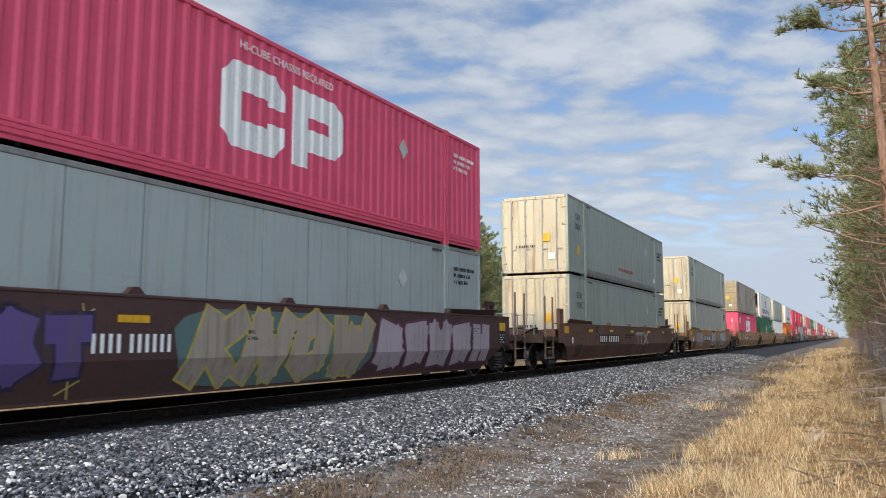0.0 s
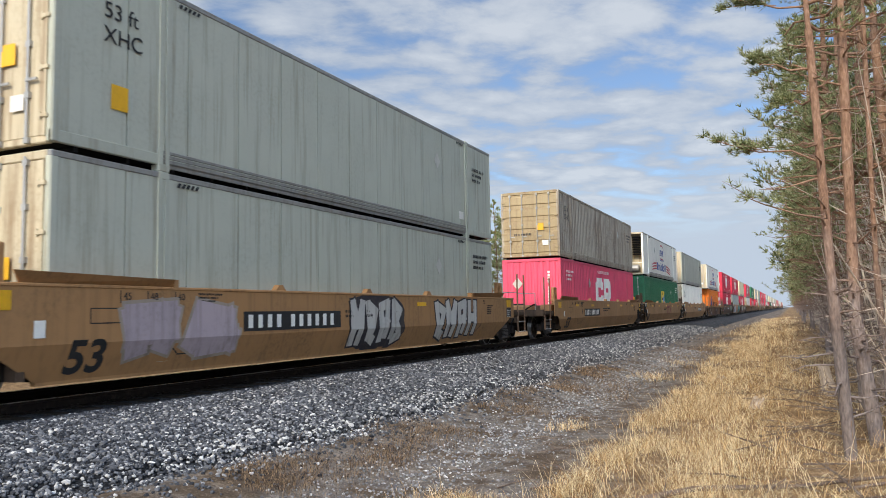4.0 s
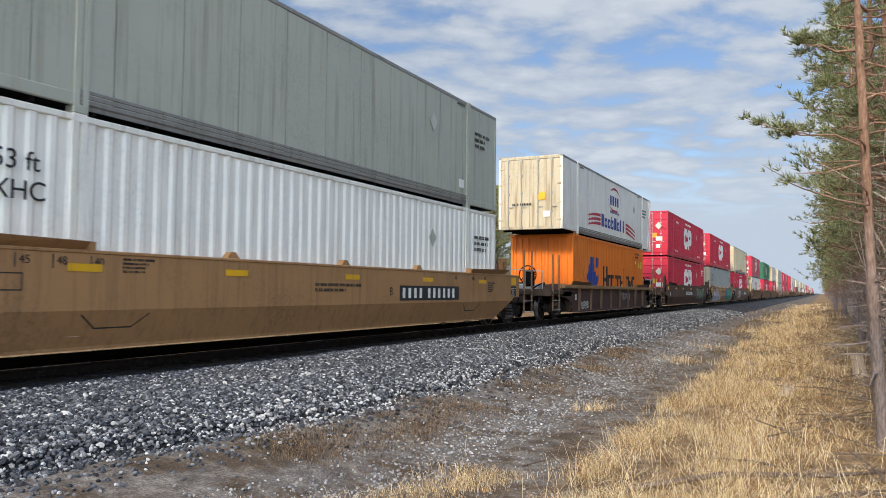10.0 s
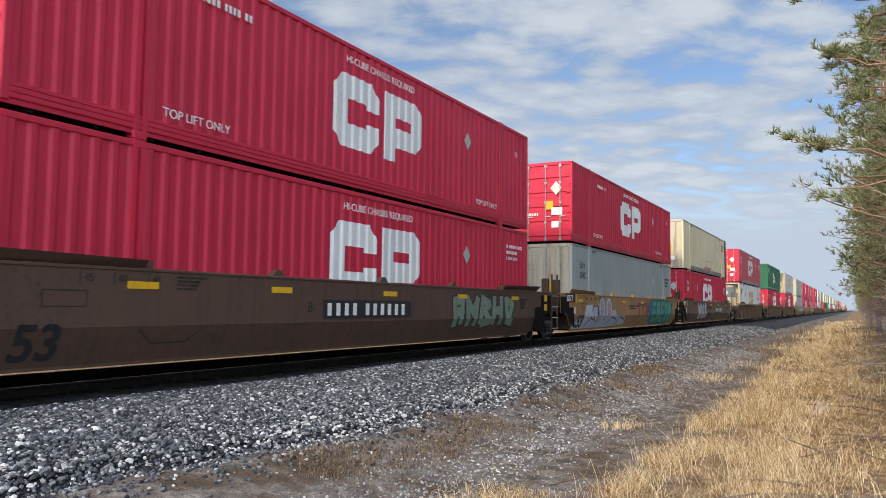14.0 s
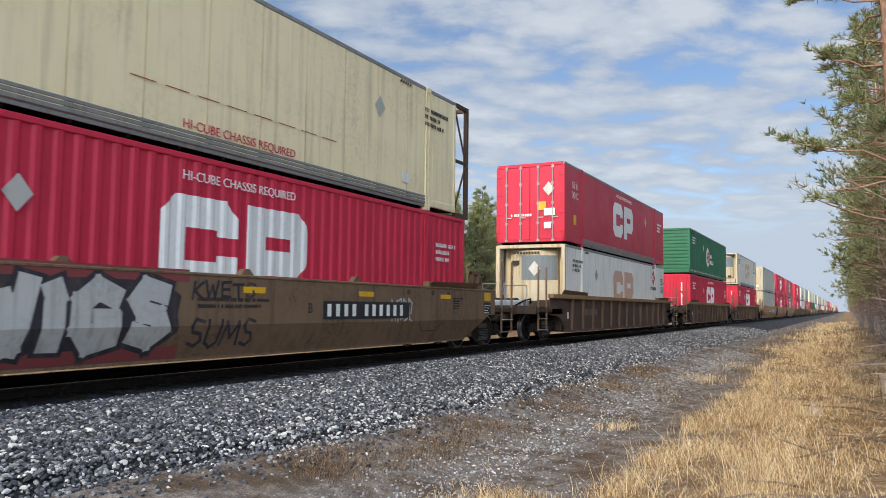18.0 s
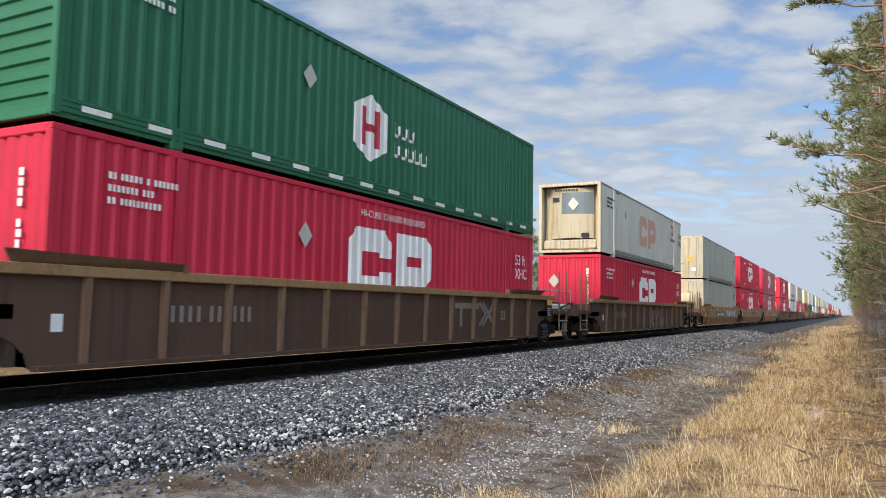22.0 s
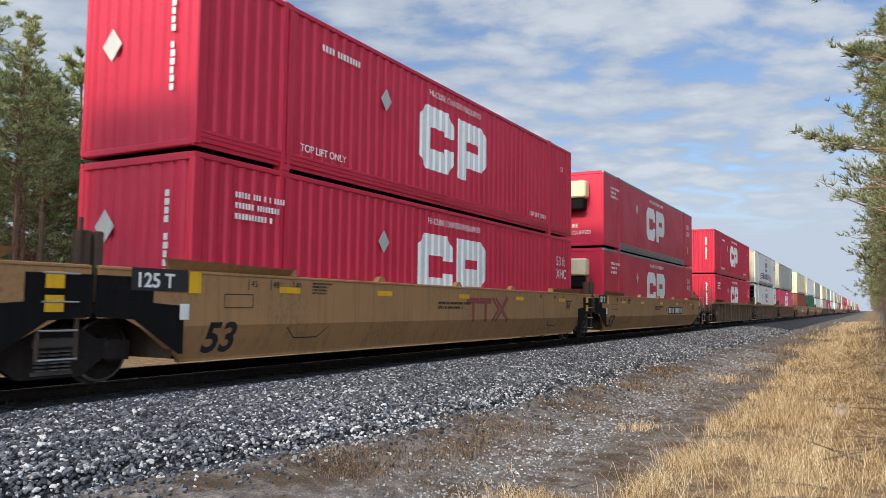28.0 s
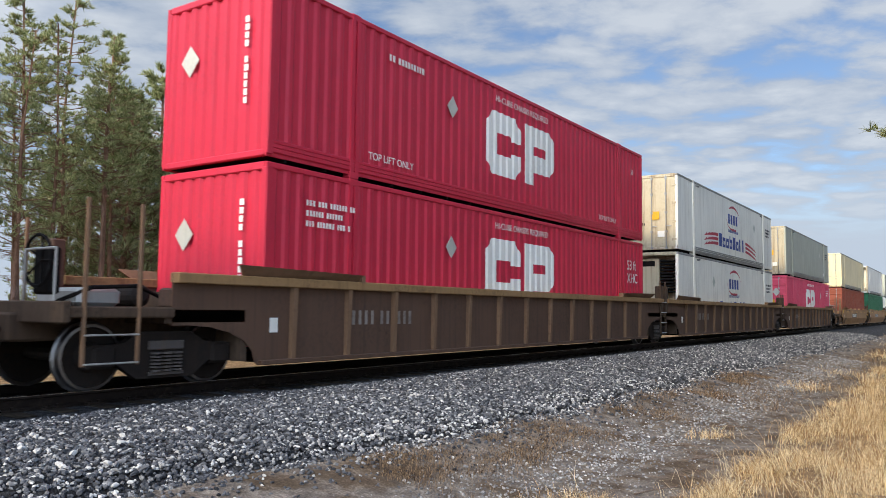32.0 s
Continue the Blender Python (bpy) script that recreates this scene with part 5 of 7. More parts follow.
        if front == "joint" and style == "smooth":
            pl = part("weight_panel", patch(MARK_K, 0.95, 0.30), MARK_K, car, at=pose(x + 0.008, -1.12, 1.22))
            part("lettering", words("125 T", 0.27, MARK_W, 0.006), MARK_W, pl, at=pose(0.007, 0.06, 0.05))
            part("reflector", patch(YELLOW, 0.22, 0.30), YELLOW, car, at=pose(x + 0.010, -0.15, 1.20))
        if back == "joint" and style == "smooth":
            for zz in (0.94, 1.22):
                part("reflector", patch(YELLOW, 0.24, 0.20), YELLOW, car, at=pose(x + 0.004, L + 1.0, zz))
        if front == "end" and style == "smooth":
            part("reflector", patch(YELLOW, 0.44, 0.24), YELLOW, car, "yellow reflective panel", at=pose(x, -1.05, 1.18))
        if back == "end":
            part("reflector", patch(YELLOW, 0.40, 0.22), YELLOW, car, "yellow reflective panel", at=pose(x, L + 0.9, 1.22))
            fr = part("inspection_panel", patch(MARK_K, 0.42, 0.30), MARK_K, car, "black stencil panel in a white frame", at=pose(x + 0.002, L + 0.88, 0.88))
            part("small_print", bars(MARK_W, 0.36, 0.26, 4, 0.7, seed=4), MARK_W, fr, at=pose(0.006, 0.02, 0.02))
        if style == "smooth":
            part("lettering", words("53", 0.66, MARK_K, 0.016), MARK_K, car, at=Matrix.Translation((SIDE - 0.150, 0.22, 0.355)) @ pose(0, 0, 0, 0, 22.2, 0))
            if plate == "bare":
                part("small_print", number_row(MARK_W, 1.36, 0.25), MARK_W, car, at=pose(x, 4.12, 0.84))
            elif plate:
                part("lettering", words(letter, 0.26, MARK_K), MARK_K, car, at=pose(x, number_at - 0.45, 0.92))
                pl = part("number_plate_panel", patch(MARK_K, PLATE_W, 0.34), MARK_K, car, at=pose(x, number_at, 0.80))
                part("small_print", number_row(MARK_W, PLATE_W - 0.25, 0.23), MARK_W, pl, at=pose(0.006, 0.12, 0.055))
            else:
                block_mark(car, MARK_RD)
            part("small_print", bars(MARK_K, 1.6, 0.20, 2, seed=int(D) + 1), MARK_K, car, at=pose(x, 7.0, 1.0))
            for yy, tx in ((1.1, "45"), (1.6, "48"), (2.15, "40"), (L - 1.2, "53"), (L - 2.0, "48"), (L - 3.1, "40")):
                part("lettering", words(tx, 0.15, MARK_K), MARK_K, car, at=pose(x, yy, 1.32))
            part("label_plate", patch(MARK_W, 0.16, 0.22), MARK_W, car, at=pose(x + 0.010, -0.30, 0.83))
            # stencils: a framed box, a bent bracket below it, and upright strokes beside the lengths
            strokes(car, [[(0.55, 1.00), (1.15, 1.00), (1.15, 1.20), (0.55, 1.20), (0.55, 1.00)]], 0.008, MARK_K, name="stencil_frame")
            strokes(car, [[(2.0, 0.68), (2.25, 0.50), (2.85, 0.50), (3.1, 0.68)]], 0.010, MARK_K, name="stencil_bracket")
            strokes(car, [[(L - 2.5, 0.68), (L - 2.25, 0.50), (L - 1.65, 0.50), (L - 1.4, 0.68)]], 0.010, MARK_K, name="stencil_bracket")
            for yy in (1.05, 1.55, 2.10):
                strokes(car, [[(yy, 1.28), (yy, 1.44)]], 0.010, MARK_K, name="stencil_stroke")
            part("small_print", bars(MARK_K, 0.55, 0.22, 4, seed=7), MARK_K, car, at=pose(x, 2.6, 1.24))
            part("small_print", bars(MARK_K, 0.5, 0.30, 5, seed=8), MARK_K, car, at=pose(x, L - 0.9, 1.0))
        elif plate:
            part("small_print", number_row(MARK_F, 1.75, 0.24), MARK_F, car, at=pose(SIDE - 0.093, 1.95, 0.80))
        if style == "ribbed":
            part("label_plate", patch(MARK_W, 0.16, 0.22), MARK_W, car, at=pose(SIDE - 0.095, 0.1, 0.70))
    return car
# ---- the consist, in the order in which it passes ----
def red_box(D, tier, front="doors", mat=RED, **k):
    return container(D, tier, "corr", mat, front, "corr", logo="rail", label=k.pop("label", "red corrugated steel container with a white block mark"), **k)


def plain_box(D, tier, mat=GREY, wall="smooth", front="doors", **k):
    return container(D, tier, wall, mat, front, door_mat=k.pop("door_mat", DOORC), label=k.pop("label", "grey sheet-and-post container with stained doors"), marks=k.pop("marks", MARK_K), **k)


def cool_box(D, tier, front="doors", logo="haulier", **k):
    return container(D, tier, "smooth", WHITE, front, logo=logo, door_mat=DOORC, label=k.pop("label", "white refrigerated container with blue and red marks"), marks=k.pop("marks", MARK_K), text=k.pop("text", "none"), **k)


TAN_L = "tan articulated well car with smooth steel sides"
car0 = well_car(2.41, "smooth", MAROON, top=1.60, label="dark maroon well car covered in faded graffiti", plate="bare", strips=(4.5,))
plain_box(2.41, 1, GREYB, label="grey-green sheet-and-post container with vertical seams")
red_box(2.41, 2, mat=PINK)
car1 = well_car(26.05, "smooth", REDBROWN, label="rust-brown single well car with smooth sides", number_at=3.1)
plain_box(26.05, 1, GREYG, text="front53", seed=2)
box1 = plain_box(26.05, 2, GREYG, text="front53", seed=3)
part("lettering", words("HI-CUBE CHASSIS REQUIRED", 0.20, MARK_R), MARK_R, box1, at=pose(HALF + 0.006, 6.71, 0.62) @ Matrix.Diagonal((1, 1.02, 1, 1)))
car2 = well_car(50.05, "smooth", TAN, label="tan-brown single well car with graffiti along its side", number_at=3.7, strips=(10.4,))
plain_box(50.05, 1, seed=4)
plain_box(50.05, 2, text="front53", seed=5)
well_car(74.35, "smooth", TAN, "end", "joint", label=TAN_L, number_at=3.25)
red_box(74.35, 1, "corr", PINK, label="faded pink-red corrugated container with a white block mark")
container(74.35, 2, "corr", BROWNC, "doors", "corr", label="weathered grey-brown corrugated container with tan doors", marks=MARK_K, door_mat=DOORT, text="front53")
well_car(94.6, "smooth", TAN, "joint", "joint", label=TAN_L, plate=False)
container(94.6, 1, "corr", GREEN, "doors", "corr", logo="square", label="dark green corrugated container with a yellow square mark", seed=3)
cool_box(94.6, 2, "cooler")
well_car(114.45, "smooth", TAN, "joint", "end", label=TAN_L, number_at=10.2)
container(114.45, 1, "corr", WHITE, "doors", "corr", label="white corrugated container with grimy doors", marks=MARK_K, door_mat=DOORC, text="front53")
plain_box(114.45, 2, seed=8, text="none")
car6 = well_car(138.5, "ribbed", MAROON, top=1.27, length=12.85, n_ribs=8, plate=False, label="maroon short well car with heavy side ribs", wheel=True)
container(138.5, 1, "corr", ORANGE, "corr", "corr", length=12.85, logo="hook", text="short", label="orange corrugated 40-foot container with a blue mark and black blocks", marks=MARK_K)
tail_frame(cool_box(137.15, 2, "doors", length=15.60), 15.60, BOX_H)
car7 = well_car(159.0, "smooth", BROWN, "end", "joint", label="dark brown articulated well car with smooth sides", number_at=6.0, wheel=True)
red_box(159.0, 1, seed=11)
red_box(159.0, 2, text="lift", seed=12)
car8 = well_car(179.27, "smooth", TAN, "joint", "joint", label="tan articulated well car with pale and green graffiti", plate=False, strips=(0.2, 5.9, 9.0))
plain_box(179.27, 1, GREYB, text="front53", seed=13)
red_box(179.27, 2, text="lift", seed=14)
car9 = well_car(198.95, "smooth", TANBROWN, "joint", "end", label="brown articulated well car with white block graffiti", number_at=10.05, strips=(7.95, 11.2, 14.6))
red_box(198.95, 1, text="front53", seed=15, diamond_at=4.25)
tail_frame(plain_box(198.95, 2, CREAM, seed=16, text="red_caption", length=15.6, label="cream sheet-and-post container with scorched doors"), 15.6, BOX_H, GRIME)
well_car(222.95, "ribbed", BROWN, label="dark brown well car with upright side ribs")
container(222.95, 1, "smooth", WHITE, "cooler", logo="rail", logo_mat=MARK_O, door_mat=DOORC, text="lozenge", label="white refrigerated container with a faded orange mark", marks=MARK_K)
container(222.95, 2, "rivet", RED, "doors", logo="rail", label="red smooth-sided container with a white block mark", silver=True, text="front53", seed=18)
car11 = well_car(247.0, "ribbed", BROWN, label="rusty brown well car with upright side ribs")
red_box(247.0, 1, "corr", text="53c", seed=19)
container(247.0, 2, "corr", GREEN, "ribs", "corr", logo="hexagon", label="green corrugated container with a white hexagon mark", seed=20)
car12 = well_car(270.4, "ribbed", BROWN, label="rusty brown well car with upright side ribs")
red_box(270.4, 1, "corr", text="53c", seed=21)
container(270.4, 2, "smooth", IVORY, "cooler", logo="rail", logo_mat=MARK_O, label="white refrigerated container with a faded orange mark", marks=MARK_K, seed=22, door_mat=DOORC, text="lozenge")
car13 = well_car(294.15, "smooth", TAN, "end", "joint", label="tan articulated well car with white block graffiti", number_at=5.0)
genset_nose(plain_box(294.15, 1, text="none", seed=23), 2.35, False)
plain_box(294.15, 2, text="none", seed=24)
well_car(313.6, "smooth", TAN, "joint", "joint", label=TAN_L, plate=False)
red_box(313.6, 1, "corr", seed=25, text="53c")
red_box(313.6, 2, "corr", text="lift", seed=26)
well_car(333.3, "smooth", TAN, "joint", "end", label=TAN_L, number_at=9.65, letter="A")
for tier in (1, 2):
    b = container(333.3, tier, "rivet", RED, "plain", logo="rail", label="red smooth-sided container with a generator on its front", silver=True, text="ends", seed=27 + tier)
    genset_nose(b, BOX_H)
well_car(356.65, "ribbed", BROWN, "end", "joint", label="grimy brown articulated well car with upright side ribs", wheel=True)
red_box(356.65, 1, "corr", text="53c", seed=30)
red_box(356.65, 2, "corr", text="lift", seed=31)
well_car(376.5, "ribbed", BROWN, "joint", "joint", label="grimy brown articulated well car with upright side ribs")
cool_box(376.5, 1, "cooler")
cool_box(376.5, 2, "doors")
well_car(396.6, "ribbed", BROWN, "joint", "end", label="grimy brown articulated well car with upright side ribs")
red_box(396.6, 1, "doors", PINK, seed=33)
plain_box(396.6, 2, seed=34, text="none")


def graffiti_on_cars():
    """What has been sprayed along the sides."""
    violet, dusk = paint("violet_spray", (0.115, 0.07, 0.20), 0.7), paint("dark_violet_spray", (0.03, 0.02, 0.05), 0.7)
    buff, gold = paint("buff_spray", (0.36, 0.29, 0.215), 0.7), paint("gold_spray", (0.52, 0.38, 0.08), 0.7)
    teal = paint("dull_teal_spray", (0.10, 0.16, 0.14), 0.7)
    rose = paint("dusty_rose_spray", (0.44, 0.35, 0.35), 0.7)
    wine = paint("wine_spray", (0.12, 0.03, 0.06), 0.7)
    pale, ink = paint("pale_blue_spray", (0.50, 0.53, 0.56), 0.7), paint("ink_spray", (0.03, 0.025, 0.03), 0.7)
    straw = paint("straw_spray", (0.62, 0.50, 0.25), 0.7)
    mint, sea = paint("sea_green_spray", (0.06, 0.25, 0.18), 0.7), paint("deep_sea_spray", (0.015, 0.08, 0.07), 0.7)
    blue = paint("steel_blue_spray", (0.05, 0.16, 0.30), 0.7)
    bone = paint("bone_spray", (0.55, 0.52, 0.45), 0.7)
    block_mark(car1, paint("faded_cream_marking", (0.42, 0.36, 0.26), 0.7, amount=0.5, streak=0.4), 0.6)
    block_mark(car11, MARK_F, 2.45, -0.06, "ribbed")
    part("lettering", words("53", 0.34, MARK_F, 0.01), MARK_F, car11, at=pose(SIDE - 0.094, 13.62, 0.78))
    sprayed_row(car0, "UST", 2.0, 4.15, 0.46, 1.38, 0.17, violet, dusk, None, 3)
    sprayed_row(car0, "KNOW", 5.75, 10.55, 0.30, 1.50, 0.19, buff, gold, teal, 4, edge=0.045, slant=0.25)
    sprayed_row(car0, ">+<+H", 10.75, 16.4, 0.34, 1.44, 0.23, rose, wine, None, 5, edge=0.06)
    for cy, cz in ((4.0, 1.32), (3.9, 0.42)):
        strokes(car0, [[(cy - 0.14, cz - 0.08), (cy + 0.14, cz + 0.08)], [(cy - 0.03, cz + 0.14), (cy + 0.04, cz - 0.14)]], 0.012, gold, name="graffiti_line")
    sprayed_row(car2, "+>", 1.0, 3.6, 0.42, 1.36, 0.20, rose, buff, None, 6)
    sprayed_row(car2, "<%+>", 7.2, 9.6, 0.34, 1.44, 0.11, bone, ink, ink, 7)
    sprayed_row(car2, "%<+H", 11.4, 14.4, 0.34, 1.44, 0.12, bone, ink, None, 8)
    sprayed_row(car7, "+<>H%", 11.0, 14.8, 0.50, 1.36, 0.11, paint("dull_green_spray", (0.20, 0.26, 0.17), 0.7), ink, None, 9)
    # two tall loops with rings, and a long low tail
    rng = random.Random(10)
    spray(car8, [(-0.2, 0.30), (0.1, 0.62), (0.9, 0.60), (1.1, 1.12), (1.9, 1.16), (1.75, 0.80), (2.0, 1.02), (2.3, 1.06), (2.5, 1.0), (3.1, 1.0), (4.9, 0.95), (5.1, 0.78), (5.5, 0.72), (6.3, 0.74), (6.5, 0.62), (6.5, 0.36), (4.0, 0.30)], pale, "smooth", 0.001)
    spray(car8, [(1.95, 1.10), (3.0, 1.16), (2.8, 0.62), (2.4, 0.50), (2.1, 0.7)], ink, "smooth", 0.002, "graffiti_rim")
    spray(car8, [(1.98, 1.07), (2.95, 1.13), (2.75, 0.66), (2.4, 0.53), (2.14, 0.7)], pale, "smooth", 0.003)
    # tall arches with rings inside them
    for cy in (3.05, 3.98):
        def arch(w, top, low):
            return [(cy - w / 2, low)] + [(cy - w / 2 * math.cos(math.pi * k / 12), top - w * 0.55 + w * 0.55 * math.sin(math.pi * k / 12)) for k in range(13)] + [(cy + w / 2, low)]
        spray(car8, [(y - 0.14, z - 0.02) for y, z in arch(0.84, 1.46, 0.66)], straw, "smooth", 0.003, "graffiti_rim")
        spray(car8, arch(0.86, 1.47, 0.64), ink, "smooth", 0.004, "graffiti_rim")
        spray(car8, arch(0.80, 1.44, 0.60), pale, "smooth", 0.005)
        for k, (w, mt) in enumerate(((0.44, MARK_R), (0.38, pale), (0.30, MARK_R), (0.24, pale), (0.16, MARK_R), (0.10, pale))):
            spray(car8, [(cy + w / 2 * math.cos(q * 0.349), 1.0 + w * 0.68 * math.sin(q * 0.349)) for q in range(18)], mt, "smooth", 0.006 + 0.001 * k, "graffiti_ring")
    for a, b in ((1.2, 2.2), (2.3, 3.6), (3.7, 5.2), (5.0, 6.4)):
        spray(car8, [(a, 0.36), (a + 0.05, 0.36), ((a + b) / 2, 0.66), (b, 0.56), (b, 0.60), ((a + b) / 2, 0.71)], wine, "smooth", 0.004, "graffiti_line")
    spray(car8, blob(11.0, 0.85, 0.9, 1.1, rng, 20, 0.1), blue, "smooth", 0.001)
    sprayed_row(car8, "E+E%>", 11.15, 15.4, 0.32, 1.45, 0.13, paint("bright_sea_spray", (0.10, 0.36, 0.26), 0.7), sea, mint, 12, slant=0.12)
    sprayed_row(car9, "WIGS", 3.55, 6.55, 0.38, 1.44, 0.15, bone, ink, ink, 13, edge=0.07)
    strokes(car9, [[(3.2, 0.36), (6.7, 0.36)], [(3.2, 1.46), (6.75, 1.46)]], 0.09, MARK_RD, name="graffiti_line", lift=0.001)
    sprayed_row(car9, "KWETS", 6.85, 8.25, 1.10, 1.44, 0.022, ink, None, None, 14)
    sprayed_row(car9, "SUMS", 6.85, 8.3, 0.36, 0.86, 0.026, ink, None, None, 15)
    sprayed_row(car9, "<+>%", 12.4, 13.3, 0.70, 1.25, 0.018, bone, None, None, 19)
    sprayed_row(car13, "+>+H%", 9.5, 14.3, 0.72, 1.32, 0.09, pale, wine, None, 15)
    haze = paint("dull_grey_spray", (0.21, 0.19, 0.175), 0.7)
    sprayed_row(car12, "RYB", 8.0, 11.25, 0.28, 1.20, 0.105, haze, paint("dim_edge_spray", (0.10, 0.075, 0.06), 0.7), None, 16, "ribbed", edge=0.03)
    sprayed_row(car6, "T>+%", 7.3, 9.6, 0.62, 1.05, 0.05, paint("grey_spray", (0.24, 0.22, 0.21), 0.7), None, None, 17, "ribbed")
    sprayed_row(car6, "%+<>", 0.9, 2.0, 0.33, 0.68, 0.03, bone, None, None, 18, "ribbed")


graffiti_on_cars()


def far_cars():
    """The rest of the train, which stays far off."""
    pal = [("rust", "cream"), ("green", "cool"), ("white", "grey"), ("grey", "cream"), ("red", "grey"), ("white", "white"), ("white", "grey"), ("grey", "cream"),
           ("red", "grey"), ("cream", "grey"), ("red", "red"), ("red", "red"), ("grey", "red"), ("red", "white"), ("red", "red"), ("grey", "grey")]
    mats = {"rust": RUSTC, "green": GREEN, "white": WHITE, "grey": GREY, "red": RED, "cream": CREAM, "cool": WHITE}
    names = {"rust": "rust-red container, far down the train", "green": "green container, far down the train", "white": "white container, far down the train", "grey": "grey container, far down the train",
             "red": "red container with a white block mark", "cream": "cream container, far down the train", "cool": "white refrigerated container with a dark cooling unit"}
    D, k = 420.1, 0
    while D < 1150:
        first, last = k % 3 == 0, k % 3 == 2
        det = 1 if D < 480 else 0
        well_car(D, "smooth" if (k // 3) % 2 == 0 else "ribbed", TAN if (k // 3) % 3 != 1 else BROWN, "end" if first else "joint", "end" if last else "joint", spin=False,
                 label="well car far down the train", detail=det, n_ribs=9)
        lo, hi = pal[k % len(pal)]
        for tier, c in ((1, lo), (2, hi)):
            container(D, tier, "corr" if c in ("red", "green", "rust") else "smooth", mats[c], "cooler" if c == "cool" else "doors", logo="rail" if c == "red" else "", detail=det, label=names[c])
        D += 24.0 if last else 20.05
        k += 1


far_cars()
# ---- ground, ballast and track ----
PROFILE = [(-3000, -0.9), (-60, -0.9), (-22, -0.95), (-15.5, -0.85), (-13.6, -0.60), (-6.2, -0.45), (-5.6, -0.42), (-4.9, -0.50), (-4.4, -0.58), (-3.9, -0.68), (-3.5, -0.72), (-2.6, -0.74), (-1.6, -0.66), (-0.6, -0.55), (1.0, -0.45), (3.0, -0.35), (8, -0.1), (30, 0.1), (3000, 0.1)]
BALLAST = [(-15.0, -0.85), (-12.9, -0.24), (-12.0, -0.17), (-7.9, -0.17), (-6.5, -0.22), (-5.6, -0.33), (-5.0, -0.46), (-4.5, -0.66), (-3.9, -0.85)]


def height(x, prof=PROFILE):
    return float(np.interp(x, [p[0] for p in prof], [p[1] for p in prof]))


def rough_h(x, y, k=1.0):
    return 0.05 * k * noise.noise((x * 0.7, y * 0.5, 0.3)) + 0.025 * k * noise.noise((x * 2.3, y * 2.1, 4.0))


def sheet(name, xs, ys, zfn, mat, kind="structure", label=""):
    v = [(x, y, zfn(x, y)) for y in ys for x in xs]
    w = len(xs)
    f = [(j * w + i, j * w + i + 1, (j + 1) * w + i + 1, (j + 1) * w + i) for j in range(len(ys) - 1) for i in range(w - 1)]
    me = bpy.data.meshes.new(name)
    me.from_pydata(v, [], f)
    me.shade_smooth()
    me.materials.append(mat)
    return tagged(new(name, me), label, name, kind=kind)


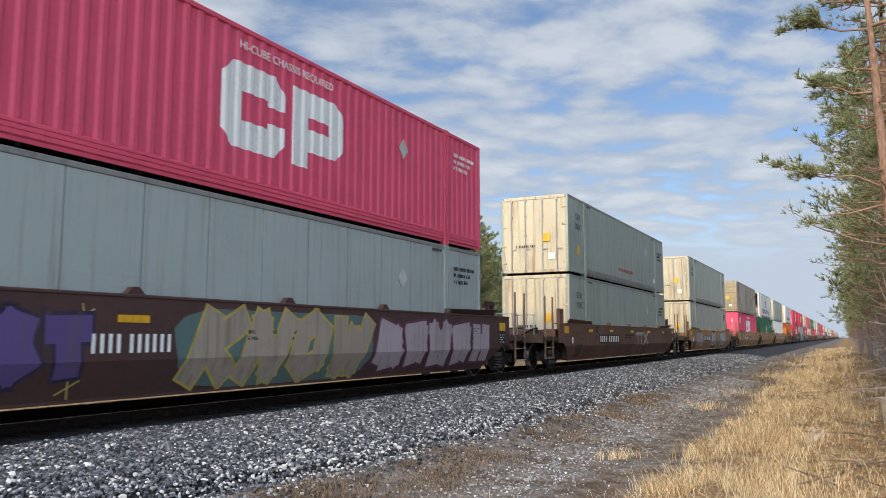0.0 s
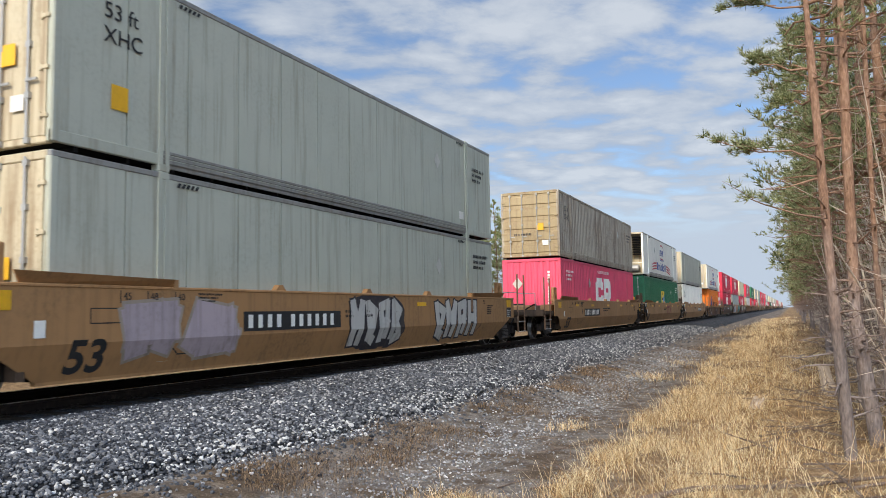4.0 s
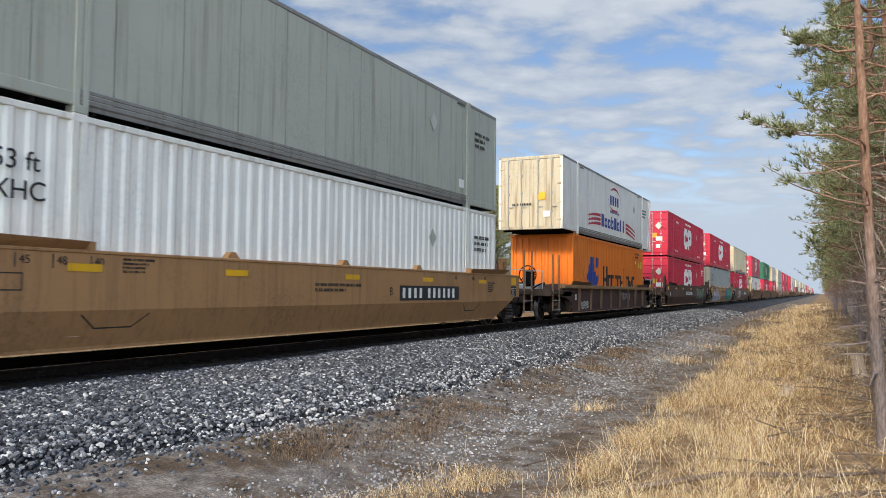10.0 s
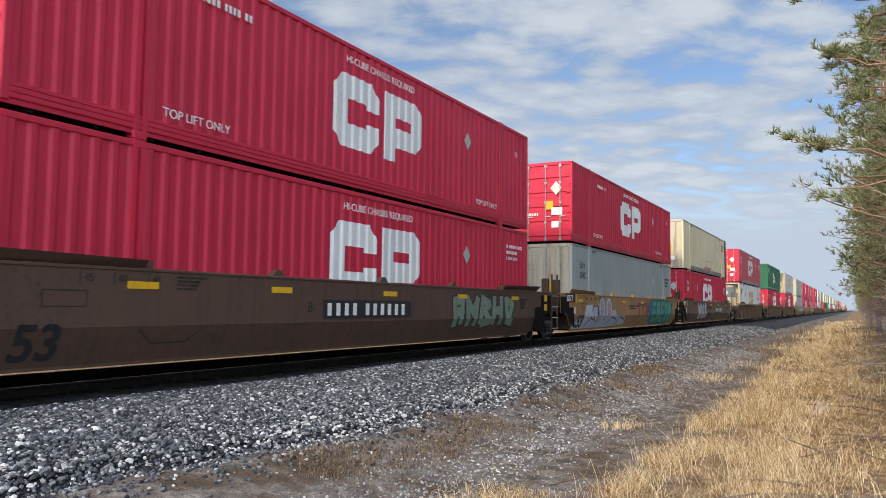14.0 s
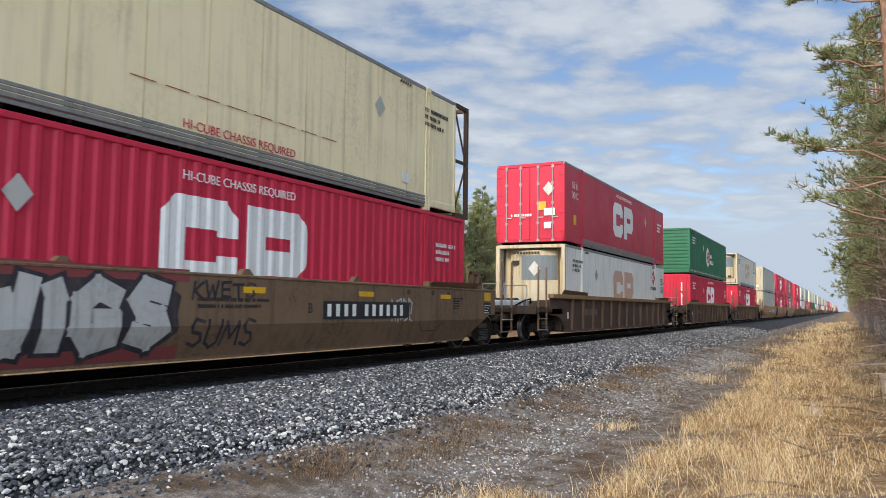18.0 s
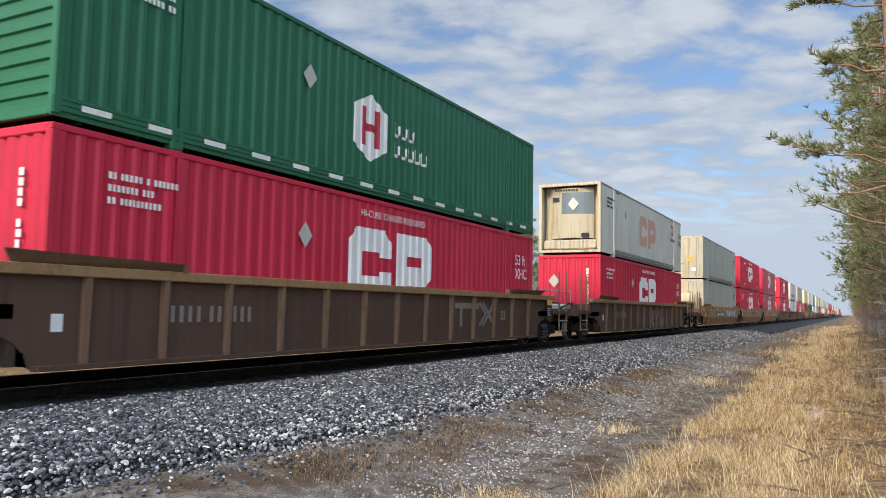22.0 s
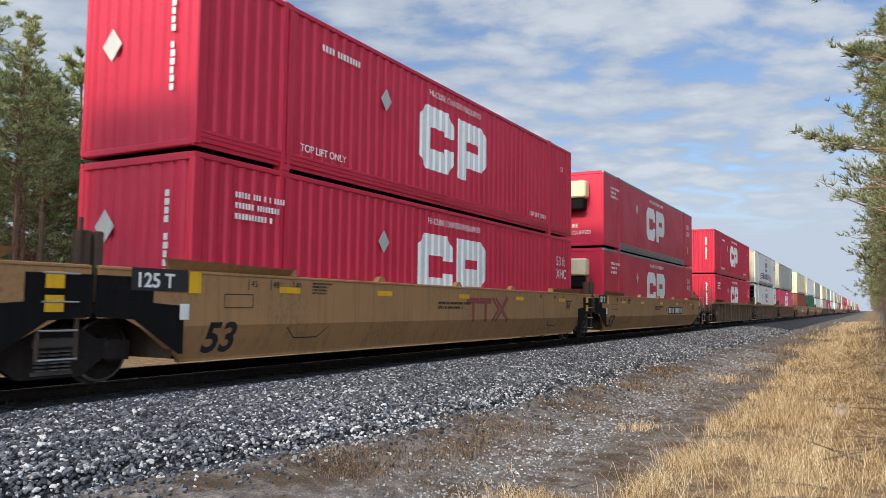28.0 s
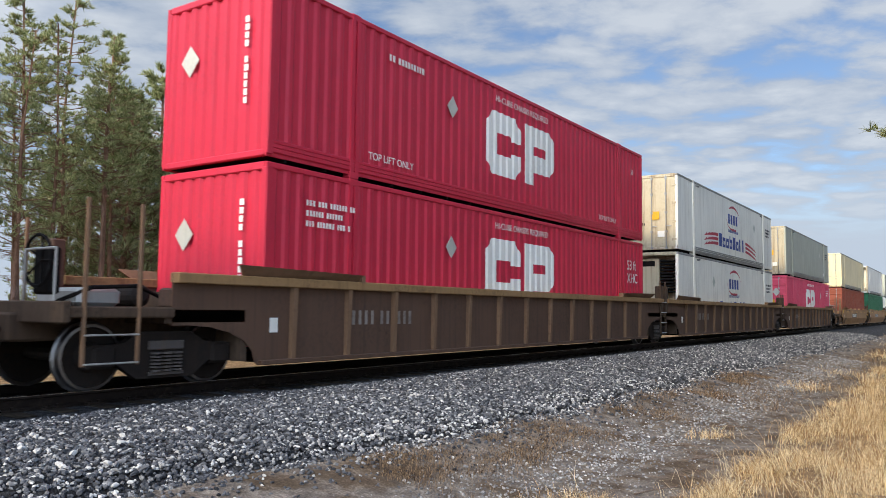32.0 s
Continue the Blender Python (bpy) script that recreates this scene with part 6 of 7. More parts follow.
def ground_mat():
    mt, nt, bs = node_mat("ground_dirt_and_straw")
    n, l = nt.nodes, nt.links
    geo = n.new("ShaderNodeNewGeometry")
    sep = n.new("ShaderNodeSeparateXYZ")
    l.new(geo.outputs["Position"], sep.inputs[0])

    def tex(sc, d):
        q = n.new("ShaderNodeTexNoise")
        q.inputs["Scale"].default_value, q.inputs["Detail"].default_value, q.inputs["Roughness"].default_value = sc, d, 0.65
        l.new(geo.outputs["Position"], q.inputs["Vector"])
        return q.outputs[0]

    def ramp3(src, a, b, c):
        r = n.new("ShaderNodeValToRGB")
        e = r.color_ramp.elements
        e[0].position, e[0].color = 0.32, (*a, 1)
        e[1].position, e[1].color = 0.68, (*c, 1)
        e.new(0.5).color = (*b, 1)
        l.new(src, r.inputs[0])
        return r.outputs[0]
    wob, mid, fine = tex(0.6, 5), tex(5.0, 6), tex(45.0, 4)
    add = n.new("ShaderNodeMath")
    add.operation = "MULTIPLY_ADD"
    add.inputs[1].default_value = 0.5
    l.new(fine, add.inputs[0])
    hf = n.new("ShaderNodeMath")
    hf.operation = "MULTIPLY"
    hf.inputs[1].default_value = 0.5
    l.new(mid, hf.inputs[0])
    l.new(hf.outputs[0], add.inputs[2])
    dirt = ramp3(add.outputs[0], (0.06, 0.05, 0.042), (0.165, 0.14, 0.118), (0.40, 0.355, 0.30))
    straw = ramp3(add.outputs[0], (0.05, 0.031, 0.018), (0.23, 0.145, 0.075), (0.60, 0.42, 0.23))
    humus = ramp3(add.outputs[0], (0.04, 0.03, 0.02), (0.11, 0.08, 0.055), (0.25, 0.195, 0.14))
    patch_mask = n.new("ShaderNodeMapRange")
    patch_mask.inputs[1].default_value, patch_mask.inputs[2].default_value = 0.47, 0.58
    l.new(tex(1.3, 6), patch_mask.inputs[0])
    hm = n.new("ShaderNodeMixRGB")
    l.new(patch_mask.outputs[0], hm.inputs[0])
    l.new(dirt, hm.inputs[1])
    l.new(humus, hm.inputs[2])
    dirt = hm.outputs[0]
    xx = n.new("ShaderNodeMath")
    xx.operation = "MULTIPLY_ADD"
    xx.inputs[1].default_value = 2.6
    l.new(wob, xx.inputs[0])
    l.new(sep.outputs[0], xx.inputs[2])
    mr = n.new("ShaderNodeMapRange")
    mr.inputs[1].default_value, mr.inputs[2].default_value = -1.2, 0.1
    l.new(xx.outputs[0], mr.inputs[0])
    far = n.new("ShaderNodeMapRange")
    far.inputs[1].default_value, far.inputs[2].default_value = -14.0, -16.0
    l.new(sep.outputs[0], far.inputs[0])
    mxm = n.new("ShaderNodeMath")
    mxm.operation = "MAXIMUM"
    l.new(mr.outputs[0], mxm.inputs[0])
    l.new(far.outputs[0], mxm.inputs[1])
    mix = n.new("ShaderNodeMixRGB")
    l.new(mxm.outputs[0], mix.inputs[0])
    l.new(dirt, mix.inputs[1])
    l.new(straw, mix.inputs[2])
    l.new(mix.outputs[0], bs.inputs["Base Color"])
    bs.inputs["Roughness"].default_value = 0.95
    bs.inputs["Specular IOR Level"].default_value = 0.06
    bp = n.new("ShaderNodeBump")
    bp.inputs["Strength"].default_value, bp.inputs["Distance"].default_value = 0.8, 0.04
    l.new(add.outputs[0], bp.inputs["Height"])
    l.new(bp.outputs[0], bs.inputs["Normal"])
    return mt


GXS = [-3000, -800, -200, -90, -60, -40, -30, -22, -18, -15.5, -14.5, -13.6, -12] + [x * 0.25 for x in range(-28, 17)] + [5, 6, 8, 11, 15, 22, 30, 60, 200, 800, 3000]
GYS = [-600, -150, -60, -30, -12, -6, -2] + [0.3 * k for k in range(0, 90)] + [28 + 1.5 * k for k in range(30)] + [80, 100, 130, 170, 230, 320, 450, 700, 1100, 1800, 3000]
sheet("ground", GXS, GYS, lambda x, y: height(x) + (rough_h(x, y) if -14 < x < 20 and -2 < y < 80 else 0), ground_mat(), label="bare dirt track and dry straw-coloured verge")
# darker than the loose stones: shade in gaps and under cars is in the colour
BALLAST_MAT = earth("shaded_crushed_stone", [(0.012, 0.013, 0.015), (0.038, 0.040, 0.045), (0.17, 0.17, 0.17)], 16.0, 0.85, 1.0, 0.05)
BXS = [-15.0, -13.6, -12.9, -12.0, -11, -10, -9, -8.3] + [-7.9 + 0.25 * k for k in range(17)]
BYS = [-60, -20, -6] + [0.4 * k for k in range(0, 80)] + [32 + 2.0 * k for k in range(25)] + [90, 130, 200, 300, 500, 900, 1500]


def edge_at(y):
    """Where the shoulder of the ballast breaks off into the dirt."""
    return -5.0 + 0.30 * noise.noise((0.0, y * 0.22, 5.0)) + 0.16 * noise.noise((0.0, y * 0.9, 2.0)) - 0.5 * max(0.0, 8.0 - y) / 4


def ballast_z(x, y):
    return height(x, BALLAST) + 0.35 * rough_h(x, y) + 0.03 * noise.noise((x * 0.4, y * 0.35, 2.0)) * (1 if x > -7.5 else 0) - 0.25 * min(1.0, max(0.0, (x - edge_at(y) + 0.30) / 0.6))


BALLAST_OB = sheet("ballast", BXS, BYS, ballast_z, BALLAST_MAT, label="crushed-stone ballast shoulder, coloured dark for the shade between its stones")


def stone_mat(name="ballast_stone", stops=((0.0, (0.028, 0.030, 0.035)), (0.35, (0.068, 0.072, 0.080)), (0.74, (0.130, 0.135, 0.146)), (0.92, (0.25, 0.25, 0.25)), (1.0, (0.62, 0.61, 0.58)))):
    """Broken rock; each stone takes a tone of its own."""
    mt, nt, bs = node_mat(name)
    n, l = nt.nodes, nt.links
    geo, tc, ns = n.new("ShaderNodeNewGeometry"), n.new("ShaderNodeTexCoord"), n.new("ShaderNodeTexNoise")
    ns.inputs["Scale"].default_value, ns.inputs["Detail"].default_value = 55.0, 4
    l.new(tc.outputs["Object"], ns.inputs["Vector"])
    r = n.new("ShaderNodeValToRGB")
    e = r.color_ramp.elements
    e[0].position, e[0].color = stops[0][0], (*stops[0][1], 1)
    e[1].position, e[1].color = stops[-1][0], (*stops[-1][1], 1)
    for p, c in stops[1:-1]:
        e.new(p).color = (*c, 1)
    l.new(geo.outputs["Random Per Island"], r.inputs[0])
    mx = n.new("ShaderNodeMixRGB")
    mx.blend_type = "MULTIPLY"
    mx.inputs[0].default_value = 0.7
    q = n.new("ShaderNodeMapRange")
    q.inputs[1].default_value, q.inputs[2].default_value, q.inputs[3].default_value, q.inputs[4].default_value = 0.3, 0.7, 0.55, 1.25
    l.new(ns.outputs[0], q.inputs[0])
    l.new(r.outputs[0], mx.inputs[1])
    l.new(q.outputs[0], mx.inputs[2])
    l.new(mx.outputs[0], bs.inputs["Base Color"])
    bs.inputs["Roughness"].default_value = 0.8
    bs.inputs["Specular IOR Level"].default_value = 0.12
    bp = n.new("ShaderNodeBump")
    bp.inputs["Strength"].default_value, bp.inputs["Distance"].default_value = 0.5, 0.01
    l.new(ns.outputs[0], bp.inputs["Height"])
    l.new(bp.outputs[0], bs.inputs["Normal"])
    return mt


STONE_MAT = stone_mat()


def stone_mesh(rng):
    """A broken stone with 12 corners, about one unit across."""
    m = Mesh()
    pts = []
    for z, r, o in ((-0.32, 0.36, 0.0), (0.0, 0.5, 0.5), (0.34, 0.30, 0.2)):
        for k in range(4):
            a = math.pi / 2 * (k + o) + rng.uniform(-0.35, 0.35)
            rr = r * rng.uniform(0.75, 1.2)
            pts.append((rr * math.cos(a), rr * math.sin(a) * rng.uniform(0.7, 1.0), z * rng.uniform(0.7, 1.2)))
    f = [(3, 2, 1, 0), (8, 9, 10, 11)]
    for j in (0, 4):
        for k in range(4):
            a, b = j + k, j + (k + 1) % 4
            f.append((a, b, b + 4, a + 4))
    return np.array(pts), f


def join_stones(spots, name, mat, label, rng):
    """Many stones as one mesh; spots: (x, y, size)."""
    shapes = [stone_mesh(rng) for _ in range(14)]
    V, F, base = [], [], 0
    for x, y, size in spots:
        p, f = shapes[rng.randrange(14)]
        R = np.array(Euler((rng.uniform(-0.5, 0.5), rng.uniform(-0.5, 0.5), rng.uniform(0, 6.28))).to_matrix())
        q = (p * size * np.array([rng.uniform(0.8, 1.3), 1.0, rng.uniform(0.6, 0.9)])) @ R.T
        z = max(ballast_z(x, y), height(x) + rough_h(x, y)) if x < -3.9 else height(x) + rough_h(x, y)
        V.append(q + np.array([x, y, z + 0.12 * size]))
        F.extend([tuple(base + i for i in g) for g in f])
        base += len(q)
    me = bpy.data.meshes.new(name)
    me.from_pydata(np.concatenate(V).tolist(), [], F)
    me.materials.append(mat)
    tagged(new(name, me), label, "gravel", kind="stuff")


def ballast_stones():
    rng = random.Random(5)
    grey, pale, grit = [], [], []
    # thick near the path, thinner with distance
    for y0, y1, per, lo, hi in ((2.0, 9.0, 820, 0.028, 0.062), (9.0, 16.0, 560, 0.030, 0.068), (16.0, 30.0, 270, 0.036, 0.072), (30.0, 60.0, 90, 0.05, 0.085)):
        for _ in range(int((y1 - y0) * 4.9 * per)):
            x, y = rng.uniform(-8.4, -3.9), rng.uniform(y0, y1)
            e = edge_at(y)
            if x > e and rng.random() < 0.80 + 0.25 * (x - e):
                continue
            s = rng.uniform(lo, hi) * (1.3 if rng.random() < 0.08 else 1.0)
            # clean, pale stone gathers along the break; the upper part is darker
            near = max(0.0, 1 - abs(x - e + 0.35) / 0.8)
            if rng.random() < 0.045 + 0.30 * near * (0.6 + 0.8 * noise.noise((x, y * 0.5, 8.0))):
                pale.append((x, y, s * 0.95))
            else:
                grey.append((x, y, s))
    # fine gravel below the break, strays on the dirt
    for _ in range(9000):
        y = 3.5 + 30 * rng.random() ** 1.6
        x = -3.75 + rng.gauss(0, 0.36) + 0.15 * noise.noise((0.0, y * 0.5, 1.0))
        (grit if rng.random() < 0.85 else pale).append((x, y, rng.uniform(0.014, 0.036) * (1 + 0.03 * y)))
    for _ in range(2600):
        x, y = -3.4 + abs(rng.gauss(0, 0.8)), 3 + 27 * rng.random() ** 1.4
        (grit if rng.random() < 0.8 else pale).append((x, y, rng.uniform(0.012, 0.034)))
    join_stones(grey, "ballast_stones", STONE_MAT, "loose grey crushed stones", rng)
    join_stones(pale, "pale_stones", stone_mat("pale_stone", ((0.0, (0.22, 0.22, 0.215)), (0.5, (0.40, 0.395, 0.38)), (1.0, (0.70, 0.69, 0.66)))), "pale clean stones along the foot of the ballast", rng)
    join_stones(grit, "gravel", stone_mat("grey_grit", ((0.0, (0.10, 0.10, 0.105)), (0.6, (0.24, 0.235, 0.23)), (1.0, (0.45, 0.44, 0.42)))), "fine grey gravel on the dirt", rng)
    # the nearest large ones are pieces of their own
    mats = [paint("stone_dark", (0.10, 0.105, 0.115), 0.85, amount=0.4, streak=0.1), paint("stone_grey", (0.20, 0.205, 0.215), 0.85, amount=0.4, streak=0.1), paint("stone_pale", (0.55, 0.54, 0.51), 0.85, amount=0.3, streak=0.1)]
    meshes = []
    for k in range(9):
        p, f = stone_mesh(rng)
        me = bpy.data.meshes.new("stone")
        me.from_pydata(p.tolist(), [], f)
        me.materials.append(mats[k % 3])
        meshes.append(me)
    for k in range(290):
        x, y = rng.uniform(-7.4, -5.0), rng.uniform(3.2, 9.5)
        s = rng.uniform(0.05, 0.085)
        st = new("stone", meshes[rng.randrange(9)])
        st.parent = BALLAST_OB
        st.matrix_basis = Matrix.LocRotScale((x, y, ballast_z(x, y) + 0.25 * s), Euler((rng.uniform(-0.5, 0.5), rng.uniform(-0.5, 0.5), rng.uniform(0, 6.28))), (s * 1.2, s, s * 0.75))


ballast_stones()


def track():
    for s in (1, -1):
        m = Mesh()
        x = XC + s * 0.755
        m.prism([(x - 0.07, -0.17), (x + 0.07, -0.17), (x + 0.07, -0.155), (x + 0.012, -0.13), (x + 0.012, -0.04), (x + 0.036, -0.03), (x + 0.036, -0.006), (x - 0.036, -0.006), (x - 0.036, -0.03), (x - 0.012, -0.04), (x - 0.012, -0.13), (x - 0.07, -0.155)], "y", -60, 1500)
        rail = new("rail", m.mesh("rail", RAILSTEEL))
        tagged(rail, "rusty steel rail with a polished running surface", "rail", kind="structure")
        q = Mesh()
        q.box(x - 0.034, x + 0.034, -60, 1500, -0.005, 0.0)
        part("rail_head", q, RAILTOP, rail, "polished running surface")

    def tie():
        m = Mesh()
        m.box(-1.30, 1.30, -0.115, 0.115, -0.20, 0.0, 0.012)
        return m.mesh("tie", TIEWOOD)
    me = cached("tie", tie)
    owner = tagged(new("track_ties"), "dark creosoted wooden ties under the rails", "railway ties", kind="structure")
    rng = random.Random(8)
    for k in range(110):
        part("tie", me, TIEWOOD, owner, at=pose(XC + rng.uniform(-0.03, 0.03), -4 + 0.53 * k, -0.155, 0, 0, rng.uniform(-0.7, 0.7)))
    pm = Mesh()
    pm.box(-0.17, 0.17, -0.09, 0.09, 0.0, 0.02)
    for sx in (-0.12, 0.12):
        for sy in (-0.05, 0.05):
            pm.box(sx - 0.014, sx + 0.014, sy - 0.014, sy + 0.014, 0.02, 0.05)
    pme = pm.mesh("tie_plate", RAILSTEEL)
    for k in range(60):
        part("tie_plate", pme, RAILSTEEL, owner, at=pose(XC + 0.755, -4 + 0.53 * k, -0.157))


track()
# ---- trees and verge ----
BARK = earth("pine_bark", [(0.10, 0.06, 0.04), (0.25, 0.145, 0.092), (0.42, 0.27, 0.18)], 3.0, 0.95, 0.8, 0.03, stretch=0.3)


def bark_by_height():
    """Pine bark flakes to orange-red above a grey foot."""
    nt = BARK.node_tree
    n, l = nt.nodes, nt.links
    bs = [q for q in n if q.type == "BSDF_PRINCIPLED"][0]
    src = bs.inputs["Base Color"].links[0].from_socket
    geo, sep, mr, mx, hs, ns = n.new("ShaderNodeNewGeometry"), n.new("ShaderNodeSeparateXYZ"), n.new("ShaderNodeMapRange"), n.new("ShaderNodeMixRGB"), n.new("ShaderNodeHueSaturation"), n.new("ShaderNodeTexNoise")
    ns.inputs["Scale"].default_value, ns.inputs["Detail"].default_value = 2.0, 3
    l.new(geo.outputs["Position"], ns.inputs["Vector"])
    l.new(geo.outputs["Position"], sep.inputs[0])
    ad = n.new("ShaderNodeMath")
    ad.operation = "MULTIPLY_ADD"
    ad.inputs[1].default_value = 2.0
    l.new(ns.outputs[0], ad.inputs[0])
    l.new(sep.outputs[2], ad.inputs[2])
    mr.inputs[1].default_value, mr.inputs[2].default_value = 1.4, 3.2
    l.new(ad.outputs[0], mr.inputs[0])
    hs.inputs["Saturation"].default_value, hs.inputs["Value"].default_value = 0.45, 0.80
    l.new(src, hs.inputs["Color"])
    l.new(mr.outputs[0], mx.inputs[0])
    l.new(hs.outputs[0], mx.inputs[1])
    l.new(src, mx.inputs[2])
    l.new(mx.outputs[0], bs.inputs["Base Color"])


bark_by_height()
BARK_G = earth("grey_bark", [(0.24, 0.185, 0.14), (0.46, 0.375, 0.29), (0.56, 0.47, 0.37)], 3.5, 0.95, 0.8, 0.02, stretch=0.4)
NEEDLE = earth("pine_needles", [(0.12, 0.14, 0.06), (0.27, 0.295, 0.13), (0.46, 0.46, 0.24)], 3.0, 0.7, 0.0, 0.01, island=True)
BARK_D = earth("weathered_dead_wood", [(0.07, 0.05, 0.04), (0.17, 0.125, 0.095), (0.34, 0.27, 0.21)], 5.0, 0.95, 0.8, 0.02)
TURF = earth("dead_turf", [(0.05, 0.034, 0.023), (0.15, 0.10, 0.06), (0.32, 0.22, 0.13)], 3.0, 0.9, 0.0, 0.01, island=True)
STRAW = earth("dry_grass", [(0.26, 0.15, 0.07), (0.68, 0.45, 0.21), (0.96, 0.80, 0.50)], 3.0, 0.8, 0.0, 0.01, island=True)


def let_light_through(mt, share):
    """Thin needles and blades pass part of the light on."""
    nt = mt.node_tree
    n, l = nt.nodes, nt.links
    bs = [q for q in n if q.type == "BSDF_PRINCIPLED"][0]
    out = [q for q in n if q.type == "OUTPUT_MATERIAL"][0]
    tr, mx = n.new("ShaderNodeBsdfTranslucent"), n.new("ShaderNodeMixShader")
    l.new(bs.inputs["Base Color"].links[0].from_socket, tr.inputs["Color"])
    mx.inputs[0].default_value = share
    l.new(bs.outputs[0], mx.inputs[1])
    l.new(tr.outputs[0], mx.inputs[2])
    l.new(mx.outputs[0], out.inputs["Surface"])


NEEDLE_Y = earth("fresh_pine_needles", [(0.17, 0.20, 0.08), (0.38, 0.42, 0.18), (0.58, 0.58, 0.30)], 3.0, 0.7, 0.0, 0.01, island=True)
let_light_through(NEEDLE, 0.45)
let_light_through(NEEDLE_Y, 0.5)
let_light_through(STRAW, 0.3)


def limb(m, a, b, r0, r1, n=5, bend=0.06, rng=random):
    """A bowed, tapering branch in three pieces."""
    a, b = Vector(a), Vector(b)
    L = (b - a).length
    pts = [a, a.lerp(b, 0.35) + Vector((rng.uniform(-1, 1), rng.uniform(-1, 1), rng.uniform(-1, 1))) * L * bend, a.lerp(b, 0.7) + Vector((rng.uniform(-1, 1), rng.uniform(-1, 1), rng.uniform(-1, 1))) * L * bend, b]
    for k in range(3):
        m.tube(pts[k], pts[k + 1], r0 + (r1 - r0) * k / 3, r0 + (r1 - r0) * (k + 1) / 3, n=n, caps=False)
    return pts


def tuft(V, F, c, d, size, rng, blades=9, thin=0.085):
    """A spray of needles at c that points along d."""
    for _ in range(blades):
        e = (d + Vector((rng.uniform(-1, 1), rng.uniform(-1, 1), rng.uniform(-0.8, 1)))).normalized()
        w = e.orthogonal().normalized() * size * thin
        if rng.random() < 0.5:
            w = e.cross(w)
        i = len(V)
        tip = c + e * size * rng.uniform(0.7, 1.2)
        V += [tuple(c - w), tuple(c + w), tuple(tip)]
        F.append((i, i + 1, i + 2))


def pine_meshes(seed, H, crown0, spread, r, n_br, tufts, size, dead=12, blades=9, lean=0.0, sides=8, path=None, droop=-0.10, thin=0.085, boughs=(), rise=0.45, needle=None):
    """Trunk and crown of one pine."""
    rng = random.Random(seed)
    m = Mesh()
    top = Vector((rng.uniform(-lean, lean), rng.uniform(-lean, lean), H))
    mids = [Vector((0, 0, -0.3)), top * 0.33 + Vector((rng.uniform(-0.12, 0.12), rng.uniform(-0.12, 0.12), 0)), top * 0.66 + Vector((rng.uniform(-0.15, 0.15), rng.uniform(-0.15, 0.15), 0)), top]
    if path:
        mids = [Vector(p) for p in path]
    for k in range(3):
        m.tube(mids[k], mids[k + 1], r * (1 - 0.28 * k), r * (1 - 0.28 * (k + 1)) + 0.012, n=sides, caps=False)

    def axis(f):
        k = min(2, int(f * 3))
        return mids[k].lerp(mids[k + 1], f * 3 - k)
    V, F = [], []
    for k in range(n_br):
        f = crown0 + (1 - crown0) * ((k + rng.random()) / n_br)
        a = rng.uniform(0, 6.28)
        taper = 1.0 - ((f - crown0) / (1 - crown0)) ** 1.6
        L = spread * (0.28 + 0.8 * taper) * rng.uniform(0.55, 1.15)
        p = axis(f)
        q = p + Vector((math.cos(a) * L, math.sin(a) * L, L * rng.uniform(droop, rise)))
        pts = limb(m, p, q, 0.012 + 0.012 * L, 0.006, 4, 0.07, rng)
        # needles sit in clumps along side shoots
        for j in range(max(2, tufts // 5)):
            g = rng.uniform(0.30, 1.0)
            c0 = p.lerp(q, g)
            c1 = c0 + ((q - p) * 0.22 + Vector((rng.uniform(-1, 1), rng.uniform(-1, 1), rng.uniform(-0.25, 0.9))) * 0.34 * L) * (1.15 - 0.5 * g)
            m.tube(c0, c1, 0.006, 0.002, n=3, caps=False)
            for i in range(5):
                tuft(V, F, c0.lerp(c1, 0.35 + 0.17 * i) + Vector((rng.uniform(-1, 1), rng.uniform(-1, 1), rng.uniform(-1, 1))) * size * 0.3, (c1 - c0).normalized() + Vector((0, 0, 0.4)), size * rng.uniform(0.7, 1.25), rng, blades, thin)
    for p, q, n_t in boughs:
        p, q = Vector(p), Vector(q)
        pts = limb(m, p, q, 0.013, 0.004, 5, 0.09, rng)
        for j in range(9):
            s = p.lerp(q, rng.uniform(0.35, 1.0))
            e = s + Vector((rng.uniform(-0.6, 0.1), rng.uniform(-0.4, 0.4), rng.uniform(-0.1, 0.35))) * 0.6
            m.tube(s, e, 0.006, 0.002, n=3, caps=False)
            for k in range(n_t * 4):
                tuft(V, F, s.lerp(e, rng.uniform(0.25, 1.0)) + Vector((rng.gauss(0, 0.02), rng.gauss(0, 0.02), rng.gauss(0, 0.02))), Vector((-0.5, 0, 0.6)), size * rng.uniform(0.6, 1.0), rng, blades, thin)
    for k in range(dead):
        f = rng.uniform(0.10, crown0 + 0.1)
        a = rng.uniform(0, 6.28)
        L = spread * rng.uniform(0.25, 0.75)
        p = axis(f)
        q = p + Vector((math.cos(a) * L, math.sin(a) * L, L * rng.uniform(-0.25, 0.3)))
        pts = limb(m, p, q, 0.016, 0.004, 4, 0.09, rng)
        for j in range(3):
            s = pts[1].lerp(pts[3], rng.random())
            m.tube(s, s + Vector((rng.uniform(-1, 1), rng.uniform(-1, 1), rng.uniform(-0.4, 0.7))) * L * 0.35, 0.006, 0.002, n=3, caps=False)
    cm = bpy.data.meshes.new("crown")
    cm.from_pydata(V, [], F)
    cm.materials.append(needle or NEEDLE)
    return m.mesh("trunk", BARK, True), cm


